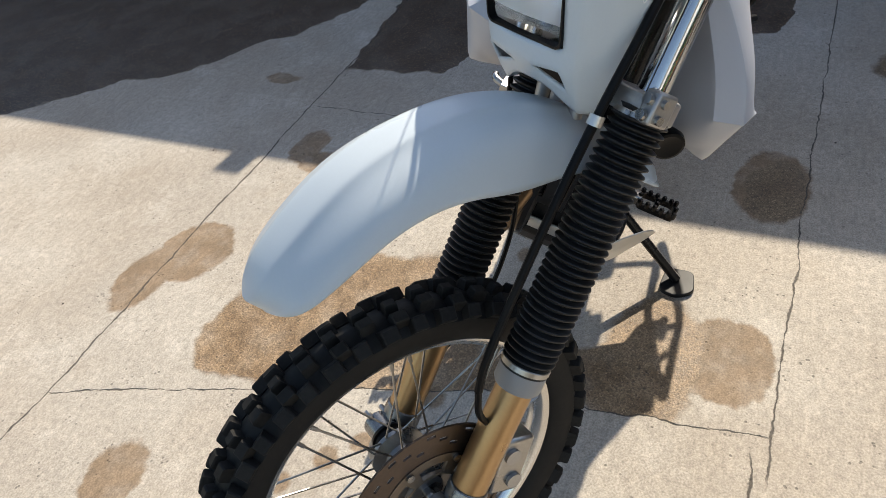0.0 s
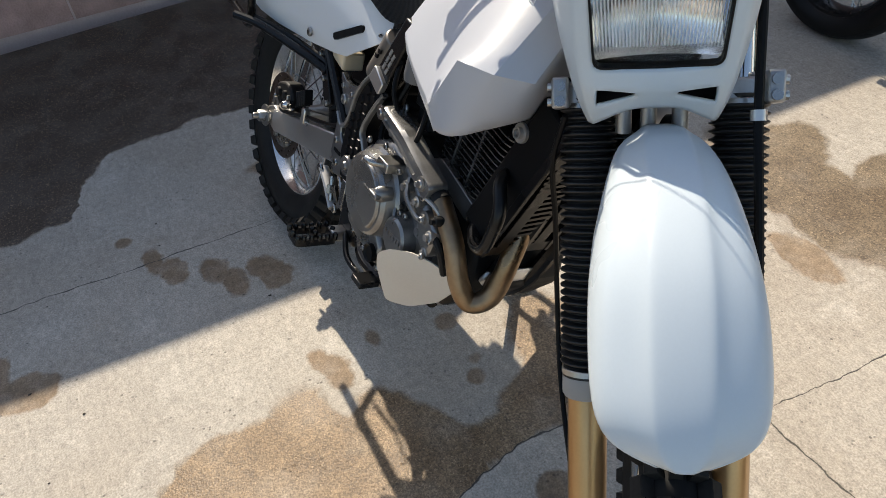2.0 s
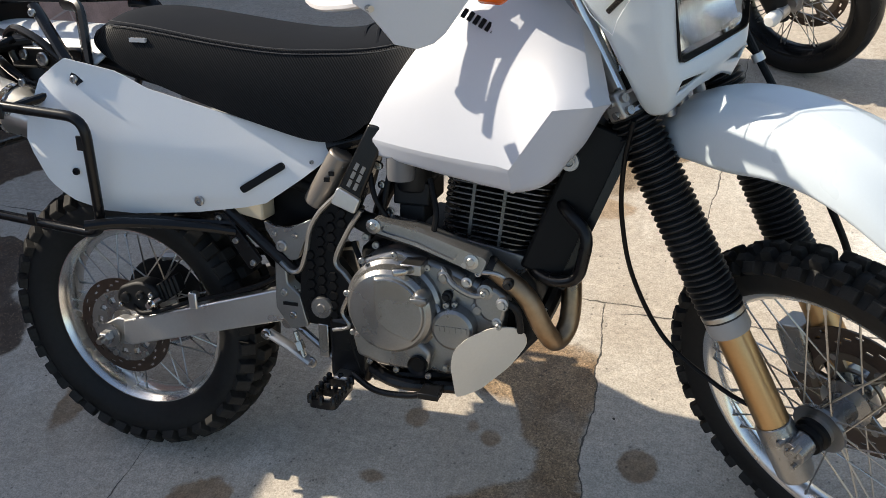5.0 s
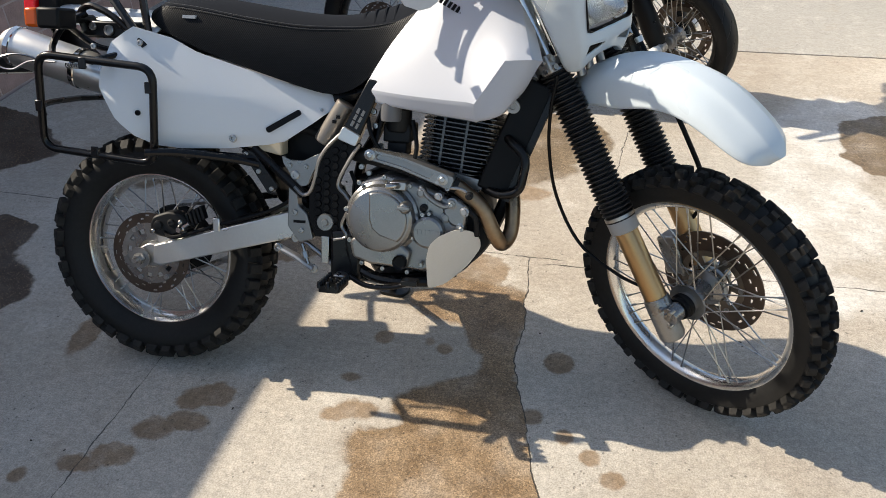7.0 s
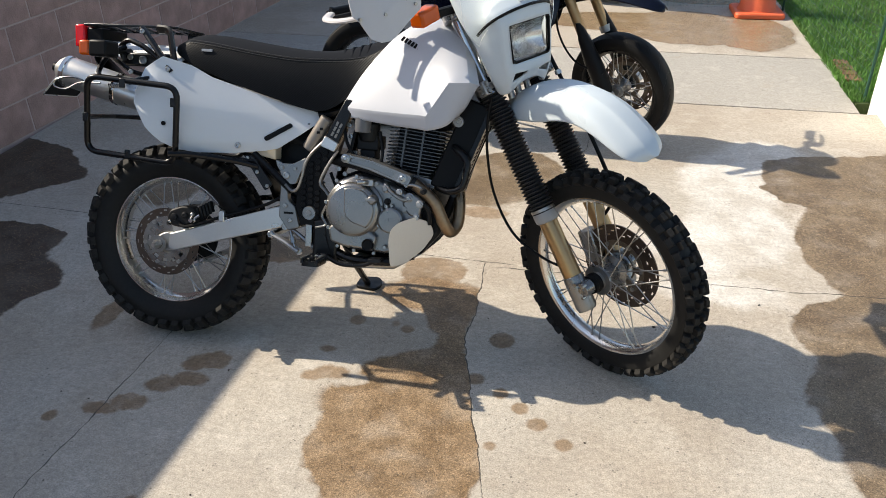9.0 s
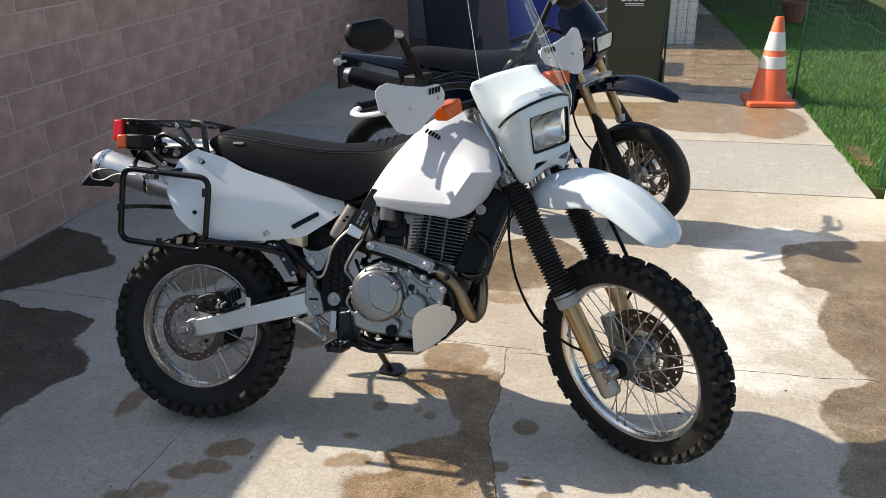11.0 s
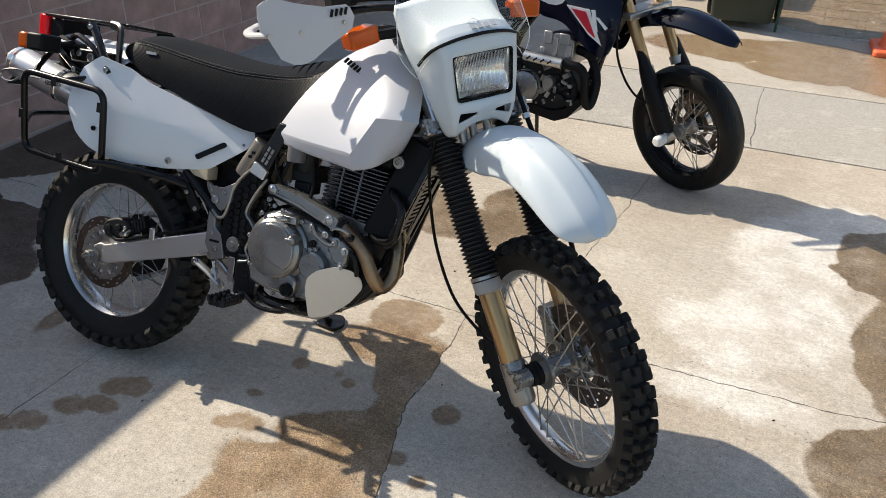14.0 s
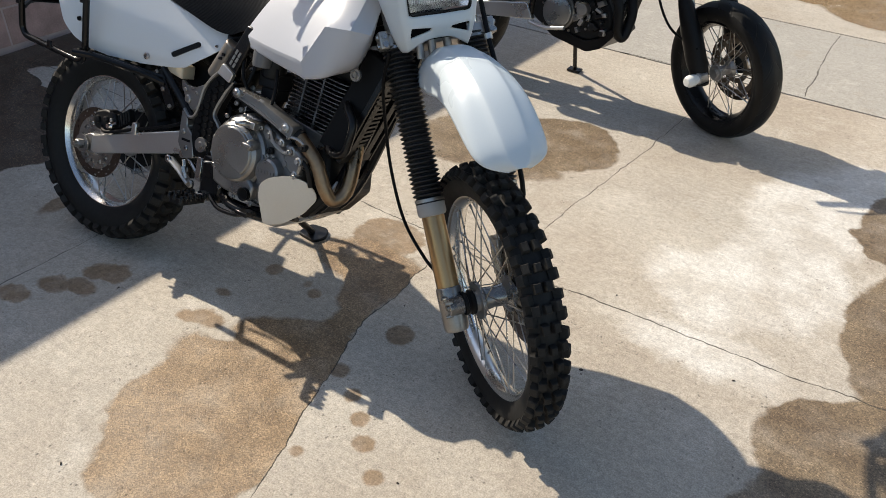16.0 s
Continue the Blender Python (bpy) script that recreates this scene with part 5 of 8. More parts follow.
    # tail
    rows = [
        [(0.10, 0.0, 1.0), (0.10, 0.09, 0.99), (0.09, 0.13, 0.955), (0.07, 0.16, 0.93)],
        [(0.02, 0.0, 1.005), (0.02, 0.085, 0.998), (0.0, 0.118, 0.96), (-0.01, 0.13, 0.925)],
        [(-0.12, 0.0, 1.01), (-0.12, 0.075, 1.003), (-0.125, 0.10, 0.975), (-0.13, 0.105, 0.95)],
        [(-0.26, 0.0, 1.015), (-0.26, 0.062, 1.010), (-0.262, 0.082, 0.99), (-0.262, 0.085, 0.97)],
        [(-0.33, 0.0, 1.012), (-0.33, 0.055, 1.008), (-0.33, 0.07, 0.995), (-0.33, 0.072, 0.975)],
    ]
    bm = B_()
    grid(bm, rows)
    t = part("tail_cowl", bm, PANELW, bike, "white tail section", subsurf=2)
    s = t.modifiers.new("thick", "SOLIDIFY")
    s.thickness, s.offset = 0.004, -1
    bm = B_()
    box(bm, (-0.300, -0.075, 0.965), (-0.24, 0.075, 1.050))
    lamp = part("tail_lamp", bm, BLACKP, bike, "tail lamp housing", bevel=0.006)
    bm = B_()
    box(bm, (-0.338, -0.084, 0.984), (-0.301, 0.084, 1.058))
    part("lamp_lens", bm, REDL, lamp, "red lens", bevel=0.006)
    for s in (-1, 1):
        bm = B_()
        ahead = 0.10 if s > 0 else 0.0
        cyl(bm, (-0.12 + ahead, s * 0.10, 0.972), (-0.11 + ahead, s * 0.25, 0.966), 0.011, 10)
        rot = Matrix.Translation((-0.11 + ahead, s * (0.262 - ahead * 0.5), 0.966)) @ Matrix.Diagonal((1.1, 0.72, 1.0, 1))
        box(bm, (-0.03, -0.05, -0.024), (0.026, 0.05, 0.026), rot)
        i = part("rear_indicator", bm, BLACKP, bike, "black rear indicator body", bevel=0.007)
        bm = B_()
        box(bm, (-0.062, -0.046, -0.022), (-0.029, 0.046, 0.024), rot)
        part("indicator_lens", bm, AMBER, i, "amber indicator lens", bevel=0.007)
    # number plate, blank, and its hanger
    PLATE = Matrix.Translation((-0.418, 0, 0.863)) @ Matrix.Rotation(radians(-48), 4, "Y")
    bm = B_()
    box(bm, (-0.06, -0.09, -0.002), (0.06, 0.09, 0.002), PLATE)
    plate_ob = part("number_plate", bm, BLACKP, bike, "dark backed number plate", bevel=0.001)
    bm = B_()
    tube(bm, rounded([PLATE @ Vector(p) for p in ((-0.062, -0.092, 0), (0.062, -0.092, 0), (0.062, 0.092, 0), (-0.062, 0.092, 0))], 0.01, 3), 0.0035, 6, loop=True)
    part("plate_frame", bm, SATIN, plate_ob, "pale metal plate frame")
    bm = B_()
    grid(bm, [[(-0.30, 0, 0.975), (-0.30, 0.05, 0.965)], [(-0.24, 0, 0.90), (-0.24, 0.075, 0.89)], [(-0.10, 0, 0.80), (-0.10, 0.085, 0.78)], [(0.10, 0, 0.74), (0.10, 0.085, 0.72)], [(0.26, 0, 0.70), (0.26, 0.08, 0.68)], [(0.36, 0, 0.60), (0.36, 0.07, 0.60)], [(0.38, 0, 0.50), (0.38, 0.06, 0.50)]])
    f = part("rear_fender", bm, BLACKP, bike, "black inner rear mudguard", subsurf=1)
    s = f.modifiers.new("thick", "SOLIDIFY")
    s.thickness = 0.004


FINS = material("worn_black_fins", (0.10, 0.098, 0.096), 0.30, metal=0.75, vary=0.35, scale=30, grain=200, bump=0.1, dist=0.0004)


def build_engine():
    # dark core of the engine and frame, seen only in the gaps
    bm = B_()
    plate(bm, [(0.60, 0.40), (0.66, 0.36), (0.90, 0.37), (0.965, 0.45), (0.95, 0.56), (0.90, 0.62), (0.70, 0.64), (0.60, 0.60)], -0.10, 0.13)
    core = part("crankcase", bm, DARK, bike, "dark cast engine case", bevel=0.012)
    bm = B_()
    plate(bm, [(0.625, 0.41), (0.67, 0.385), (0.80, 0.375), (0.86, 0.40), (0.90, 0.45), (0.905, 0.53), (0.86, 0.575), (0.80, 0.60), (0.70, 0.625), (0.63, 0.60), (0.605, 0.52)], -0.160, -0.08)
    part("right_case", bm, ENGINE, core, bevel=0.010)
    # clutch cover: a stepped round lid
    c = (0.695, -0.158, 0.513)
    bm = B_()
    lathe(bm, [(0.0, -0.044), (0.066, -0.045), (0.076, -0.043), (0.083, -0.036), (0.088, -0.018), (0.095, -0.012), (0.096, 0.0), (0, 0)], 64, Matrix.Translation(c))
    cover = part("clutch_cover", bm, ENGINE, core, "round grey clutch cover", smooth=28)
    bm = B_()
    plate(bm, [(0.622, 0.405), (0.668, 0.392), (0.765, 0.385), (0.775, 0.43), (0.74, 0.46), (0.64, 0.47), (0.612, 0.45)], -0.182, -0.15)
    part("lower_cover", bm, ENGINE, core, bevel=0.008)
    # raised quarter of the lid, and the maker's plate as a bar
    bm = B_()
    arc = [(c[0] + 0.073 * math.cos(radians(q)), c[2] + 0.073 * math.sin(radians(q))) for q in range(112, -54, -8)]
    fold = [(c[0] + dx, c[2] + dz) for dx, dz in ((0.002, -0.040), (-0.018, -0.024), (-0.026, 0.0))]
    poly = [(x, z) for x, z in arc + fold]
    mx, mz = c[0] + 0.02, c[2] + 0.015
    ring_bridge(bm, [[(x, -0.200, z) for x, z in poly], [(mx + (x - mx) * 0.93, -0.2075, mz + (z - mz) * 0.93) for x, z in poly]])
    part("raised_panel", bm, ENGINE, cover, smooth=30, bevel=0.002)
    bm = B_()
    box(bm, (0.703, -0.2085, 0.530), (0.735, -0.207, 0.541))
    part("letter_bar", bm, ENGINE, cover)
    bm = B_()
    lathe(bm, [(0, -0.03), (0.034, -0.03), (0.040, -0.026), (0.0415, -0.01), (0.0415, 0.01), (0, 0.01)], 36, Matrix.Translation((0.816, -0.160, 0.487)))
    oil = part("oil_filter_cover", bm, ENGINE, core, "small round grey cover", smooth=28)
    for k in range(6):
        bm = B_()
        box(bm, (0.785 + 0.0105 * k, -0.1915, 0.484), (0.792 + 0.0105 * k, -0.189, 0.495))
        part("letter_bar", bm, ENGINE, oil)
    for k in range(3):
        a = math.radians(90 + 120 * k)
        bolt(oil, (0.816 + 0.044 * math.cos(a), -0.170, 0.489 + 0.044 * math.sin(a)), 0.006)
    # oil filler, sight glass, small castings
    bm = B_()
    lathe(bm, [(0, -0.045), (0.010, -0.045), (0.016, -0.035), (0.017, -0.01), (0, -0.01)], 14, Matrix.Translation((0.760, -0.170, 0.550)))
    box(bm, (0.744, -0.220, 0.546), (0.776, -0.208, 0.555))
    part("oil_filler", bm, ENGINE, core, bevel=0.002)
    bm = B_()
    lathe(bm, [(0, -0.020), (0.014, -0.020), (0.019, -0.024), (0.019, 0.0), (0, 0)], 20, Matrix.Translation((0.748, -0.168, 0.405)))
    part("sight_glass", bm, BLACKP, core)
    bm = B_()
    tube(bm, smooth_path([(0.745, -0.18, 0.60), (0.735, -0.215, 0.605), (0.715, -0.222, 0.603)], 5), 0.008, 8)
    box(bm, (0.72, -0.20, 0.592), (0.76, -0.15, 0.612))
    part("clutch_arm", bm, STEEL, core, bevel=0.002)
    # flange under the barrel, bosses, pipes and covers round it
    bm = B_()
    plate(bm, rounded_xz([(0.775, 0.590), (0.80, 0.606), (0.925, 0.580), (0.94, 0.594), (0.935, 0.618), (0.80, 0.645), (0.77, 0.630)], 0.008), -0.112, -0.06)
    part("barrel_flange", bm, ENGINE, core, bevel=0.004)
    for x, z, r, h, mt in ((0.795, 0.585, 0.013, 0.030, ENGINE), (0.838, 0.578, 0.011, 0.026, ALU), (0.872, 0.562, 0.016, 0.022, ENGINE), (0.905, 0.545, 0.012, 0.030, ALU), (0.915, 0.585, 0.010, 0.034, DARK),
                           (0.800, 0.545, 0.010, 0.024, DARK), (0.858, 0.525, 0.014, 0.018, ENGINE), (0.895, 0.505, 0.010, 0.022, ALU), (0.835, 0.615, 0.009, 0.030, ALU)):
        bm = B_()
        lathe(bm, [(0, -h), (r * 0.55, -h), (r * 0.6, -h * 0.8), (r * 0.95, -h * 0.75), (r, -h * 0.6), (r, 0.01), (0, 0.01)], 16, Matrix.Translation((x, -0.152, z)))
        part("boss", bm, mt, core, smooth=30)
    for pts, r, mt in (([(0.79, -0.165, 0.60), (0.815, -0.178, 0.575), (0.85, -0.172, 0.555), (0.875, -0.165, 0.56)], 0.006, ENGINE), ([(0.80, -0.162, 0.63), (0.85, -0.172, 0.605), (0.895, -0.168, 0.60), (0.93, -0.15, 0.57)], 0.0045, ALU),
                       ([(0.905, -0.165, 0.55), (0.93, -0.16, 0.53), (0.935, -0.14, 0.48)], 0.007, DARK), ([(0.775, -0.17, 0.535), (0.79, -0.178, 0.51), (0.785, -0.172, 0.46)], 0.005, ENGINE)):
        bm = B_()
        tube(bm, smooth_path(pts, 6), r, 8)
        part("oil_pipe", bm, mt, core)
    bm = B_()
    plate(bm, rounded_xz([(0.845, 0.545), (0.885, 0.575), (0.915, 0.555), (0.905, 0.50), (0.87, 0.505)], 0.012), -0.168, -0.14)
    part("cam_cover", bm, ENGINE, core, bevel=0.006)
    for x, z in ((0.612, 0.45), (0.645, 0.392), (0.70, 0.382), (0.765, 0.378), (0.80, 0.40), (0.602, 0.53), (0.635, 0.60), (0.70, 0.618), (0.765, 0.60), (0.80, 0.53), (0.79, 0.46), (0.87, 0.56), (0.90, 0.50), (0.86, 0.60), (0.91, 0.54)):
        bolt(core, (x, -0.172, z), 0.0065)
    # cylinder: cooling fins, tilted a little nose-down
    m = Matrix.Translation((0.878, 0.0, 0.682)) @ Matrix.Rotation(radians(6), 4, "Y")
    first = None
    bm = B_()
    box(bm, (-0.080, -0.075, -0.085), (0.05, 0.075, 0.115), m)
    barrel = part("cylinder", bm, DARK, core, bevel=0.01)
    for k in range(16):
        z = -0.075 + 0.0112 * k
        wide = 0.108
        nose = 0.055 + 0.053 * min(1.0, k / 6)
        bm = B_()
        poly = rounded([(-wide, -0.104, 0), (nose - 0.03, -0.110, 0), (nose, -0.075, 0), (nose, 0.075, 0), (nose - 0.03, 0.11, 0), (-wide, 0.104, 0)], 0.025, 4)
        ring_bridge(bm, [[m @ (p + Vector((0, 0, z + h))) for p in poly] for h in (0, 0.0026)])
        part("fin", bm, FINS, barrel, smooth=20)
    for x in (-0.05, 0.008):
        bm = B_()
        box(bm, (x - 0.003, -0.1075, -0.06), (x + 0.003, -0.095, 0.09), m)
        part("fin_rib", bm, FINS, barrel)
    bm = B_()
    box(bm, (-0.085, -0.09, 0.10), (0.085, 0.09, 0.15), m)
    part("rocker_cover", bm, DARK, barrel, bevel=0.015)
    # carburettor and hoses behind it
    bm = B_()
    lathe(bm, [(0, -0.03), (0.030, -0.03), (0.034, -0.02), (0.034, 0.03), (0, 0.03)], 20, Matrix.Translation((0.715, -0.10, 0.755)) @ Matrix.Rotation(radians(90), 4, "X"))
    box(bm, (0.68, -0.12, 0.70), (0.75, -0.02, 0.745))
    box(bm, (0.69, -0.115, 0.665), (0.74, -0.05, 0.70))
    carb = part("carburettor", bm, DARK, bike, bevel=0.004)
    bm = B_()
    lathe(bm, [(0, 0), (0.024, 0), (0.026, 0.008), (0.026, 0.05), (0, 0.05)], 20, Matrix.Translation((0.705, -0.145, 0.755)), "z")
    part("float_cap", bm, simple("grey_nylon", (0.13, 0.13, 0.135), 0.4), carb)
    for a in ([(0.64, -0.14, 0.80), (0.66, -0.16, 0.72), (0.70, -0.15, 0.66), (0.74, -0.16, 0.64)], [(0.68, -0.13, 0.77), (0.67, -0.15, 0.70), (0.655, -0.15, 0.66)], [(0.76, -0.14, 0.76), (0.775, -0.155, 0.70), (0.77, -0.16, 0.655)], [(0.60, -0.13, 0.62), (0.63, -0.15, 0.55), (0.60, -0.16, 0.45), (0.62, -0.16, 0.36)]):
        bm = B_()
        tube(bm, smooth_path(a, 6), 0.0055, 8)
        part("hose", bm, BLACKP, carb)
    for x, z in ((0.665, 0.74), (0.66, 0.775), (0.68, 0.69), (0.63, 0.635), (0.65, 0.62)):
        bolt(carb, (x, -0.135, z), 0.008)


def build_exhaust():
    bm = B_()
    path = smooth_path([(0.965, -0.045, 0.665), (1.0, -0.055, 0.63), (1.016, -0.072, 0.56), (1.016, -0.085, 0.486), (0.998, -0.112, 0.458), (0.978, -0.134, 0.488), (0.943, -0.146, 0.555), (0.88, -0.150, 0.606)], 8)
    tube(bm, path, 0.0195, 18)
    pipe = part("exhaust_header", bm, HEADER, bike, "heat-tinted brown steel header pipe")
    bm = B_()
    tube(bm, smooth_path([(0.885, -0.150, 0.604), (0.76, -0.150, 0.641), (0.665, -0.143, 0.661), (0.615, -0.125, 0.665), (0.54, -0.08, 0.69), (0.42, -0.08, 0.73), (0.25, -0.12, 0.77), (0.10, -0.165, 0.79)], 6), 0.020, 16)
    part("exhaust_pipe", bm, DARK, pipe)
    # heat shield: a pressed cover with a sunk panel
    d = Vector((0.878 - 0.652, 0, 0.617 - 0.677))
    ang = math.degrees(math.atan2(-d.z, d.x))
    m = Matrix.Translation((0.764, -0.152, 0.645)) @ Matrix.Rotation(radians(ang), 4, "Y")
    out = rounded([(-0.108, 0, -0.015), (-0.02, 0, -0.012), (0.112, 0, -0.024), (0.116, 0, 0.017), (-0.02, 0, 0.025), (-0.112, 0, 0.016)], 0.012, 4)
    inn = rounded([(-0.090, 0, -0.006), (-0.02, 0, -0.003), (0.058, 0, -0.010), (0.060, 0, 0.008), (-0.02, 0, 0.015), (-0.090, 0, 0.008)], 0.007, 4)
    bm = B_()
    loops = ring_bridge(bm, [[m @ Vector((p.x, 0.012, p.z * 1.05)) for p in out], [m @ Vector((p.x, -0.018, p.z)) for p in out], [m @ Vector((p.x * 0.985, -0.026, p.z * 0.78)) for p in out]], caps=False)
    last = loops[-1]
    inner_t = [bm.verts.new(m @ Vector((p.x, -0.026, p.z))) for p in inn]
    inner_b = [bm.verts.new(m @ Vector((p.x * 0.97, -0.021, p.z * 0.9))) for p in inn]
    for k in range(len(last)):
        j = (k + 1) % len(last)
        bm.faces.new((last[k], last[j], inner_t[j], inner_t[k]))
        bm.faces.new((inner_t[k], inner_t[j], inner_b[j], inner_b[k]))
    bm.faces.new(inner_b)
    sh = part("heat_shield", bm, ENGINE, pipe, "grey pressed heat shield", smooth=30)
    for x in (-0.105, 0.087):
        p = m @ Vector((x, -0.026, 0))
        bm = B_()
        lathe(bm, [(0, -0.006), (0.006, -0.006), (0.008, -0.004), (0.014, -0.003), (0.014, 0.001), (0, 0.001)], 16, Matrix.Translation(p))
        part("bolt", bm, STEEL, sh)
    # silencer
    a, b = Vector((-0.335, -0.172, 0.905)), Vector((0.085, -0.165, 0.792))
    q = Matrix.Translation(a) @ (b - a).to_track_quat("Z", "Y").to_matrix().to_4x4()
    L = (b - a).length
    bm = B_()
    lathe(bm, [(0.0, -0.004), (0.020, -0.004), (0.020, 0.006), (0.034, 0.008), (0.045, 0.022), (0.050, 0.03), (0.050, L * 0.55), (0.047, L * 0.72), (0.036, L * 0.95), (0.022, L), (0, L)], 32, q, "z")
    can = part("silencer", bm, SATIN, bike, "brushed aluminium silencer", smooth=30)
    for h in (0.032, L * 0.5):
        bm = B_()
        lathe(bm, [(0.0505, h), (0.053, h + 0.002), (0.053, h + 0.014), (0.0505, h + 0.016)], 32, q, "z")
        part("band", bm, CHROME, can)
    bm = B_()
    lathe(bm, [(0, -0.016), (0.015, -0.016), (0.017, -0.004), (0, -0.004)], 16, q, "z")
    part("outlet", bm, BLACKP, can)


def build_chassis():
    y = -0.128
    # swing arm
    for s in (-1, 1):
        bm = B_()
        poly = [(0.036, 0.376), (0.44, 0.503), (0.455, 0.434), (0.052, 0.318), (0.03, 0.325)]
        plate(bm, poly, s * 0.130, s * 0.100)
        arm = part("swing_arm", bm, SATIN, bike, "pale box-section aluminium swing arm", bevel=0.004)
        bm = B_()
        plate(bm, rounded_xz([(-0.03, 0.352), (0.02, 0.380), (0.055, 0.372), (0.06, 0.322), (0.03, 0.312), (-0.025, 0.325)], 0.012), s * 0.124, s * 0.098)
        part("axle_plate", bm, ALU, arm, bevel=0.003)
        bm = B_()
        plate(bm, rounded_xz([(0.438, 0.578), (0.462, 0.574), (0.464, 0.524), (0.490, 0.502), (0.505, 0.436), (0.466, 0.424), (0.434, 0.468), (0.436, 0.517)], 0.006), s * 0.150, s * 0.118)
        br = part("pivot_plate", bm, ENGINE, arm, "grey bracket", bevel=0.003)
        for x, z in ((0.456, 0.505), (0.473, 0.458)):
            bolt(br, (x, s * 0.150, z), 0.008, side=s)
        bm = B_()
        box(bm, (0.452, s * 0.1505 - 0.002, 0.478), (0.484, s * 0.1505 + 0.002, 0.485), None)
        part("slot", bm, BLACKP, br)
    bm = B_()
    box(bm, (0.38, -0.12, 0.42), (0.48, 0.12, 0.49))
    part("swing_arm_bridge", bm, DARK, bike, bevel=0.01)
    # chain slider and brake hose along the arm
    bm = B_()
    tube(bm, smooth_path([(0.06, -0.115, 0.425), (0.10, -0.135, 0.405), (0.22, -0.125, 0.445), (0.38, -0.125, 0.50), (0.46, -0.12, 0.55)], 8), 0.0055, 8)
    part("rear_brake_hose", bm, BLACKP, bike)
    bm = B_()
    box(bm, (0.215, -0.134, 0.430), (0.235, -0.118, 0.468))
    part("hose_clip", bm, SATIN, bike, bevel=0.003)
    # rear caliper: cast body, carrier, pads, pins and the hose's banjo
    m = Matrix.Translation((0.082, -0.102, 0.432)) @ Matrix.Rotation(radians(-16), 4, "Y")
    bm = B_()
    plate(bm, rounded_xz([(-0.058, 0.012), (-0.040, 0.036), (0.010, 0.040), (0.046, 0.026), (0.056, -0.004), (0.034, -0.026), (-0.020, -0.030), (-0.052, -0.014)], 0.012), -0.024, 0.020)
    bmesh.ops.transform(bm, matrix=m, verts=bm.verts[:])
    cal = part("rear_caliper", bm, DARK, bike, "dark rear brake caliper", bevel=0.006)
    bm = B_()
    plate(bm, rounded_xz([(-0.062, -0.004), (-0.046, 0.010), (-0.004, -0.032), (-0.030, -0.075), (-0.062, -0.07)], 0.008), 0.004, 0.012)
    bmesh.ops.transform(bm, matrix=m, verts=bm.verts[:])
    part("carrier_bracket", bm, ALU, cal, bevel=0.002)
    for x, z, r in ((-0.028, 0.010, 0.013), (0.012, 0.008, 0.011), (0.040, 0.004, 0.007), (-0.046, -0.002, 0.006)):
        bm = B_()
        lathe(bm, [(0, -0.032), (r * 0.5, -0.033), (r * 0.9, -0.031), (r, -0.024), (r, -0.02), (0, -0.02)], 14, m @ Matrix.Translation((x, 0, z)))
        part("piston_cap", bm, DARK if r > 0.008 else STEEL, cal)
    bm = B_()
    lathe(bm, [(0, -0.044), (0.007, -0.044), (0.009, -0.036), (0.011, -0.034), (0.011, -0.024), (0, -0.024)], 12, m @ Matrix.Translation((0.036, 0, -0.014)))
    cyl(bm, m @ Vector((0.036, -0.03, -0.014)), m @ Vector((0.066, -0.03, -0.004)), 0.005, 8)
    part("banjo", bm, CHROME, cal)
    for k in range(5):
        bm = B_()
        box(bm, (0.048 + k * 0.012, -0.012, -0.02 + k * 0.004), (0.056 + k * 0.012, 0.012, 0.022 + k * 0.003), m)
        part("caliper_fin", bm, DARK, cal, bevel=0.002)
    # main frame cover: grey border round a black panel of raised hexagons
    outer = [(0.578, 0.712), (0.548, 0.682), (0.521, 0.641), (0.508, 0.60), (0.497, 0.558), (0.494, 0.50), (0.511, 0.447), (0.561, 0.444), (0.598, 0.455), (0.586, 0.481), (0.600, 0.52), (0.608, 0.539), (0.59, 0.562), (0.571, 0.587), (0.588, 0.63), (0.61, 0.665), (0.625, 0.69), (0.60, 0.705)]
    bm = B_()
    plate(bm, outer, -0.158, -0.12)
    cover = part("frame_cover", bm, BLACKP, bike, "black frame guard with raised hexagons and a grey rim", bevel=0.003)
    bm = B_()
    tube(bm, smooth_path([(x, -0.159, z) for x, z in [(0.582, 0.718), (0.546, 0.682), (0.524, 0.645), (0.514, 0.60), (0.500, 0.564), (0.480, 0.556), (0.458, 0.574)]], 5), 0.0075, 8, squash=0.7)
    tube(bm, smooth_path([(x, -0.160, z) for x, z in [(0.632, 0.694), (0.602, 0.648), (0.576, 0.590), (0.596, 0.562), (0.610, 0.538), (0.594, 0.505), (0.587, 0.481), (0.600, 0.455), (0.565, 0.443)]], 5), 0.0075, 8, squash=0.7)
    part("rim", bm, ENGINE, cover, "grey rim")
    hexm = None
    for i in range(-2, 6):
        for j in range(14):
            x, z = 0.522 + i * 0.023, 0.475 + j * 0.020 + (0.010 if i % 2 else 0)
            if inside(outer, x, z, 0.013):
                at = pose(x, -0.159, z)
                if hexm is None:
                    bm = B_()
                    lathe(bm, [(0, -0.0035), (0.0085, -0.0035), (0.0105, 0.0), (0, 0.0)], 6)
                    hexm = part("hexagon", bm, BLACKP, cover, m=at, smooth=0)
                else:
                    again(hexm, cover, at)
    bm = B_()
    lathe(bm, [(0, -0.012), (0.008, -0.012), (0.010, -0.008), (0.021, -0.008), (0.023, -0.004), (0.023, 0.01), (0, 0.01)], 24, Matrix.Translation((0.543, -0.160, 0.488)))
    part("pivot_bolt", bm, ENGINE, bike, "large round pivot bolt")
    # strap up to the tank with its sticker
    bm = B_()
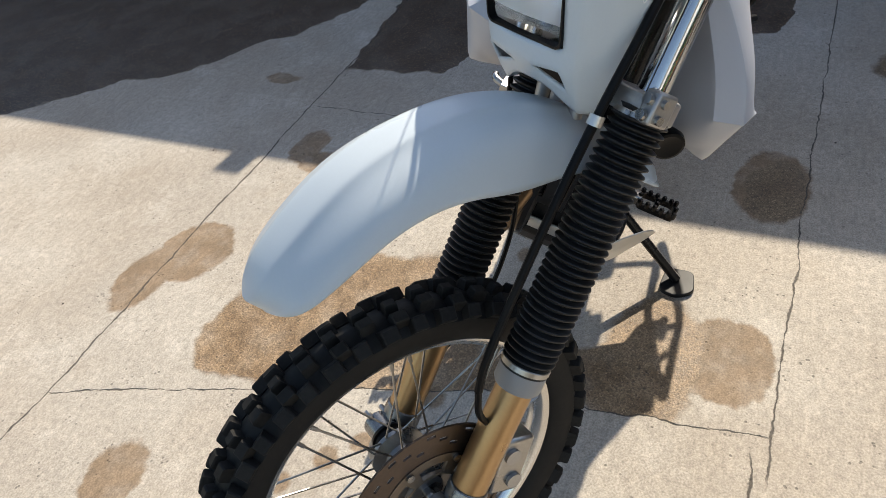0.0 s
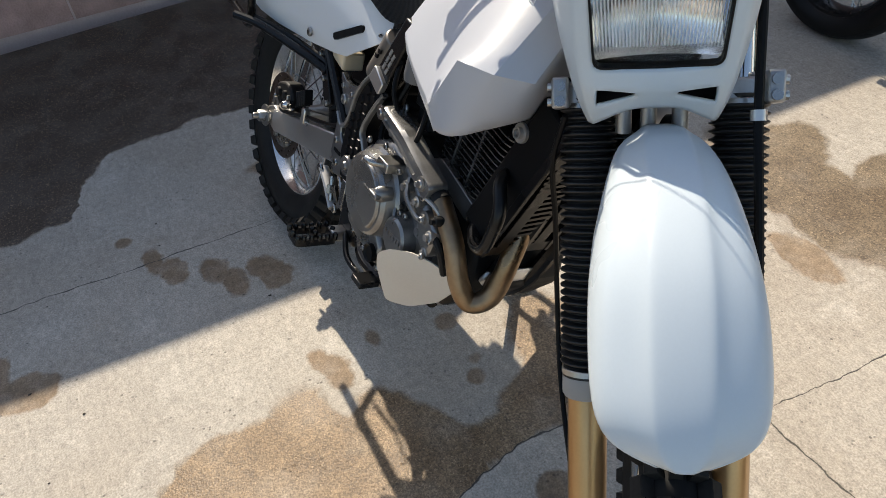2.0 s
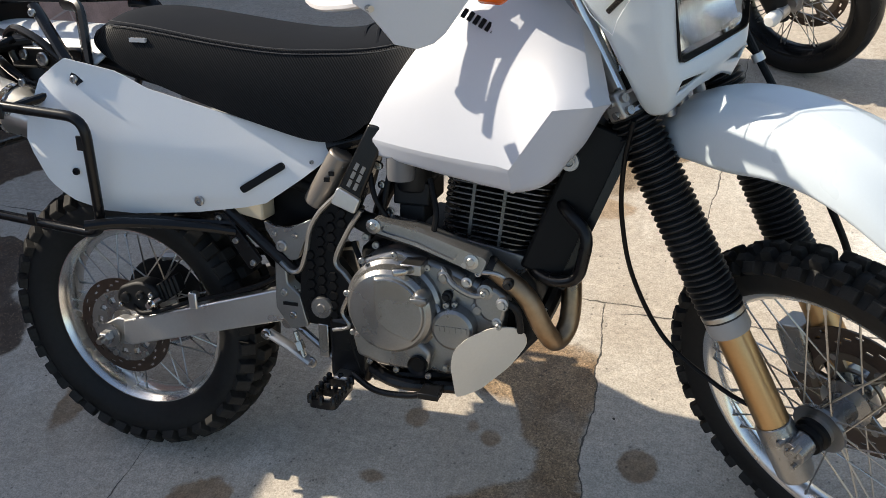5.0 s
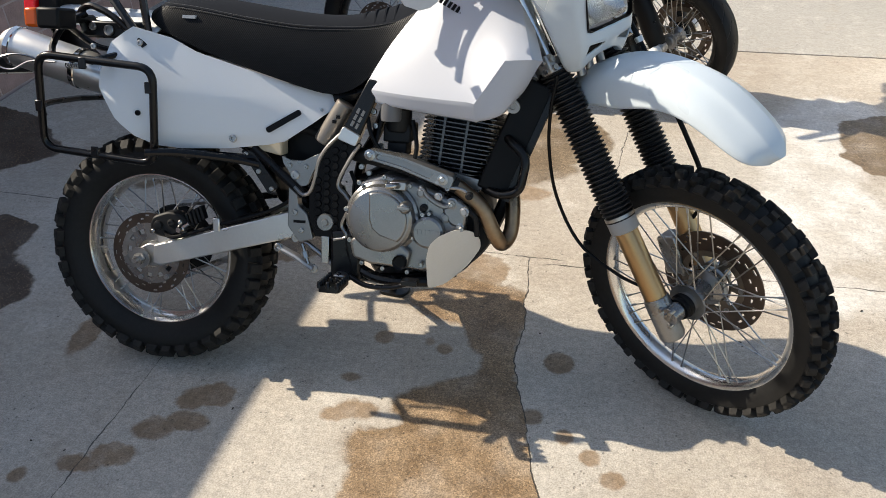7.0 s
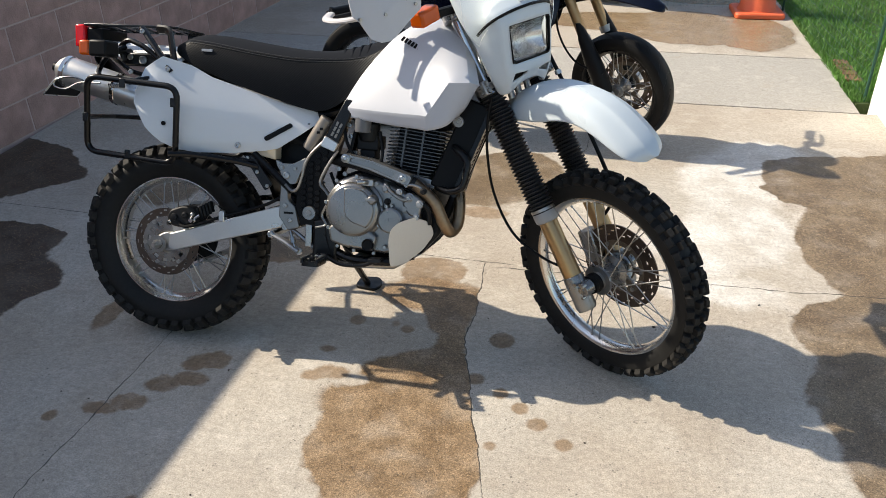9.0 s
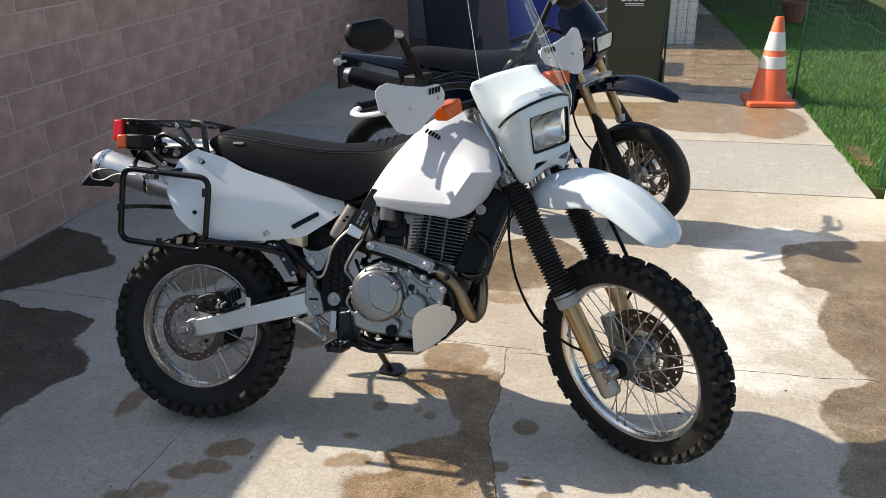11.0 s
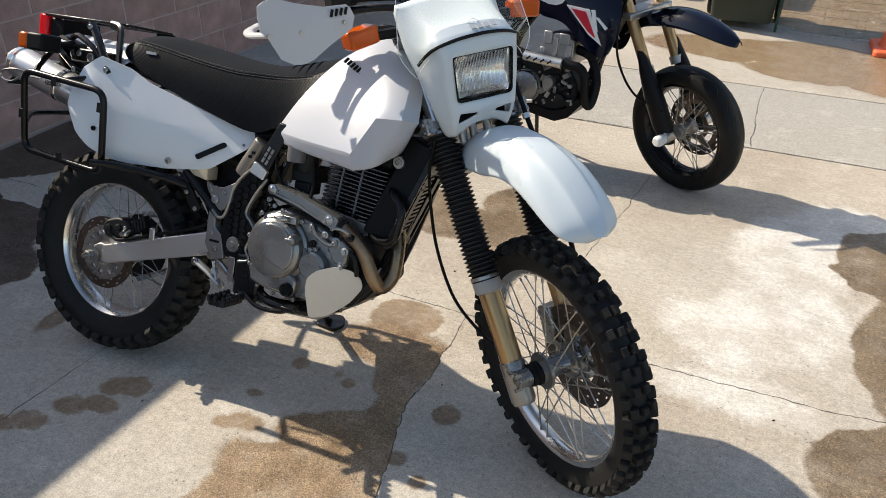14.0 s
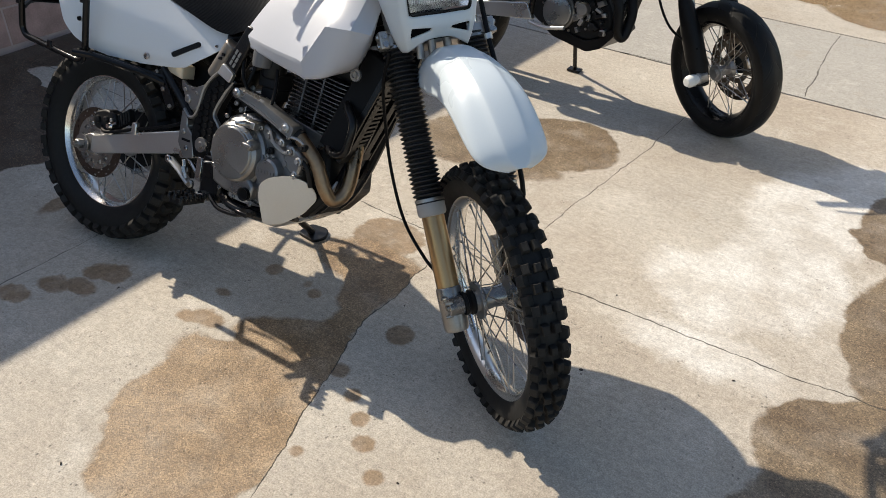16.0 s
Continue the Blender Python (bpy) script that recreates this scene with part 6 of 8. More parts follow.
    plate(bm, [(0.576, 0.712), (0.622, 0.692), (0.668, 0.800), (0.690, 0.850), (0.650, 0.855), (0.628, 0.813)], -0.163, -0.13)
    st = part("frame_tube", bm, BLACK, bike, bevel=0.004)
    bm = B_()
    plate(bm, rounded_xz([(0.574, 0.706), (0.622, 0.688), (0.634, 0.716), (0.590, 0.738)], 0.006), -0.172, -0.158)
    part("clip", bm, SATIN, st, "silver clip", bevel=0.002)
    for i in range(3):
        for j in range(2):
            bm = B_()
            m = Matrix.Translation((0.612 + j * 0.012 + i * 0.0075, -0.164, 0.745 - j * 0.006 + i * 0.016)) @ Matrix.Rotation(radians(-62), 4, "Y")
            box(bm, (-0.007, -0.001, -0.0035), (0.007, 0.001, 0.0035), m)
            part("letter_bar", bm, simple("sticker_white", (0.16, 0.16, 0.16), 0.5) if not (i or j) else bpy.data.materials["sticker_white"], st)
    bolt(bike, (0.585, -0.136, 0.775), 0.012, h=0.012, name="tank_bolt")
    # tubes of the frame and of the tail
    tubes = [([(0.66, -0.10, 0.85), (0.60, -0.13, 0.70), (0.55, -0.14, 0.60), (0.54, -0.13, 0.45), (0.57, -0.12, 0.36), (0.70, -0.11, 0.335), (0.88, -0.10, 0.37)], 0.016),
             ([(0.480, -0.15, 0.552), (0.41, -0.15, 0.612), (0.344, -0.15, 0.668)], 0.012),
             ([(0.36, -0.155, 0.625), (0.30, -0.19, 0.640), (0.18, -0.25, 0.655), (0.12, -0.29, 0.655)], 0.010),
             ([(1.09, -0.03, 0.98), (1.06, -0.04, 0.80), (0.99, -0.05, 0.55), (0.935, -0.05, 0.43), (0.85, -0.06, 0.355)], 0.017),
             ([(1.10, -0.02, 1.02), (0.95, -0.06, 0.93), (0.75, -0.10, 0.86), (0.55, -0.11, 0.80)], 0.016), ([(0.60, -0.11, 0.81), (0.30, -0.115, 0.885), (0.0, -0.10, 0.95), (-0.25, -0.07, 0.99)], 0.012)]
    for pts, r in tubes:
        for s in (1, -1):
            bm = B_()
            tube(bm, smooth_path([(x, yy * s, z) for x, yy, z in pts], 6), r, 10)
            part("frame_tube", bm, BLACK, bike)
    bm = B_()
    plate(bm, rounded_xz([(0.312, 0.660), (0.345, 0.660), (0.415, 0.570), (0.388, 0.548)], 0.008), -0.160, -0.150)
    brace = part("brace_plate", bm, BLACK, bike, bevel=0.002)
    for x, z in ((0.328, 0.651), (0.362, 0.608), (0.397, 0.565)):
        bolt(brace, (x, -0.160, z), 0.0065)
    # chain adjuster on the axle, and the alloy pedal arm behind the frame
    bm = B_()
    n = 40
    teeth = [(0.0 + (0.0285 + (0.0012 if k % 2 else 0)) * math.cos(2 * math.pi * k / n) - 0.004, 0.338 + (0.0285 + (0.0012 if k % 2 else 0)) * math.sin(2 * math.pi * k / n)) for k in range(n)]
    plate(bm, teeth, -0.137, -0.132)
    part("chain_adjuster", bm, ENGINE, bike, "round toothed chain adjuster", smooth=20)
    bm = B_()
    tube(bm, [(0.409, -0.145, 0.407), (0.46, -0.150, 0.385), (0.508, -0.155, 0.358)], 0.013, 10, squash=0.7)
    arm = part("pedal_arm", bm, ALU, bike, "pale alloy brake arm")
    for x, z in ((0.409, 0.407), (0.508, 0.358)):
        bolt(arm, (x, -0.152, z), 0.012)
    bm = B_()
    cyl(bm, (0.478, -0.158, 0.425), (0.496, -0.160, 0.372), 0.0055, 8)
    cyl(bm, (0.484, -0.159, 0.405), (0.490, -0.160, 0.388), 0.010, 6)
    part("push_rod", bm, STEEL, bike)
    bm = B_()
    plate(bm, rounded_xz([(0.420, 0.652), (0.447, 0.640), (0.480, 0.642), (0.523, 0.664), (0.529, 0.645), (0.507, 0.618), (0.490, 0.578), (0.472, 0.574), (0.448, 0.598), (0.424, 0.632)], 0.006), -0.150, -0.138)
    gus = part("gusset", bm, ENGINE, bike, "grey frame gusset", bevel=0.002)
    for x, z, r in ((0.457, 0.603, 0.012), (0.443, 0.628, 0.006), (0.487, 0.627, 0.006)):
        bolt(gus, (x, -0.150, z), r)
    bm = B_()
    cyl(bm, (0.522, -0.125, 0.690), (0.586, -0.132, 0.792), 0.024, 20)
    res = part("shock_reservoir", bm, simple("tan_metal", (0.23, 0.205, 0.18), 0.42, 0.6), bike, "tan metal shock reservoir", bevel=0.004)
    for k in range(2):
        bm = B_()
        box(bm, (0.558 + 0.010 * k, -0.1585, 0.742 + 0.012 * k), (0.568 + 0.010 * k, -0.1545, 0.750 + 0.012 * k))
        part("letter_bar", bm, BLACKP, res)
    bm = B_()
    prof = []
    for k in range(9):
        prof += [(0.034, k * 0.022), (0.042, k * 0.022 + 0.006), (0.034, k * 0.022 + 0.012)]
    q = Matrix.Translation((0.42, 0, 0.48)) @ (Vector((0.60, 0, 0.80)) - Vector((0.42, 0, 0.48))).to_track_quat("Z", "Y").to_matrix().to_4x4()
    lathe(bm, [(0, 0)] + prof + [(0.034, 0.28), (0, 0.30)], 20, q, "z")
    part("shock_absorber", bm, DARK, bike)
    bm = B_()
    plate(bm, [(0.28, 0.66), (0.36, 0.60), (0.44, 0.62), (0.56, 0.66), (0.60, 0.80), (0.42, 0.82), (0.30, 0.75)], -0.09, 0.09)
    part("air_box", bm, BLACKP, bike, bevel=0.01)
    bm = B_()
    plate(bm, [(0.30, 0.672), (0.42, 0.650), (0.42, 0.690), (0.30, 0.705)], -0.150, -0.10)
    part("inner_cover", bm, simple("pale_tan", (0.50, 0.42, 0.30), 0.5), bike, "tan inner cover", bevel=0.004)
    # skid plate and the white case guard
    bm = B_()
    rows = [[(0.64, 0.0, 0.322), (0.64, 0.12, 0.324), (0.64, 0.145, 0.335)], [(0.70, 0.0, 0.314), (0.70, 0.125, 0.316), (0.70, 0.15, 0.332)], [(0.82, 0.0, 0.318), (0.82, 0.115, 0.320), (0.82, 0.138, 0.338)],
            [(0.90, 0.0, 0.368), (0.90, 0.080, 0.370), (0.895, 0.098, 0.385)], [(0.96, 0.0, 0.455), (0.96, 0.068, 0.455), (0.955, 0.082, 0.46)], [(0.975, 0.0, 0.50), (0.975, 0.06, 0.50), (0.97, 0.072, 0.50)]]
    grid(bm, rows)
    sk = part("skid_plate", bm, SATIN, bike, "aluminium skid plate", smooth=40)
    s = sk.modifiers.new("thick", "SOLIDIFY")
    s.thickness = 0.004
    for s in (-1, 1):
        poly = rounded_xz([(0.820, 0.337), (0.820, 0.425), (0.828, 0.464), (0.850, 0.487), (0.888, 0.502), (0.924, 0.494), (0.942, 0.470), (0.944, 0.442), (0.912, 0.392), (0.860, 0.346)], 0.012)
        bm = B_()
        shell(bm, poly, lambda x, z, k: s * (0.216 - 0.85 * (x - 0.838) + 0.45 * (z - 0.47) + 0.004 * k), -s * 0.004, 5)
        part("case_guard", bm, CREAM, bike, "off-white metal case guard")
        bm = B_()
        tube(bm, smooth_path([(0.62, s * 0.14, 0.37), (0.70, s * 0.165, 0.35), (0.82, s * 0.15, 0.350)], 6), 0.014, 10)
        part("guard_tube", bm, BLACK, bike)
    # foot pegs and pedal
    for s in (-1, 1):
        bm = B_()
        ring = rounded([(0.563, s * 0.19, 0), (0.618, s * 0.19, 0), (0.618, s * 0.285, 0), (0.563, s * 0.285, 0)], 0.012, 3)
        inner = [Vector((0.5905 + (p.x - 0.5905) * 0.72, s * 0.2375 + (p.y - s * 0.2375) * 0.82, 0)) for p in ring]
        vs = ring_bridge(bm, [[(p.x, p.y, 0.338) for p in inner], [(p.x, p.y, 0.338) for p in ring], [(p.x, p.y, 0.354) for p in ring], [(p.x, p.y, 0.354) for p in inner]], caps=False)
        for k in range(len(ring)):
            j = (k + 1) % len(ring)
            bm.faces.new((vs[3][k], vs[3][j], vs[0][j], vs[0][k]))
        peg = part("foot_peg", bm, BLACK, bike, "black toothed foot peg")
        bm = B_()
        box(bm, (0.568, s * 0.236 - 0.004, 0.339), (0.613, s * 0.236 + 0.004, 0.352))
        part("cross_bar", bm, BLACK, peg)
        bm = B_()
        box(bm, (0.575, s * 0.17 - 0.028, 0.335), (0.606, s * 0.17 + 0.028, 0.360))
        part("clevis", bm, STEEL, peg, bevel=0.004)
        tooth = None
        for px, py in [(x, yy) for x in (0.567, 0.614) for yy in (0.196, 0.214, 0.232, 0.250, 0.268, 0.281)] + [(0.59, 0.192), (0.59, 0.283), (0.583, 0.236), (0.598, 0.236)]:
            at = pose(px, s * py, 0.352)
            if tooth is None:
                bm = B_()
                lathe(bm, [(0, -0.004), (0.0062, -0.004), (0.0058, 0.010), (0.004, 0.0125), (0, 0.0125)], 8, axis="z")
                tooth = part("tooth", bm, BLACK, peg, m=at)
            else:
                again(tooth, peg, at)
    bm = B_()
    tube(bm, smooth_path([(0.60, -0.165, 0.355), (0.66, -0.185, 0.335), (0.73, -0.19, 0.338), (0.775, -0.195, 0.355)], 6), 0.007, 8)
    box(bm, (0.76, -0.225, 0.355), (0.80, -0.180, 0.368))
    part("brake_pedal", bm, BLACK, bike, bevel=0.002)
    bm = B_()
    tube(bm, smooth_path([(0.45, -0.13, 0.44), (0.52, -0.145, 0.40), (0.57, -0.15, 0.365)], 5), 0.008, 8)
    lathe(bm, [(0, -0.012), (0.013, -0.012), (0.013, 0.01), (0, 0.01)], 14, Matrix.Translation((0.455, -0.135, 0.435)))
    box(bm, (0.53, -0.160, 0.378), (0.552, -0.140, 0.45))
    part("pedal_linkage", bm, STEEL, bike, bevel=0.002)
    bm = B_()
    box(bm, (0.555, -0.165, 0.335), (0.64, -0.12, 0.47))
    part("peg_bracket", bm, BLACK, bike, bevel=0.01)
    bm = B_()
    box(bm, (0.575, 0.12, 0.335), (0.64, 0.16, 0.46))
    part("peg_bracket", bm, BLACK, bike, bevel=0.01)
    # crash bar loop and cooler with its slatted guard
    for s in (-1,):
        bm = B_()
        tube(bm, rounded([(0.980, s * 0.07, 0.735), (1.005, s * 0.145, 0.724), (1.050, s * 0.158, 0.688), (1.036, s * 0.155, 0.600), (0.988, s * 0.142, 0.586), (0.945, s * 0.115, 0.598), (0.945, s * 0.06, 0.59)], 0.03, 5, loop=False), 0.0115, 12)
        part("crash_bar", bm, BLACK, bike, "black tubular crash bar")
    E = Vector((1.005, 0, 0.575)), Vector((1.108, 0, 0.850))
    up = (E[1] - E[0]).normalized()
    m = Matrix.Translation(E[0]) @ Matrix(((up.z, 0, up.x, 0), (0, 1, 0, 0), (-up.x, 0, up.z, 0), (0, 0, 0, 1)))
    L = (E[1] - E[0]).length
    bm = B_()
    box(bm, (-0.085, -0.128, 0.0), (-0.004, 0.01, L), m)
    cool = part("oil_cooler", bm, BLACKP, bike, "black oil cooler behind a slatted guard", bevel=0.006)
    bm = B_()
    for yy in (-0.128, 0.012):
        box(bm, (-0.01, yy - 0.004, -0.005), (0.006, yy + 0.004, L), m)
    box(bm, (-0.002, -0.128, -0.005), (0.004, 0.012, 0.02), m)
    box(bm, (-0.002, -0.128, L - 0.07), (0.004, 0.012, L), m)
    for yy in (-0.098, -0.018):
        box(bm, (0.0, yy - 0.012, 0.0), (0.004, yy + 0.012, L), m)
    part("guard_frame", bm, BLACK, cool, bevel=0.001)
    for k in range(14):
        bm = B_()
        z = 0.028 + k * 0.0145
        box(bm, (-0.001, -0.088, z), (0.004, -0.028, z + 0.007), m @ Matrix.Rotation(radians(8), 4, "X"))
        part("slat", bm, BLACK, cool)
    bm = B_()
    lathe(bm, [(0, -0.006), (0.006, -0.006), (0.007, -0.012), (0.010, -0.012), (0.010, -0.005), (0.016, -0.005), (0.017, 0.0), (0, 0.0)], 20, Matrix.Translation((1.006, -0.128, 0.805)))
    cyl(bm, (1.008, -0.126, 0.803), (1.010, -0.03, 0.80), 0.008, 10)
    part("tank_mount", bm, ALU, bike, "round silver washer and bolt")
    # horn on the left
    bm = B_()
    lathe(bm, [(0, 0.0), (0.012, 0.0), (0.030, 0.006), (0.036, 0.004), (0.038, -0.01), (0.030, -0.03), (0, -0.034)], 24, Matrix.Translation((1.085, 0.115, 0.845)) @ Matrix.Rotation(radians(-65), 4, "Z") @ Matrix.Scale(0.72, 4))
    part("horn", bm, BLACKP, bike, "black round horn")
    # side stand on the left: foot rests on the ground
    inv = BIKE.inverted()
    foot = inv @ Vector((0.605, 0.40, 0.012))
    bm = B_()
    tube(bm, [(0.575, 0.135, 0.345), (0.59, 0.17, 0.29), tuple(foot)], 0.012, 10)
    stand = part("side_stand", bm, BLACK, bike, "black side stand")
    bm = B_()
    poly = rounded([(-0.05, -0.035, 0), (0.035, -0.045, 0), (0.055, 0.0, 0), (0.03, 0.045, 0), (-0.045, 0.035, 0)], 0.02, 4)
    ring_bridge(bm, [[inv @ (p + Vector((0.612, 0.405, h))) for p in poly] for h in (0.0, 0.012)])
    part("stand_foot", bm, BLACK, stand, "wide black metal foot", bevel=0.002)


def build_racks():
    for s in (-1, 1):
        bm = B_()
        tube(bm, rounded([(-0.156, s * 0.286, 0.882), (0.150, s * 0.286, 0.860), (0.122, s * 0.248, 0.623), (-0.190, s * 0.240, 0.645)], 0.04, 6), 0.0098, 12, loop=True)
        rack = part("pannier_rack", bm, BLACK, bike, "black tubular pannier rack")
        for a in ([(0.075, s * 0.190, 0.905), (0.02, s * 0.225, 0.885), (-0.02, s * 0.275, 0.868)], [(-0.10, s * 0.16, 0.985), (-0.135, s * 0.20, 0.955), (-0.14, s * 0.245, 0.905), (-0.12, s * 0.278, 0.878)], [(0.126, s * 0.250, 0.655), (0.22, s * 0.20, 0.650), (0.36, s * 0.15, 0.640)],
                  [(-0.175, s * 0.255, 0.73), (-0.225, s * 0.18, 0.75), (-0.25, s * 0.0, 0.755)]):
            bm = B_()
            tube(bm, smooth_path(a, 6), 0.0085, 8)
            part("strut", bm, BLACK, rack)
        for x, z in ((-0.172, 0.755), (-0.04, 0.645), (0.136, 0.815), (-0.03, 0.866)):
            y = s * (0.286 - (0.872 - z) * 0.19)
            bm = B_()
            box(bm, (x - 0.010, y - 0.008, z - 0.016), (x + 0.010, y + s * 0.012, z + 0.012))
            part("mount_tab", bm, BLACK, rack, bevel=0.003)
        bm = B_()
        pts = []
        for k in range(49):
            a = k * math.pi / 3
            pts.append((-0.10 + k * 0.0011, s * 0.258 + 0.006 * math.cos(a), 0.855 + 0.006 * math.sin(a)))
        tube(bm, pts, 0.0016, 5)
        part("spring", bm, STEEL, rack)
    bm = B_()
    tube(bm, smooth_path([(-0.16, -0.20, 0.845), (-0.24, -0.225, 0.875), (-0.30, -0.232, 0.868), (-0.31, -0.232, 0.845), (-0.27, -0.232, 0.838), (-0.22, -0.23, 0.86), (-0.14, -0.24, 0.862)], 8), 0.003, 6)
    part("safety_wire", bm, STEEL, bike)
    # luggage plate on struts
    bm = B_()
    box(bm, (-0.29, -0.105, 1.052), (-0.265, 0.105, 1.060))
    box(bm, (0.02, -0.095, 1.052), (0.045, 0.095, 1.060))
    for yy in (-0.098, 0.098):
        box(bm, (-0.28, yy - 0.010, 1.052), (0.03, yy + 0.010, 1.060))
    lug = part("luggage_plate", bm, BLACK, bike, "black slotted luggage plate", bevel=0.002)
    for k in range(7):
        bm = B_()
        x = -0.245 + 0.042 * k
        box(bm, (x - 0.007, -0.09, 1.052), (x + 0.007, 0.09, 1.0588), Matrix.Translation((x, 0, 0)) @ Matrix.Rotation(radians(18), 4, "Z") @ Matrix.Translation((-x, 0, 0)))
        part("slat", bm, BLACK, lug)
    for s in (-1, 1):
        bm = B_()
        tube(bm, rounded([(0.082, s * 0.172, 0.908), (0.03, s * 0.115, 1.046), (-0.02, s * 0.10, 1.050)], 0.02, 4, loop=False), 0.010, 8, squash=1.5)
        tube(bm, rounded([(0.075, s * 0.182, 0.910), (-0.02, s * 0.180, 0.985), (-0.085, s * 0.170, 1.008), (-0.122, s * 0.160, 0.985), (-0.112, s * 0.150, 0.940)], 0.035, 5, loop=False), 0.0085, 10)
        part("grab_rail", bm, BLACK, lug, "black grab rail")
        for x, yy, z, r in ((0.072, 0.190, 0.908, 0.011), (-0.045, 0.150, 0.945, 0.014), (-0.090, 0.150, 0.953, 0.010)):
            bolt(lug, (x, s * yy, z), r, side=s)
        bm = B_()
        box(bm, (-0.13, s * 0.132 - 0.015, 0.925), (0.05, s * 0.132 + 0.012, 0.968))
        part("bracket", bm, BLACK, lug, bevel=0.006)


def rounded_xz(pts, r):
    return [(p.x, p.z) for p in rounded([(x, 0, z) for x, z in pts], r, 3)]


def inside(poly, x, z, margin):
    """Whether (x, z) lies inside an outline, and at least margin from its edges."""
    hit, n = False, len(poly)
    for i in range(n):
        (x1, z1), (x2, z2) = poly[i], poly[(i + 1) % n]
        if (z1 > z) != (z2 > z) and x < (x2 - x1) * (z - z1) / (z2 - z1) + x1:
            hit = not hit
        dx, dz = x2 - x1, z2 - z1
        t = max(0.0, min(1.0, ((x - x1) * dx + (z - z1) * dz) / (dx * dx + dz * dz)))
        if math.hypot(x - x1 - t * dx, z - z1 - t * dz) < margin:
            return False
    return hit


build_wheels()
build_fork()
build_front_body()
build_bars()
build_tank()
build_seat()
build_panels()
build_engine()
build_exhaust()
build_chassis()
build_racks()


# ---- the second motorcycle: a dark blue street machine on the far side ----
NAVY = material("dark_navy_plastic", (0.0022, 0.0034, 0.011), 0.10, vary=0.15, grain=200, bump=0.0, coat=0.1, rvary=0.04, spec=0.3)
DULL = material("dull_black_plastic", (0.005, 0.005, 0.0055), 0.45, spec=0.2, vary=0.2, grain=200, bump=0.1, dist=0.0005)
RED = simple("red_decal", (0.55, 0.012, 0.03), 0.35)
PAINTW = simple("white_decal", (0.75, 0.75, 0.75), 0.35)



def road_rubber():
    """Smooth black rubber with curved drainage grooves round the tread."""
    m = material("road_tyre_rubber", (0.006, 0.006, 0.0062), 0.5, spec=0.2, vary=0.3, scale=9, grain=90, bump=0.0)
    nt = m.node_tree
    N = Net(nt)
    tc, sep = nt.nodes.new("ShaderNodeTexCoord"), nt.nodes.new("ShaderNodeSeparateXYZ")
    nt.links.new(tc.outputs["Object"], sep.inputs[0])
    x, y, z = sep.outputs
    side = N.math("ABSOLUTE", y)
    turn = N.math("MULTIPLY", N.math("ARCTAN2", z, x), 11 / math.pi)
    skew = N.math("MULTIPLY", N.math("SIGN", y), 0.5)
    u = N.math("FRACT", N.math("ADD", N.math("MULTIPLY_ADD", N.math("POWER", side, 0.7), 9.0, turn), N.math("ADD", skew, 40.0)))
    line = N.ramp(N.math("ABSOLUTE", N.math("SUBTRACT", u, 0.5)), 0.055, 0.035)
    line = N.math("MULTIPLY", line, N.math("MULTIPLY", N.ramp(side, 0.006, 0.010), N.ramp(side, 0.054, 0.050)))
    bp = nt.nodes.new("ShaderNodeBump")
    bp.inputs["Strength"].default_value, bp.inputs["Distance"].default_value = 1.0, 0.004
    nt.links.new(N.math("MULTIPLY", line, -1.0), bp.inputs["Height"])
    nt.links.new(bp.outputs[0], nt.nodes["Principled BSDF"].inputs["Normal"])
    return m


ROAD = road_rubber()


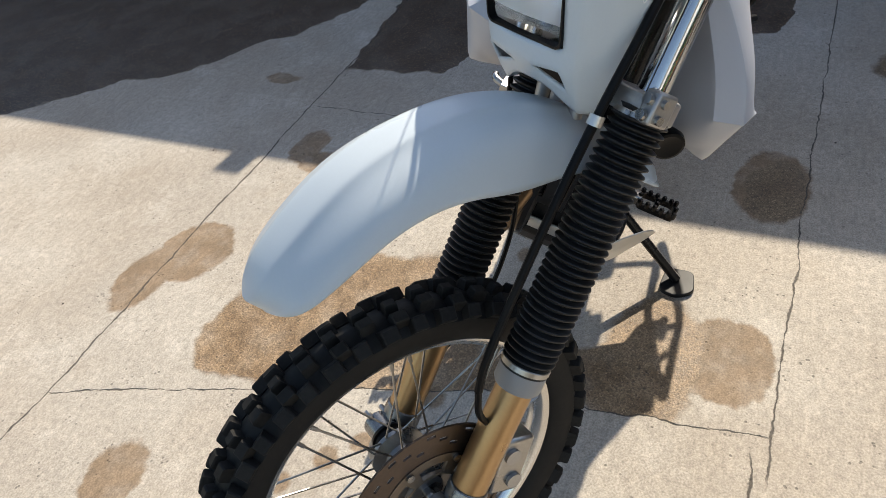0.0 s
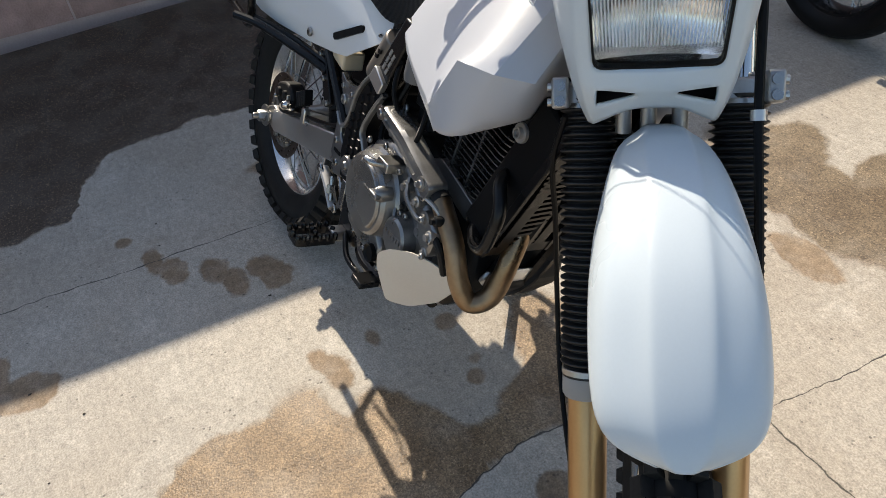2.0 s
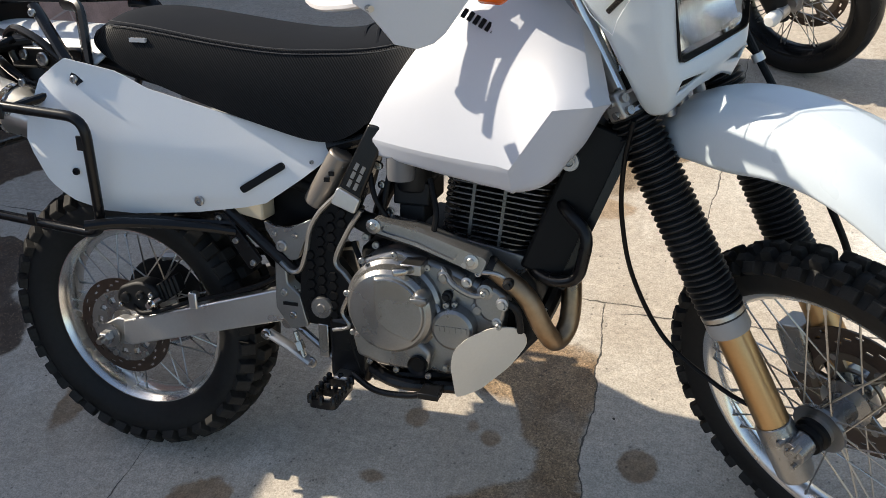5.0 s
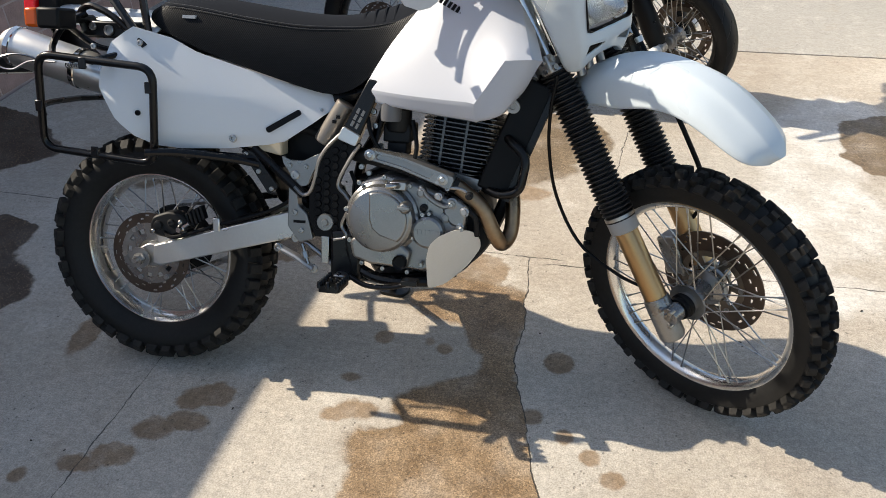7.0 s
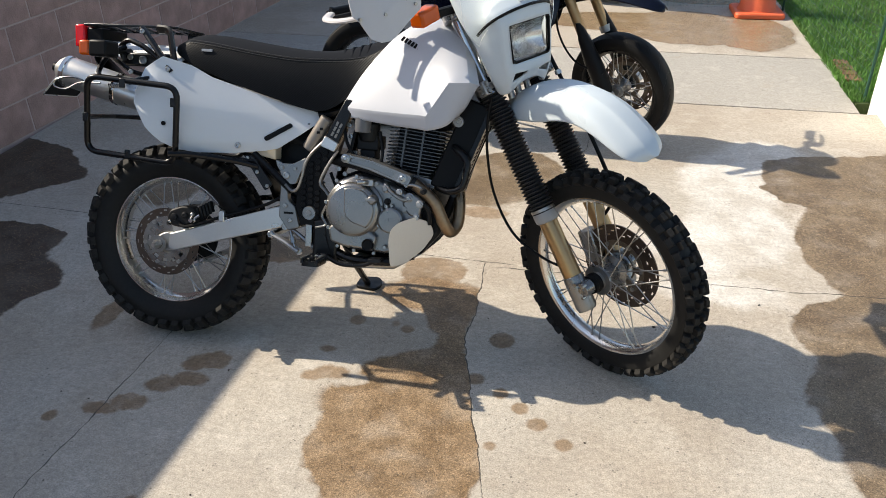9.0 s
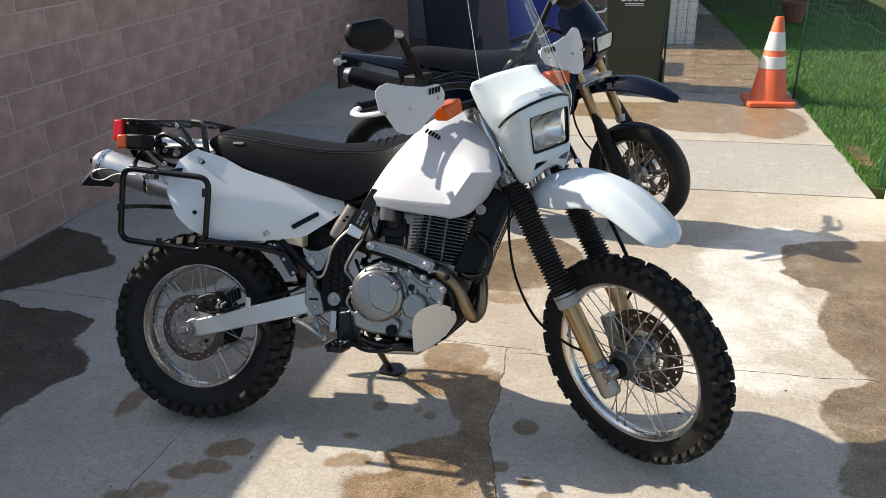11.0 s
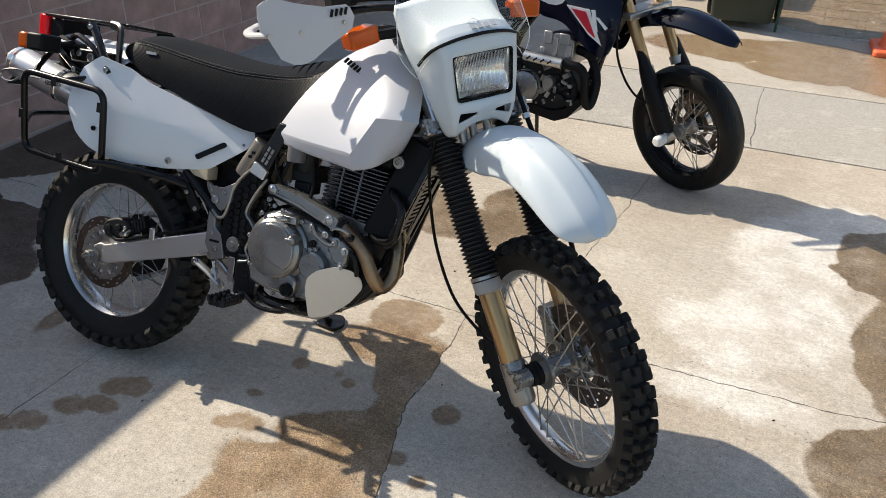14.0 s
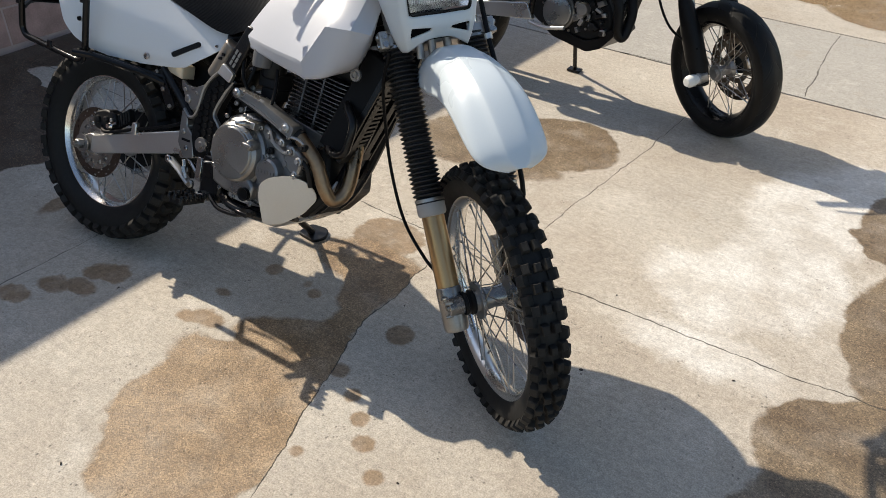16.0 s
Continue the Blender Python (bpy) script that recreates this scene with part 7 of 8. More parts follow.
def build_street_bike():
    base = pose(0.135, 2.045, 0.0, -9.0, 0, -1.0)
    sm = thing("motorcycle", base, "dark blue street motorcycle with black spoked wheels on its stand", "motorcycle")
    piv = Matrix.Translation((1.54, 0, 0))
    tilt = radians(26)
    ax = Vector((-math.sin(tilt), 0, math.cos(tilt)))
    T = piv @ Matrix.Rotation(radians(-33), 4, ax) @ piv.inverted()
    F, R = (1.392, 0, 0.300), (0.0, 0, 0.305)
    wheel("front_wheel", sm, T @ Matrix.Translation(F), 0.298, 0.060, 0.218, 0.228, 0.088, 0.036, 0.09, 36, 0, BLACK, 0.150, 1, 0.118, ALU, ROAD)
    wheel("rear_wheel", sm, Matrix.Translation(R), 0.308, 0.070, 0.218, 0.228, 0.10, 0.05, 0.11, 36, 0, BLACK, 0.11, -1, 0.07, ALU, ROAD)
    fx = lambda z: F[0] - 0.035 - (z - F[2]) * math.tan(tilt)
    for s in (-1, 1):
        y = s * 0.100
        bm = B_()
        cyl(bm, (fx(0.56), y, 0.56), (fx(1.02), y, 1.02), 0.026, 20)
        part("fork_tube", bm, GOLD, sm, "gold upper fork tube", m=T)
        bm = B_()
        cyl(bm, (fx(0.30), y, 0.30), (fx(0.60), y, 0.60), 0.020, 16)
        part("stanchion", bm, CHROME, sm, m=T)
        bm = B_()
        lathe(bm, [(0.027, -0.02), (0.033, -0.02), (0.033, 0.016), (0.027, 0.016)], 20, Matrix.Translation((fx(0.57), y, 0.57)) @ Matrix.Rotation(-tilt, 4, "Y"), "z", closed=True)
        part("collar", bm, ALU, sm, m=T)
        # tapering black shin guard
        rings = []
        for z, a, b in ((0.27, 0.034, 0.036), (0.34, 0.050, 0.044), (0.45, 0.056, 0.040), (0.56, 0.040, 0.032), (0.66, 0.012, 0.020)):
            c = Vector((fx(z) + 0.012, y + s * 0.012, z))
            rings.append([c + Vector((a * math.cos(q), b * math.sin(q), 0)) for q in [2 * math.pi * k / 16 for k in range(16)]])
        bm = B_()
        ring_bridge(bm, rings)
        part("fork_guard", bm, DULL, sm, "black plastic fork guard", m=T)
        bm = B_()
        cyl(bm, (F[0], y, F[2]), (F[0], y + s * 0.045, F[2]), 0.026, 16)
        part("axle_holder", bm, ALU, sm, m=T, bevel=0.003)
        bm = B_()
        lathe(bm, [(0.0, 0), (0.020, 0.0), (0.026, s * 0.02), (0.026, s * 0.045), (0.018, s * 0.058), (0, s * 0.06)], 18, Matrix.Translation((F[0], y + s * 0.045, F[2])))
        part("axle_slider", bm, simple("white_nylon", (0.72, 0.72, 0.70), 0.4) if s < 0 else bpy.data.materials["white_nylon"], sm, "white nylon axle slider", m=T)
    for z in (0.80, 1.0):
        bm = B_()
        box(bm, (fx(z) - 0.06, -0.135, z - 0.016), (fx(z) + 0.035, 0.135, z + 0.016))
        part("fork_clamp", bm, ALU, sm, m=T, bevel=0.008)
    # front mudguard
    st = [(1.02, 0.70, 0.05, 0.01), (1.10, 0.775, 0.062, 0.03), (1.20, 0.830, 0.076, 0.05), (1.30, 0.852, 0.082, 0.052), (1.40, 0.850, 0.082, 0.045), (1.50, 0.827, 0.074, 0.034), (1.58, 0.795, 0.056, 0.02), (1.625, 0.768, 0.018, 0.01)]
    rows = [[(x, 0.0, z), (x, w * 0.4, z - 0.003), (x, w * 0.75, z - 0.014 - drop * 0.25), (x, w, z - 0.016 - drop)] for x, z, w, drop in st]
    bm = B_()
    grid(bm, rows)
    f = part("front_fender", bm, NAVY, sm, "glossy navy front mudguard", m=T, subsurf=2)
    md = f.modifiers.new("thick", "SOLIDIFY")
    md.thickness = 0.004
    # lamp mask
    rows = [[(1.06, 0, 1.24), (1.04, 0.06, 1.22), (1.0, 0.10, 1.18)], [(1.15, 0, 1.13), (1.13, 0.08, 1.12), (1.04, 0.125, 1.10)], [(1.205, 0, 1.055), (1.19, 0.075, 1.052), (1.09, 0.12, 1.03)],
            [(1.20, 0, 0.965), (1.185, 0.066, 0.962), (1.10, 0.10, 0.95)], [(1.185, 0, 0.905), (1.17, 0.055, 0.905), (1.11, 0.085, 0.90)], [(1.15, 0, 0.87), (1.14, 0.045, 0.87), (1.10, 0.07, 0.865)]]
    rows = [[(x - 0.02, y * 1.25, z) for x, y, z in r] for r in rows]
    bm = B_()
    grid(bm, rows)
    crease(bm, lambda a, b: abs(a.x - 1.175) < 0.02 and abs(b.x - 1.175) < 0.02, 0.6)
    mk = part("headlight_mask", bm, NAVY, sm, "navy headlight mask", m=T, subsurf=2)
    q = rounded([(0, -0.068, 1.047), (0, 0.068, 1.047), (0, 0.058, 0.968), (0, -0.058, 0.968)], 0.014, 4)
    bm = B_()
    ring_bridge(bm, [[(1.165, p.y * 1.15, p.z) for p in q], [(1.186, p.y * 1.15, p.z) for p in q], [(1.190, p.y * 1.05, 1.008 + (p.z - 1.008) * 0.9) for p in q]])
    lamp2 = part("headlight", bm, simple("milky_lamp", (0.5, 0.52, 0.52), 0.12), mk, "pale headlight")
    bm = B_()
    tube(bm, [(1.188, p.y * 1.18, 1.008 + (p.z - 1.008) * 1.06) for p in q], 0.007, 8, loop=True)
    part("bezel", bm, DULL, lamp2, "black lamp surround")
    # bars
    bm = B_()
    tube(bm, smooth_path([(0.90, -0.38, 1.08), (0.96, -0.2, 1.10), (0.99, -0.06, 1.05), (0.99, 0.06, 1.05), (0.96, 0.2, 1.10), (0.90, 0.38, 1.08)], 6), 0.012, 10)
    bar = part("handlebar", bm, BLACK, sm, m=T)
    for s in (-1, 1):
        bm = B_()
        cyl(bm, (0.892, s * 0.40, 1.078), (0.93, s * 0.28, 1.09), 0.017, 14)
        part("grip", bm, BLACKP, bar)
        bm = B_()
        tube(bm, smooth_path([(0.985, s * 0.2, 1.10), (1.0, s * 0.28, 1.09), (0.955, s * 0.38, 1.08)], 5), 0.006, 8)
        part("lever", bm, ALU, bar)
        bm = B_()
        box(bm, (0.94, s * 0.22 - 0.03, 1.08), (0.99, s * 0.22 + 0.03, 1.125))
        part("switch_block", bm, DULL, bar, bevel=0.006)
        bm = B_()
        lathe(bm, [(0, -0.03), (0.018, -0.02), (0.022, 0.0), (0.016, 0.03), (0, 0.035)], 14, Matrix.Translation((1.09, s * 0.155, 1.0)))
        part("indicator", bm, bpy.data.materials["milky_lamp"], mk, "clear indicator")
    bm = B_()
    tube(bm, smooth_path([(1.14, -0.10, 0.98), (1.10, -0.15, 0.80), (1.10, -0.16, 0.62), (1.20, -0.155, 0.47), (1.36, -0.13, 0.42)], 7), 0.0055, 8)
    part("brake_hose", bm, BLACKP, sm, m=T)
    # tank and shrouds
    rows = [[(0.62, 0, 0.90), (0.62, 0.09, 0.88), (0.63, 0.13, 0.80), (0.66, 0.12, 0.72)], [(0.74, 0, 1.0), (0.74, 0.11, 0.97), (0.75, 0.16, 0.86), (0.78, 0.15, 0.74)], [(0.86, 0, 1.01), (0.86, 0.11, 0.98), (0.89, 0.175, 0.82), (0.88, 0.175, 0.64)],
            [(0.95, 0, 0.97), (0.96, 0.09, 0.95), (1.0, 0.180, 0.80), (0.985, 0.185, 0.575)], [(0.99, 0, 0.92), (1.0, 0.06, 0.92), (1.06, 0.17, 0.80), (1.03, 0.175, 0.61)]]
    bm = B_()
    grid(bm, rows)
    tk = part("fuel_tank", bm, NAVY, sm, "navy tank and shrouds with white and red decals", subsurf=2)
    for s in (-1, 1):
        for mat, pts, off in ((PAINTW, [(0.800, 0.80), (0.905, 0.79), (0.985, 0.640), (0.915, 0.685)], 0.181), (RED, [(0.825, 0.787), (0.893, 0.780), (0.952, 0.672), (0.915, 0.695)], 0.1835),
                              (PAINTW, [(0.915, 0.79), (0.932, 0.79), (0.958, 0.700), (0.940, 0.705)], 0.1825), (PAINTW, [(0.940, 0.76), (0.952, 0.76), (1.0, 0.72), (0.99, 0.71)], 0.1825)):
            bm = B_()
            plate(bm, pts, s * off, s * (off - 0.012))
            part("decal", bm, mat, tk, smooth=0)
    # seat and tail
    rows = [[(0.08, 0, 0.935), (0.08, 0.07, 0.93), (0.08, 0.10, 0.90), (0.09, 0.10, 0.86)], [(0.15, 0, 0.975), (0.15, 0.09, 0.965), (0.15, 0.12, 0.93), (0.16, 0.12, 0.87)], [(0.35, 0, 0.955), (0.35, 0.09, 0.945), (0.35, 0.12, 0.90), (0.36, 0.125, 0.83)],
            [(0.55, 0, 0.94), (0.55, 0.085, 0.93), (0.55, 0.115, 0.89), (0.56, 0.12, 0.80)], [(0.70, 0, 0.965), (0.70, 0.075, 0.955), (0.70, 0.105, 0.91), (0.70, 0.115, 0.83)], [(0.76, 0, 1.0), (0.76, 0.06, 0.99), (0.76, 0.09, 0.95), (0.76, 0.10, 0.90)]]
    bm = B_()
    grid(bm, rows)
    part("seat", bm, VINYL, sm, "black seat", subsurf=2)
    rows = [[(0.20, 0, 0.90), (0.20, 0.10, 0.88), (0.20, 0.12, 0.80)], [(0.0, 0, 0.91), (0.0, 0.085, 0.895), (0.0, 0.10, 0.84)], [(-0.20, 0, 0.92), (-0.20, 0.06, 0.91), (-0.20, 0.07, 0.88)], [(-0.32, 0, 0.925), (-0.32, 0.03, 0.92), (-0.32, 0.035, 0.91)]]
    bm = B_()
    grid(bm, rows)
    tl = part("tail_cowl", bm, NAVY, sm, "navy tail", subsurf=2)
    md = tl.modifiers.new("thick", "SOLIDIFY")
    md.thickness = 0.004
    for s in (-1, 1):
        bm = B_()
        plate(bm, rounded_xz([(0.06, 0.86), (0.40, 0.82), (0.60, 0.80), (0.66, 0.76), (0.45, 0.66), (0.22, 0.70), (0.08, 0.78)], 0.02), s * 0.135, s * 0.125)
        part("side_panel", bm, NAVY, sm, "navy side panel", bevel=0.003)
        bm = B_()
        cyl(bm, (-0.27, s * 0.04, 0.87), (-0.27, s * 0.13, 0.87), 0.008, 8)
        lathe(bm, [(0, -0.03), (0.02, -0.02), (0.022, 0.01), (0, 0.03)], 12, Matrix.Translation((-0.275, s * 0.15, 0.87)))
        part("rear_indicator", bm, bpy.data.materials["milky_lamp"], sm)
    bm = B_()
    box(bm, (-0.30, -0.10, 0.72), (-0.285, 0.10, 0.86), None)
    box(bm, (-0.30, -0.03, 0.84), (-0.20, 0.03, 0.90), None)
    part("plate_hanger", bm, DULL, sm, bevel=0.004)
    bm = B_()
    cyl(bm, (-0.20, -0.145, 0.80), (0.10, -0.15, 0.735), 0.052, 24, 0.05)
    can = part("silencer", bm, DULL, sm, "black silencer", bevel=0.008)
    bm = B_()
    cyl(bm, (-0.235, -0.145, 0.807), (-0.20, -0.145, 0.80), 0.034, 18, 0.046)
    part("end_cap", bm, CHROME, can)
    # engine
    bm = B_()
    plate(bm, rounded_xz([(0.48, 0.36), (0.56, 0.32), (0.80, 0.30), (0.89, 0.36), (0.885, 0.44), (0.83, 0.52), (0.62, 0.54), (0.50, 0.50)], 0.03), -0.11, 0.11)
    en = part("engine", bm, DARK, sm, "dark engine with bright covers", bevel=0.012)
    bm = B_()
    plate(bm, rounded_xz([(0.69, 0.53), (0.85, 0.53), (0.845, 0.64), (0.80, 0.668), (0.70, 0.66)], 0.012), -0.128, 0.128)
    head = part("cylinder", bm, ALU, en, "bright cast cylinder", bevel=0.006)
    for x, z, w, h in ((0.72, 0.645, 0.02, 0.03), (0.80, 0.645, 0.025, 0.025), (0.76, 0.60, 0.012, 0.05), (0.825, 0.59, 0.015, 0.03), (0.70, 0.58, 0.012, 0.02)):
        bm = B_()
        box(bm, (x - w, -0.142, z - h), (x + w, -0.12, z + h))
        part("casting", bm, ALU, head, bevel=0.005)
    bm = B_()
    lathe(bm, [(0, -0.038), (0.062, -0.038), (0.070, -0.034), (0.074, -0.02), (0.080, -0.014), (0.081, 0.0), (0, 0)], 40, Matrix.Translation((0.630, -0.115, 0.405)))
    part("clutch_cover", bm, ENGINE, en, "round grey clutch cover", smooth=28)
    bm = B_()
    lathe(bm, [(0, -0.036), (0.025, -0.034), (0.031, -0.022), (0.032, 0.0), (0, 0)], 24, Matrix.Translation((0.749, -0.118, 0.440)))
    part("oil_filter_cover", bm, ALU, en, "small bright round cover", smooth=28)
    bm = B_()
    lathe(bm, [(0, -0.01), (0.028, -0.012), (0.034, -0.008), (0.036, 0.0), (0, 0)], 24, Matrix.Translation((0.570, -0.118, 0.485)))
    part("sprocket_cover", bm, DULL, en, smooth=28)
    random.seed(9)
    for k in range(26):
        bm = B_()
        x, z = random.uniform(0.70, 0.88), random.uniform(0.345, 0.52)
        w, h = random.uniform(0.006, 0.018), random.uniform(0.006, 0.018)
        box(bm, (x - w, -0.142 + random.uniform(0, 0.02), z - h), (x + w, -0.10, z + h), Matrix.Translation((x, 0, z)) @ Matrix.Rotation(random.uniform(-0.6, 0.6), 4, "Y") @ Matrix.Translation((-x, 0, -z)))
        part("casting", bm, (ENGINE, ALU, DARK, DARK)[k % 4], en, bevel=0.003)
    for x, z in ((0.565, 0.335), (0.70, 0.335), (0.715, 0.40), (0.70, 0.48), (0.62, 0.495), (0.55, 0.43), (0.78, 0.36), (0.80, 0.44), (0.85, 0.40)):
        bolt(en, (x, -0.135, z), 0.006)
    bm = B_()
    tube(bm, smooth_path([(0.83, -0.06, 0.60), (0.92, -0.08, 0.575), (0.965, -0.10, 0.48), (0.966, -0.115, 0.40), (0.955, -0.135, 0.36), (0.935, -0.150, 0.39), (0.925, -0.158, 0.48), (0.895, -0.160, 0.527), (0.83, -0.165, 0.538), (0.62, -0.165, 0.56), (0.35, -0.15, 0.66), (0.10, -0.15, 0.735)], 7), 0.022, 14)
    part("exhaust_header", bm, DULL, sm, "black header pipe")
    bm = B_()
    tube(bm, smooth_path([(0.815, -0.185, 0.540), (0.72, -0.188, 0.548), (0.632, -0.184, 0.556)], 5), 0.026, 12, squash=0.9)
    shield = part("heat_shield", bm, SATIN, sm, "bright slotted heat shield")
    for k in range(4):
        bm = B_()
        box(bm, (-0.012, -0.0295, -0.004), (0.012, -0.020, 0.004), Matrix.Translation((0.66 + k * 0.034, -0.186, 0.552 - k * 0.003)) @ Matrix.Rotation(radians(-40), 4, "Y"))
        part("slot", bm, DULL, shield, bevel=0.002)
    bm = B_()
    plate(bm, rounded_xz([(0.56, 0.325), (0.62, 0.290), (0.796, 0.258), (0.86, 0.285), (0.925, 0.365), (0.90, 0.385), (0.84, 0.325), (0.78, 0.305), (0.62, 0.335)], 0.012), -0.125, 0.125)
    part("skid_plate", bm, DULL, sm, "black skid plate", bevel=0.006)
    for s in (-1, 1):
        bm = B_()
        plate(bm, [(-0.03, 0.33), (0.46, 0.41), (0.50, 0.34), (-0.02, 0.275)], s * 0.125, s * 0.09)
        part("swing_arm", bm, SATIN, sm, "pale aluminium swing arm", bevel=0.004)
    bm = B_()
    tube(bm, smooth_path([(0.50, -0.15, 0.335), (0.582, -0.17, 0.329), (0.64, -0.178, 0.338), (0.695, -0.182, 0.350)], 5), 0.009, 10)
    part("brake_pedal", bm, SATIN, sm, "bright brake pedal")
    for pts, r in (([(0.48, -0.10, 0.36), (0.50, -0.10, 0.60), (0.70, -0.09, 0.86), (1.0, -0.03, 0.98)], 0.018), ([(1.03, -0.03, 0.95), (0.95, -0.05, 0.60), (0.89, -0.08, 0.34)], 0.016)):
        for s in (-1, 1):
            bm = B_()
            tube(bm, smooth_path([(x, y * s, z) for x, y, z in pts], 6), r, 10)
            part("frame_tube", bm, BLACK, sm)
    bm = B_()
    plate(bm, rounded_xz([(0.90, 0.57), (0.95, 0.56), (1.02, 0.76), (0.97, 0.80)], 0.015), -0.13, 0.13)
    part("radiator", bm, DULL, sm, bevel=0.006)
    inv = base.inverted()
    bm = B_()
    tube(bm, [(0.62, 0.12, 0.33), tuple(inv @ Vector((0.735, 2.325, 0.012)))], 0.011, 10)
    st = part("side_stand", bm, BLACK, sm)
    bm = B_()
    q = inv @ Vector((0.735, 2.325, 0.008))
    box(bm, (-0.035, -0.025, -0.006), (0.035, 0.025, 0.006), Matrix.Translation(q) @ inv.to_3x3().to_4x4())
    part("stand_foot", bm, BLACK, st, bevel=0.003)
    return sm


build_street_bike()


# ---- cone, bins, fence, lawn, house ----
def build_cone():
    orange = material("orange_pvc", (0.80, 0.145, 0.055), 0.5, vary=0.1, scale=6, grain=80, bump=0.05)
    band = material("reflective_white", (0.72, 0.71, 0.69), 0.4, vary=0.08, scale=8, grain=90, bump=0.05)
    e = thing("traffic_cone", pose(2.625, 5.05, 0, 0, 0, 3), "orange traffic cone with two white bands on the drive", "traffic cone")
    prof = lambda z: 0.152 - (z - 0.045) * (0.152 - 0.036) / 0.675
    bm = B_()
    poly = rounded([(-0.2, -0.2, 0), (0.2, -0.2, 0), (0.2, 0.2, 0), (-0.2, 0.2, 0)], 0.045, 4)
    ring_bridge(bm, [[(p.x * f, p.y * f, z) for p in poly] for f, z in ((0.97, 0.0), (1.0, 0.008), (1.0, 0.034), (0.95, 0.045))])
    part("base", bm, orange, e, bevel=0.003)
    bm = B_()
    lathe(bm, [(prof(0.045) + 0.012, 0.044), (prof(0.06), 0.06), (prof(0.71), 0.71), (prof(0.71) - 0.008, 0.72), (0.018, 0.718), (0.018, 0.60)], 40, axis="z")
    part("body", bm, orange, e)
    for a, b in ((0.305, 0.405), (0.452, 0.600)):
        bm = B_()
        lathe(bm, [(prof(a) + 0.0005, a), (prof(a) + 0.003, a + 0.002), (prof(b) + 0.003, b - 0.002), (prof(b) + 0.0005, b)], 40, axis="z")
        part("band", bm, band, e, "white reflective band")


build_cone()


def wheelie_bin(m, color, label, lettered=False):
    mat = material("bin_" + label.split()[1], color, 0.5, vary=0.12, scale=3, grain=150, bump=0.1, dist=0.001)
    e = thing("wheeled_bin", m, label, "rubbish bin")
    bm = B_()
    rings = []
    for z, w, d in ((0.06, 0.225, 0.24), (0.10, 0.235, 0.25), (0.93, 0.285, 0.32), (0.94, 0.305, 0.34), (0.985, 0.305, 0.34)):
        rings.append([(p.x, p.y, z) for p in rounded([(-w, -d, 0), (w, -d, 0), (w, d, 0), (-w, d, 0)], 0.05, 4)])
    ring_bridge(bm, rings)
    part("body", bm, mat, e, smooth=45)
    bm = B_()
    rings = []
    for z, k in ((0.985, 1.03), (1.02, 1.03), (1.06, 0.9), (1.075, 0.5)):
        rings.append([(p.x * k, p.y * k, z) for p in rounded([(-0.305, -0.34, 0), (0.305, -0.34, 0), (0.305, 0.34, 0), (-0.305, 0.34, 0)], 0.05, 4)])
    ring_bridge(bm, rings)
    part("lid", bm, mat, e, smooth=45)
    for s in (-1, 1):
        bm = B_()
        lathe(bm, [(0, -0.025), (0.11, -0.025), (0.125, -0.015), (0.125, 0.015), (0.11, 0.025), (0, 0.025)], 24, Matrix.Translation((s * 0.27, 0.24, 0.125)) @ Matrix.Rotation(radians(90), 4, "Z"))
        part("wheel", bm, RUBBER, e)
    if lettered:
        for k in range(4):
            bm = B_()
            box(bm, (-0.14 + k * 0.052, -0.3235, 0.835), (-0.10 + k * 0.052, -0.310, 0.862))
            part("letter_bar", bm, PAINTW, e, smooth=0)
        for k in range(2):
            bm = B_()
            box(bm, (-0.11, -0.321 + k * 0.001, 0.812 - k * 0.014), (0.05, -0.308, 0.818 - k * 0.014))
            part("letter_bar", bm, PAINTW, e, smooth=0)
    return e


wheelie_bin(pose(1.46, 5.44, 0, 0, 0, 2), (0.022, 0.032, 0.022), "dark green wheeled bin standing on the drive by the fence", True)
wheelie_bin(pose(-0.50, 6.55, 0, 0, 0, 3), (0.008, 0.012, 0.025), "dark navy wheeled bin standing in the shade by the house", True)
wheelie_bin(pose(0.42, 6.6, 0, 0, 0, -4), (0.010, 0.035, 0.28), "bright blue wheeled bin standing in the shade by the house")

STUCCO = material("mauve_brown_stucco", (0.20, 0.135, 0.125), 0.9, vary=0.12, scale=2, grain=70, bump=0.5, dist=0.004)
WHITEWALL = material("white_stucco", (0.72, 0.71, 0.69), 0.85, vary=0.1, scale=4, grain=50, bump=0.8, dist=0.008)
SIDING = material("white_board_paint", (0.62, 0.61, 0.59), 0.5, vary=0.08, scale=4, grain=120, bump=0.1)
GREYDOOR = material("blue_grey_paint", (0.15, 0.17, 0.19), 0.5, vary=0.1, scale=3, grain=120, bump=0.1)
ROOF = material("asphalt_shingle", (0.07, 0.065, 0.06), 0.95, vary=0.2, scale=8, grain=60, bump=0.5, dist=0.005)

house = tagged(new("house"), "low house with mauve-brown stucco walls at the end of the drive", "house")
house.matrix_basis = pose(0, 8.05, 0)
bm = B_()
box(bm, (-6.0, 0.0, -0.14), (1.70, 5.0, 2.6))
part("wall", bm, STUCCO, house, smooth=0, bevel=0.01)
bm = B_()
box(bm, (-6.3, 0.35, 2.6), (1.75, 5.3, 2.72))
part("roof", bm, ROOF, house, smooth=0, bevel=0.01)
bm = B_()
box(bm, (-1.42, -0.03, 0.0), (-0.62, 0.0, 2.05))
box(bm, (-1.36, -0.038, 0.10), (-0.68, -0.03, 0.52))
box(bm, (-1.36, -0.038, 0.60), (-0.68, -0.03, 1.95))
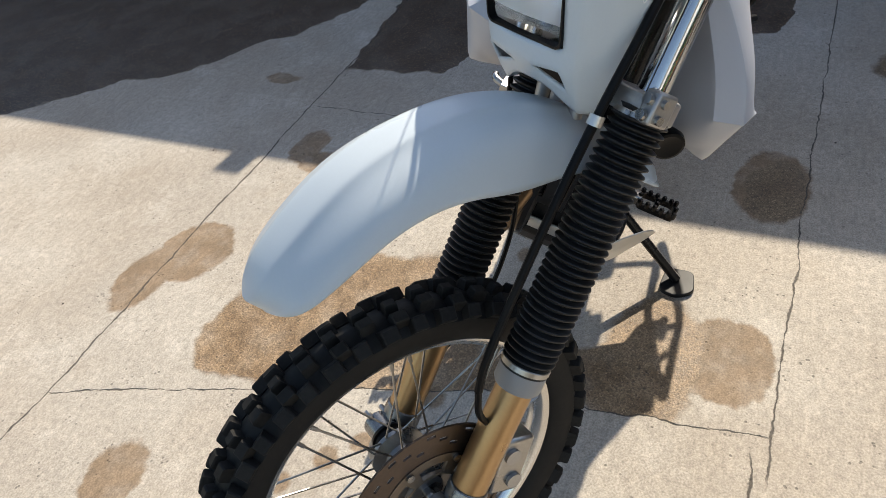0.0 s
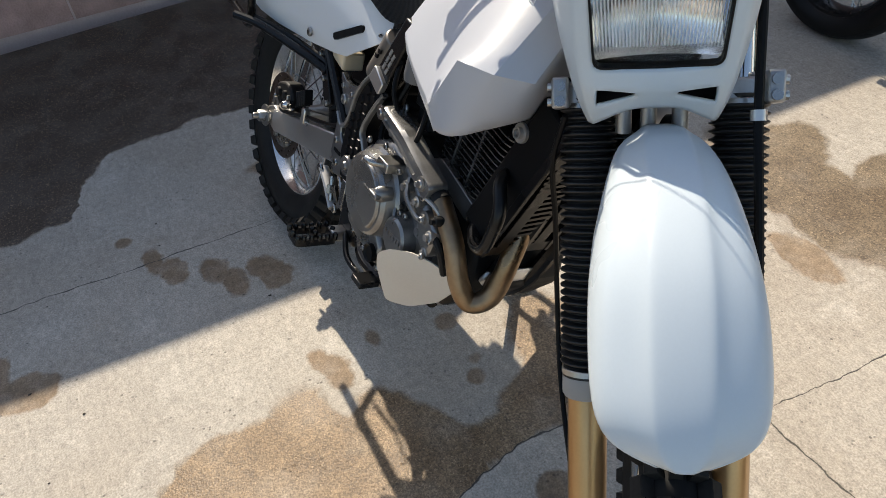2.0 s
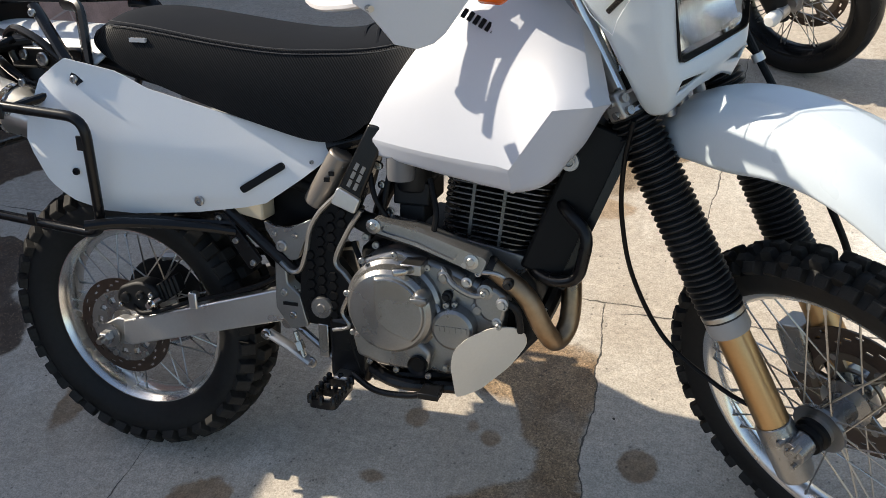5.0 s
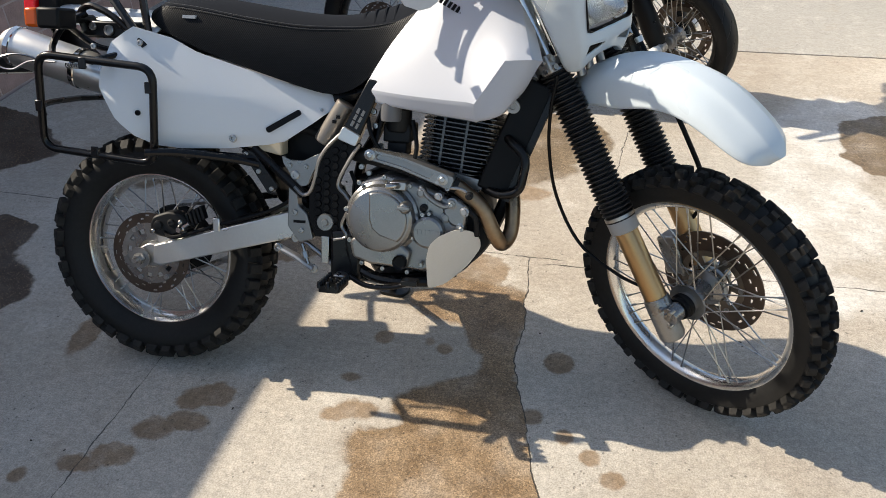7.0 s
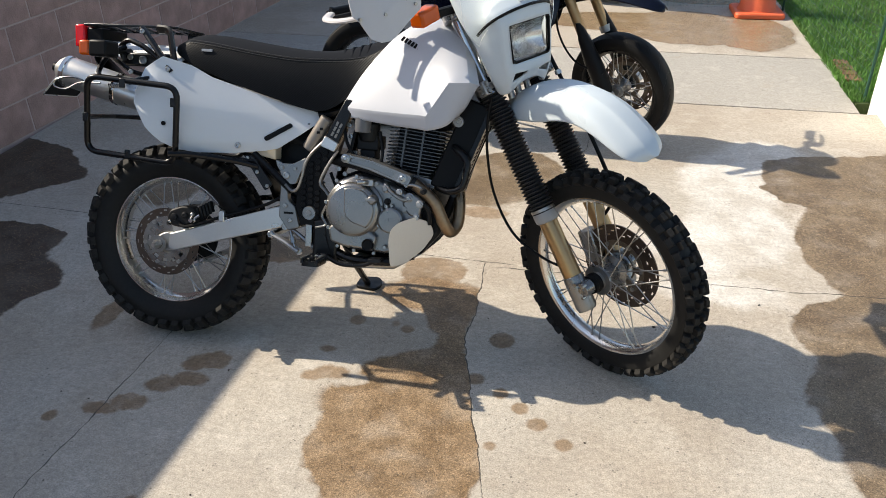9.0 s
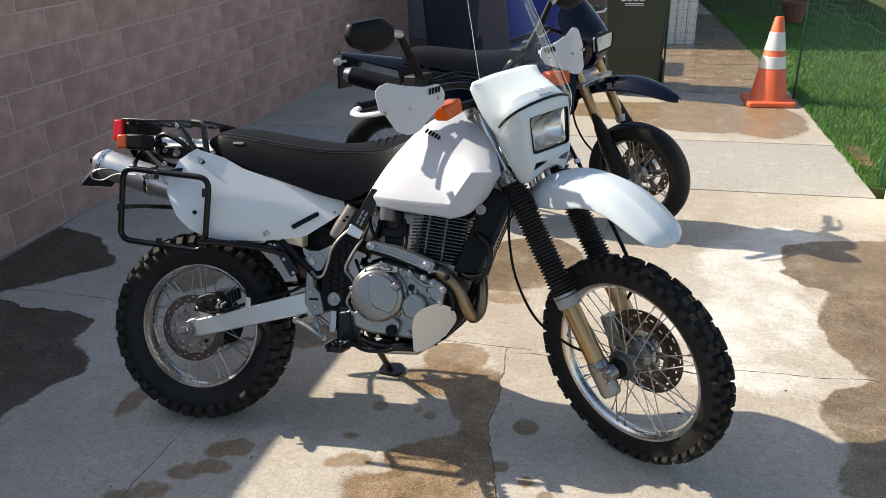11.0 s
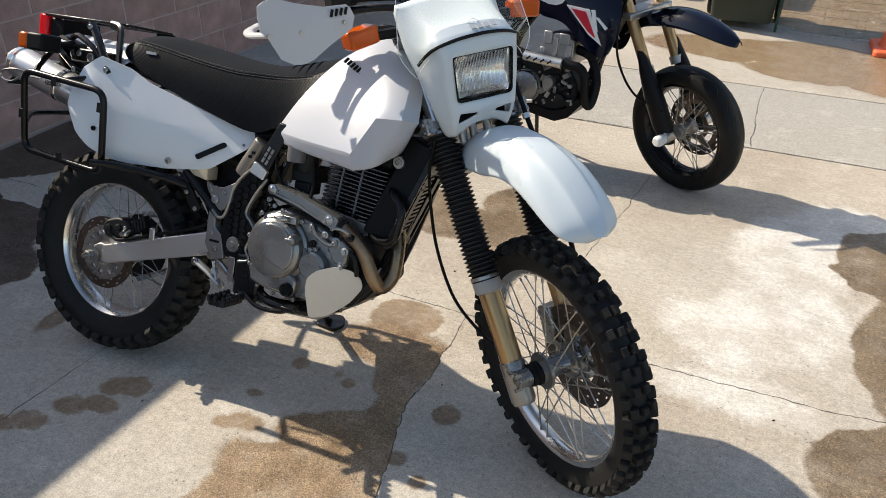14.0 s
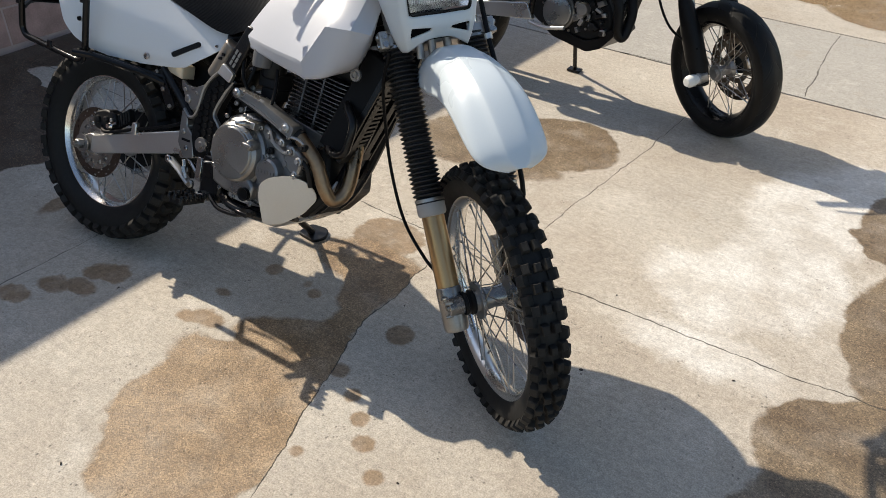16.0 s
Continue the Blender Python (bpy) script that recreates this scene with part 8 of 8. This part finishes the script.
part("door", bm, GREYDOOR, house, "blue-grey panelled door", smooth=0, bevel=0.004)
for k in range(4):
    bm = B_()
    box(bm, (1.72 + k * 0.115, -0.15, 0.0), (1.828 + k * 0.115, -0.11, 2.1))
    part("board", bm, SIDING, house, "white painted board" if k == 0 else "", smooth=0, bevel=0.004)
bm = B_()
box(bm, (1.70, -0.20, 0.0), (1.78, -0.155, 0.10))
part("kick_board", bm, BLACKP, house, smooth=0)

pillar = B_()
box(pillar, (3.02, 2.25, -0.14), (3.62, 2.90, 2.1))
tagged(part("pillar", pillar, WHITEWALL, smooth=0, bevel=0.012), "white stucco pillar at the edge of the lawn", "pillar", kind="structure")
bm = B_()
box(bm, (-8.0, 12.5, -0.14), (14.0, 12.8, 1.9))
tagged(part("wall_north", bm, material("dark_fence_boards", (0.06, 0.045, 0.035), 0.85, vary=0.2, scale=3, grain=40, bump=0.3), smooth=0), "dark boundary fence behind the lawn", "wall", kind="structure")
bm = B_()
lathe(bm, [(0.0, 0.0), (0.11, 0.0), (0.16, 0.24), (0.18, 0.24), (0.18, 0.28), (0.155, 0.28), (0.14, 0.22), (0, 0.22)], 24, axis="z")
pot = part("plant_pot", bm, material("terracotta", (0.24, 0.09, 0.06), 0.85, vary=0.15, bump=0.2), m=pose(3.55, 9.6, 0.02))
tagged(pot, "brown terracotta plant pot on the shaded lawn", "plant pot")

# lawn
GRASS = material("lawn_grass", (0.085, 0.215, 0.030), 0.55, vary=0.45, scale=1.6, grain=35, bump=0.2, dist=0.004)
SOIL = material("lawn_soil", (0.05, 0.075, 0.02), 0.95, vary=0.3, scale=3, grain=60, bump=0.6, dist=0.01)


def lawn_edge(y):
    """The drive's edge beside the lawn."""
    return 2.945 - 0.02 * (y - 2.9) - 0.02 * max(0.0, y - 5.0) ** 1.4


bm = B_()
rings = []
for k in range(31):
    y = 2.9 + k * 0.32
    rings.append([(lawn_edge(y), y, -0.13), (lawn_edge(y), y, 0.0), (9.0, y, 0.02), (9.0, y, -0.13)])
ring_bridge(bm, rings)
tagged(part("lawn", bm, SOIL, smooth=0), "lawn soil under thick green grass", "lawn", kind="structure")


def build_grass():
    rng = np.random.default_rng(3)
    n = 105000
    y = 2.92 + rng.random(n) ** 1.25 * 7.5
    x = np.array([lawn_edge(v) for v in y]) - 0.02 + rng.random(n) ** 1.15 * np.where(y < 6, 2.6, 4.5)
    h = rng.uniform(0.018, 0.048, n)
    a = rng.uniform(0, 2 * math.pi, n)
    w = rng.uniform(0.0022, 0.0045, n)
    lean = rng.normal(0, 0.018, (n, 2))
    v = np.zeros((n, 3, 3))
    v[:, 0] = np.stack([x - w * np.cos(a), y - w * np.sin(a), np.full(n, -0.002)], 1)
    v[:, 1] = np.stack([x + w * np.cos(a), y + w * np.sin(a), np.full(n, -0.002)], 1)
    v[:, 2] = np.stack([x + lean[:, 0], y + lean[:, 1], h], 1)
    me = bpy.data.meshes.new("grass")
    me.from_pydata(v.reshape(-1, 3).tolist(), [], np.arange(3 * n).reshape(-1, 3).tolist())
    me.materials.append(GRASS)
    tagged(new("grass", me), "thick green lawn grass in full sun", "grass", kind="stuff")


build_grass()

# brick edging at the corner of the lawn
BRICK = material("red_brick", (0.22, 0.10, 0.065), 0.9, vary=0.2, scale=12, grain=80, bump=0.5, dist=0.003, each=0.15)
edging = tagged(new("edging"), "short row of red bricks along the lawn's edge", "edging", kind="structure")
first = None
for k in range(4):
    y = 3.36 + k * 0.115
    at = pose(lawn_edge(y) + 0.09, y, -0.002, 0, 0, random.uniform(-6, 6))
    if first is None:
        bm = B_()
        box(bm, (-0.05, -0.05, -0.04), (0.05, 0.05, 0.02))
        bmesh.ops.bevel(bm, geom=bm.edges[:], offset=0.004, segments=1, affect="EDGES")
        first = part("brick", bm, BRICK, edging, m=at, smooth=30)
    else:
        again(first, edging, at)

# low green wire fence across the path and along the lawn
WIRE = material("green_coated_wire", (0.015, 0.07, 0.045), 0.4, vary=0.1)


def build_fence():
    f = thing("wire_fence", pose(0, 0, 0), "low green wire mesh fence across the path and lawn", "fence")
    runs = [[(1.74, 5.24), (2.2, 5.22), (2.86, 5.20)], [(2.86, 5.20), (2.93, 4.6), (2.96, 3.8), (3.0, 2.95)], [(2.86, 5.20), (3.3, 5.5), (3.9, 6.2), (4.1, 7.2)]]
    for pts in runs:
        way = smooth_path([(x, y, 0) for x, y in pts], 40)
        at, gap = [way[0]], 0.05
        for p in way:
            if (p - at[-1]).length >= gap:
                at.append(p)
        H = 0.86
        bm = B_()

        def stick(a, b, r=0.0011):
            a, b = Vector(a), Vector(b)
            d = (b - a).normalized()
            u = d.cross(Vector((0.3, 0.5, 0.81))).normalized() * r
            w = d.cross(u)
            ring_bridge(bm, [[q + u, q - u * 0.5 + w * 0.87, q - u * 0.5 - w * 0.87] for q in (a, b)])

        sag = [0.02 * math.sin(k * 0.21) + 0.015 * math.sin(k * 0.57) for k in range(len(at))]
        for k, p in enumerate(at):
            stick((p.x, p.y, 0.0), (p.x + sag[k] * 0.5, p.y, H + sag[k]))
        for z in [0.03 + 0.064 * i for i in range(13)] + [H]:
            for k in range(len(at) - 1):
                a, b = at[k], at[k + 1]
                stick((a.x + sag[k] * 0.5 * z, a.y, z + sag[k] * z), (b.x + sag[k + 1] * 0.5 * z, b.y, z + sag[k + 1] * z), 0.0016 if z == H else 0.0011)
        tagged(part("wire_mesh", bm, WIRE, f, smooth=0), kind="stuff")
    for x, y in ((2.86, 5.20), (1.74, 5.24), (3.0, 2.95)):
        bm = B_()
        cyl(bm, (x, y, 0.0), (x, y, 0.98), 0.010, 8)
        part("post", bm, WIRE, f)


build_fence()


# bits of leaf and grit strewn on the drive
def build_debris():
    random.seed(21)
    bm = B_()
    for k in range(34):
        x, y = random.uniform(-0.9, 2.1), random.uniform(-1.3, 1.2)
        r = random.choice((0.0025, 0.0035, 0.0045, 0.007))
        m = Matrix.Translation((x, y, r * 0.3)) @ Matrix.Rotation(random.uniform(0, 6.3), 4, "Z") @ Matrix.Diagonal((1.0, random.uniform(0.35, 0.9), random.uniform(0.25, 0.5), 1))
        n = 6
        ring = [Vector((r * math.cos(2 * math.pi * q / n) * random.uniform(0.7, 1.2), r * math.sin(2 * math.pi * q / n) * random.uniform(0.7, 1.2), 0)) for q in range(n)]
        ring_bridge(bm, [[m @ (v * 0.8 + Vector((0, 0, -r * 0.6))) for v in ring], [m @ v for v in ring], [m @ (v * 0.5 + Vector((0, 0, r * 0.7))) for v in ring]])
    tagged(part("grit", bm, material("dark_leaf_bits", (0.06, 0.045, 0.034), 0.9, vary=0.4, bump=0.0), smooth=0), "small dark leaf bits and grit strewn on the drive", "grit", kind="stuff")


build_debris()


# ---- the wall's blocks ----
bm = B_()
box(bm, (-0.19, 0.005, 0.005), (0.0, LONG - 0.005, COURSE - 0.005))
bmesh.ops.bevel(bm, geom=[e for e in bm.edges], offset=0.0022, segments=1, affect="EDGES")
first, far = None, B_()
for c in range(TOP):
    for k in range(-23, 21):
        y0 = k * LONG + (0.2 if c % 2 else 0.0)
        if -1.0 < y0 < 6.8:
            at = pose(0, y0, c * COURSE)
            if first is None:
                first = part("block", bm, BLOCK, wall, m=at, smooth=30)
            else:
                again(first, wall, at)
        else:
            box(far, (-0.19, y0 + 0.004, c * COURSE + 0.004), (0.0, y0 + LONG - 0.004, c * COURSE + COURSE - 0.004))
tagged(part("blocks", far, BLOCK, wall, smooth=0), kind="stuff")
# an unseen block, added on the wall to cast the notch in its shadow
bm = B_()
box(bm, (-0.19, -0.862, COURSE * TOP), (0.0, -0.752, COURSE * TOP + 0.09))
part("block", bm, BLOCK, wall, smooth=0, bevel=0.004)
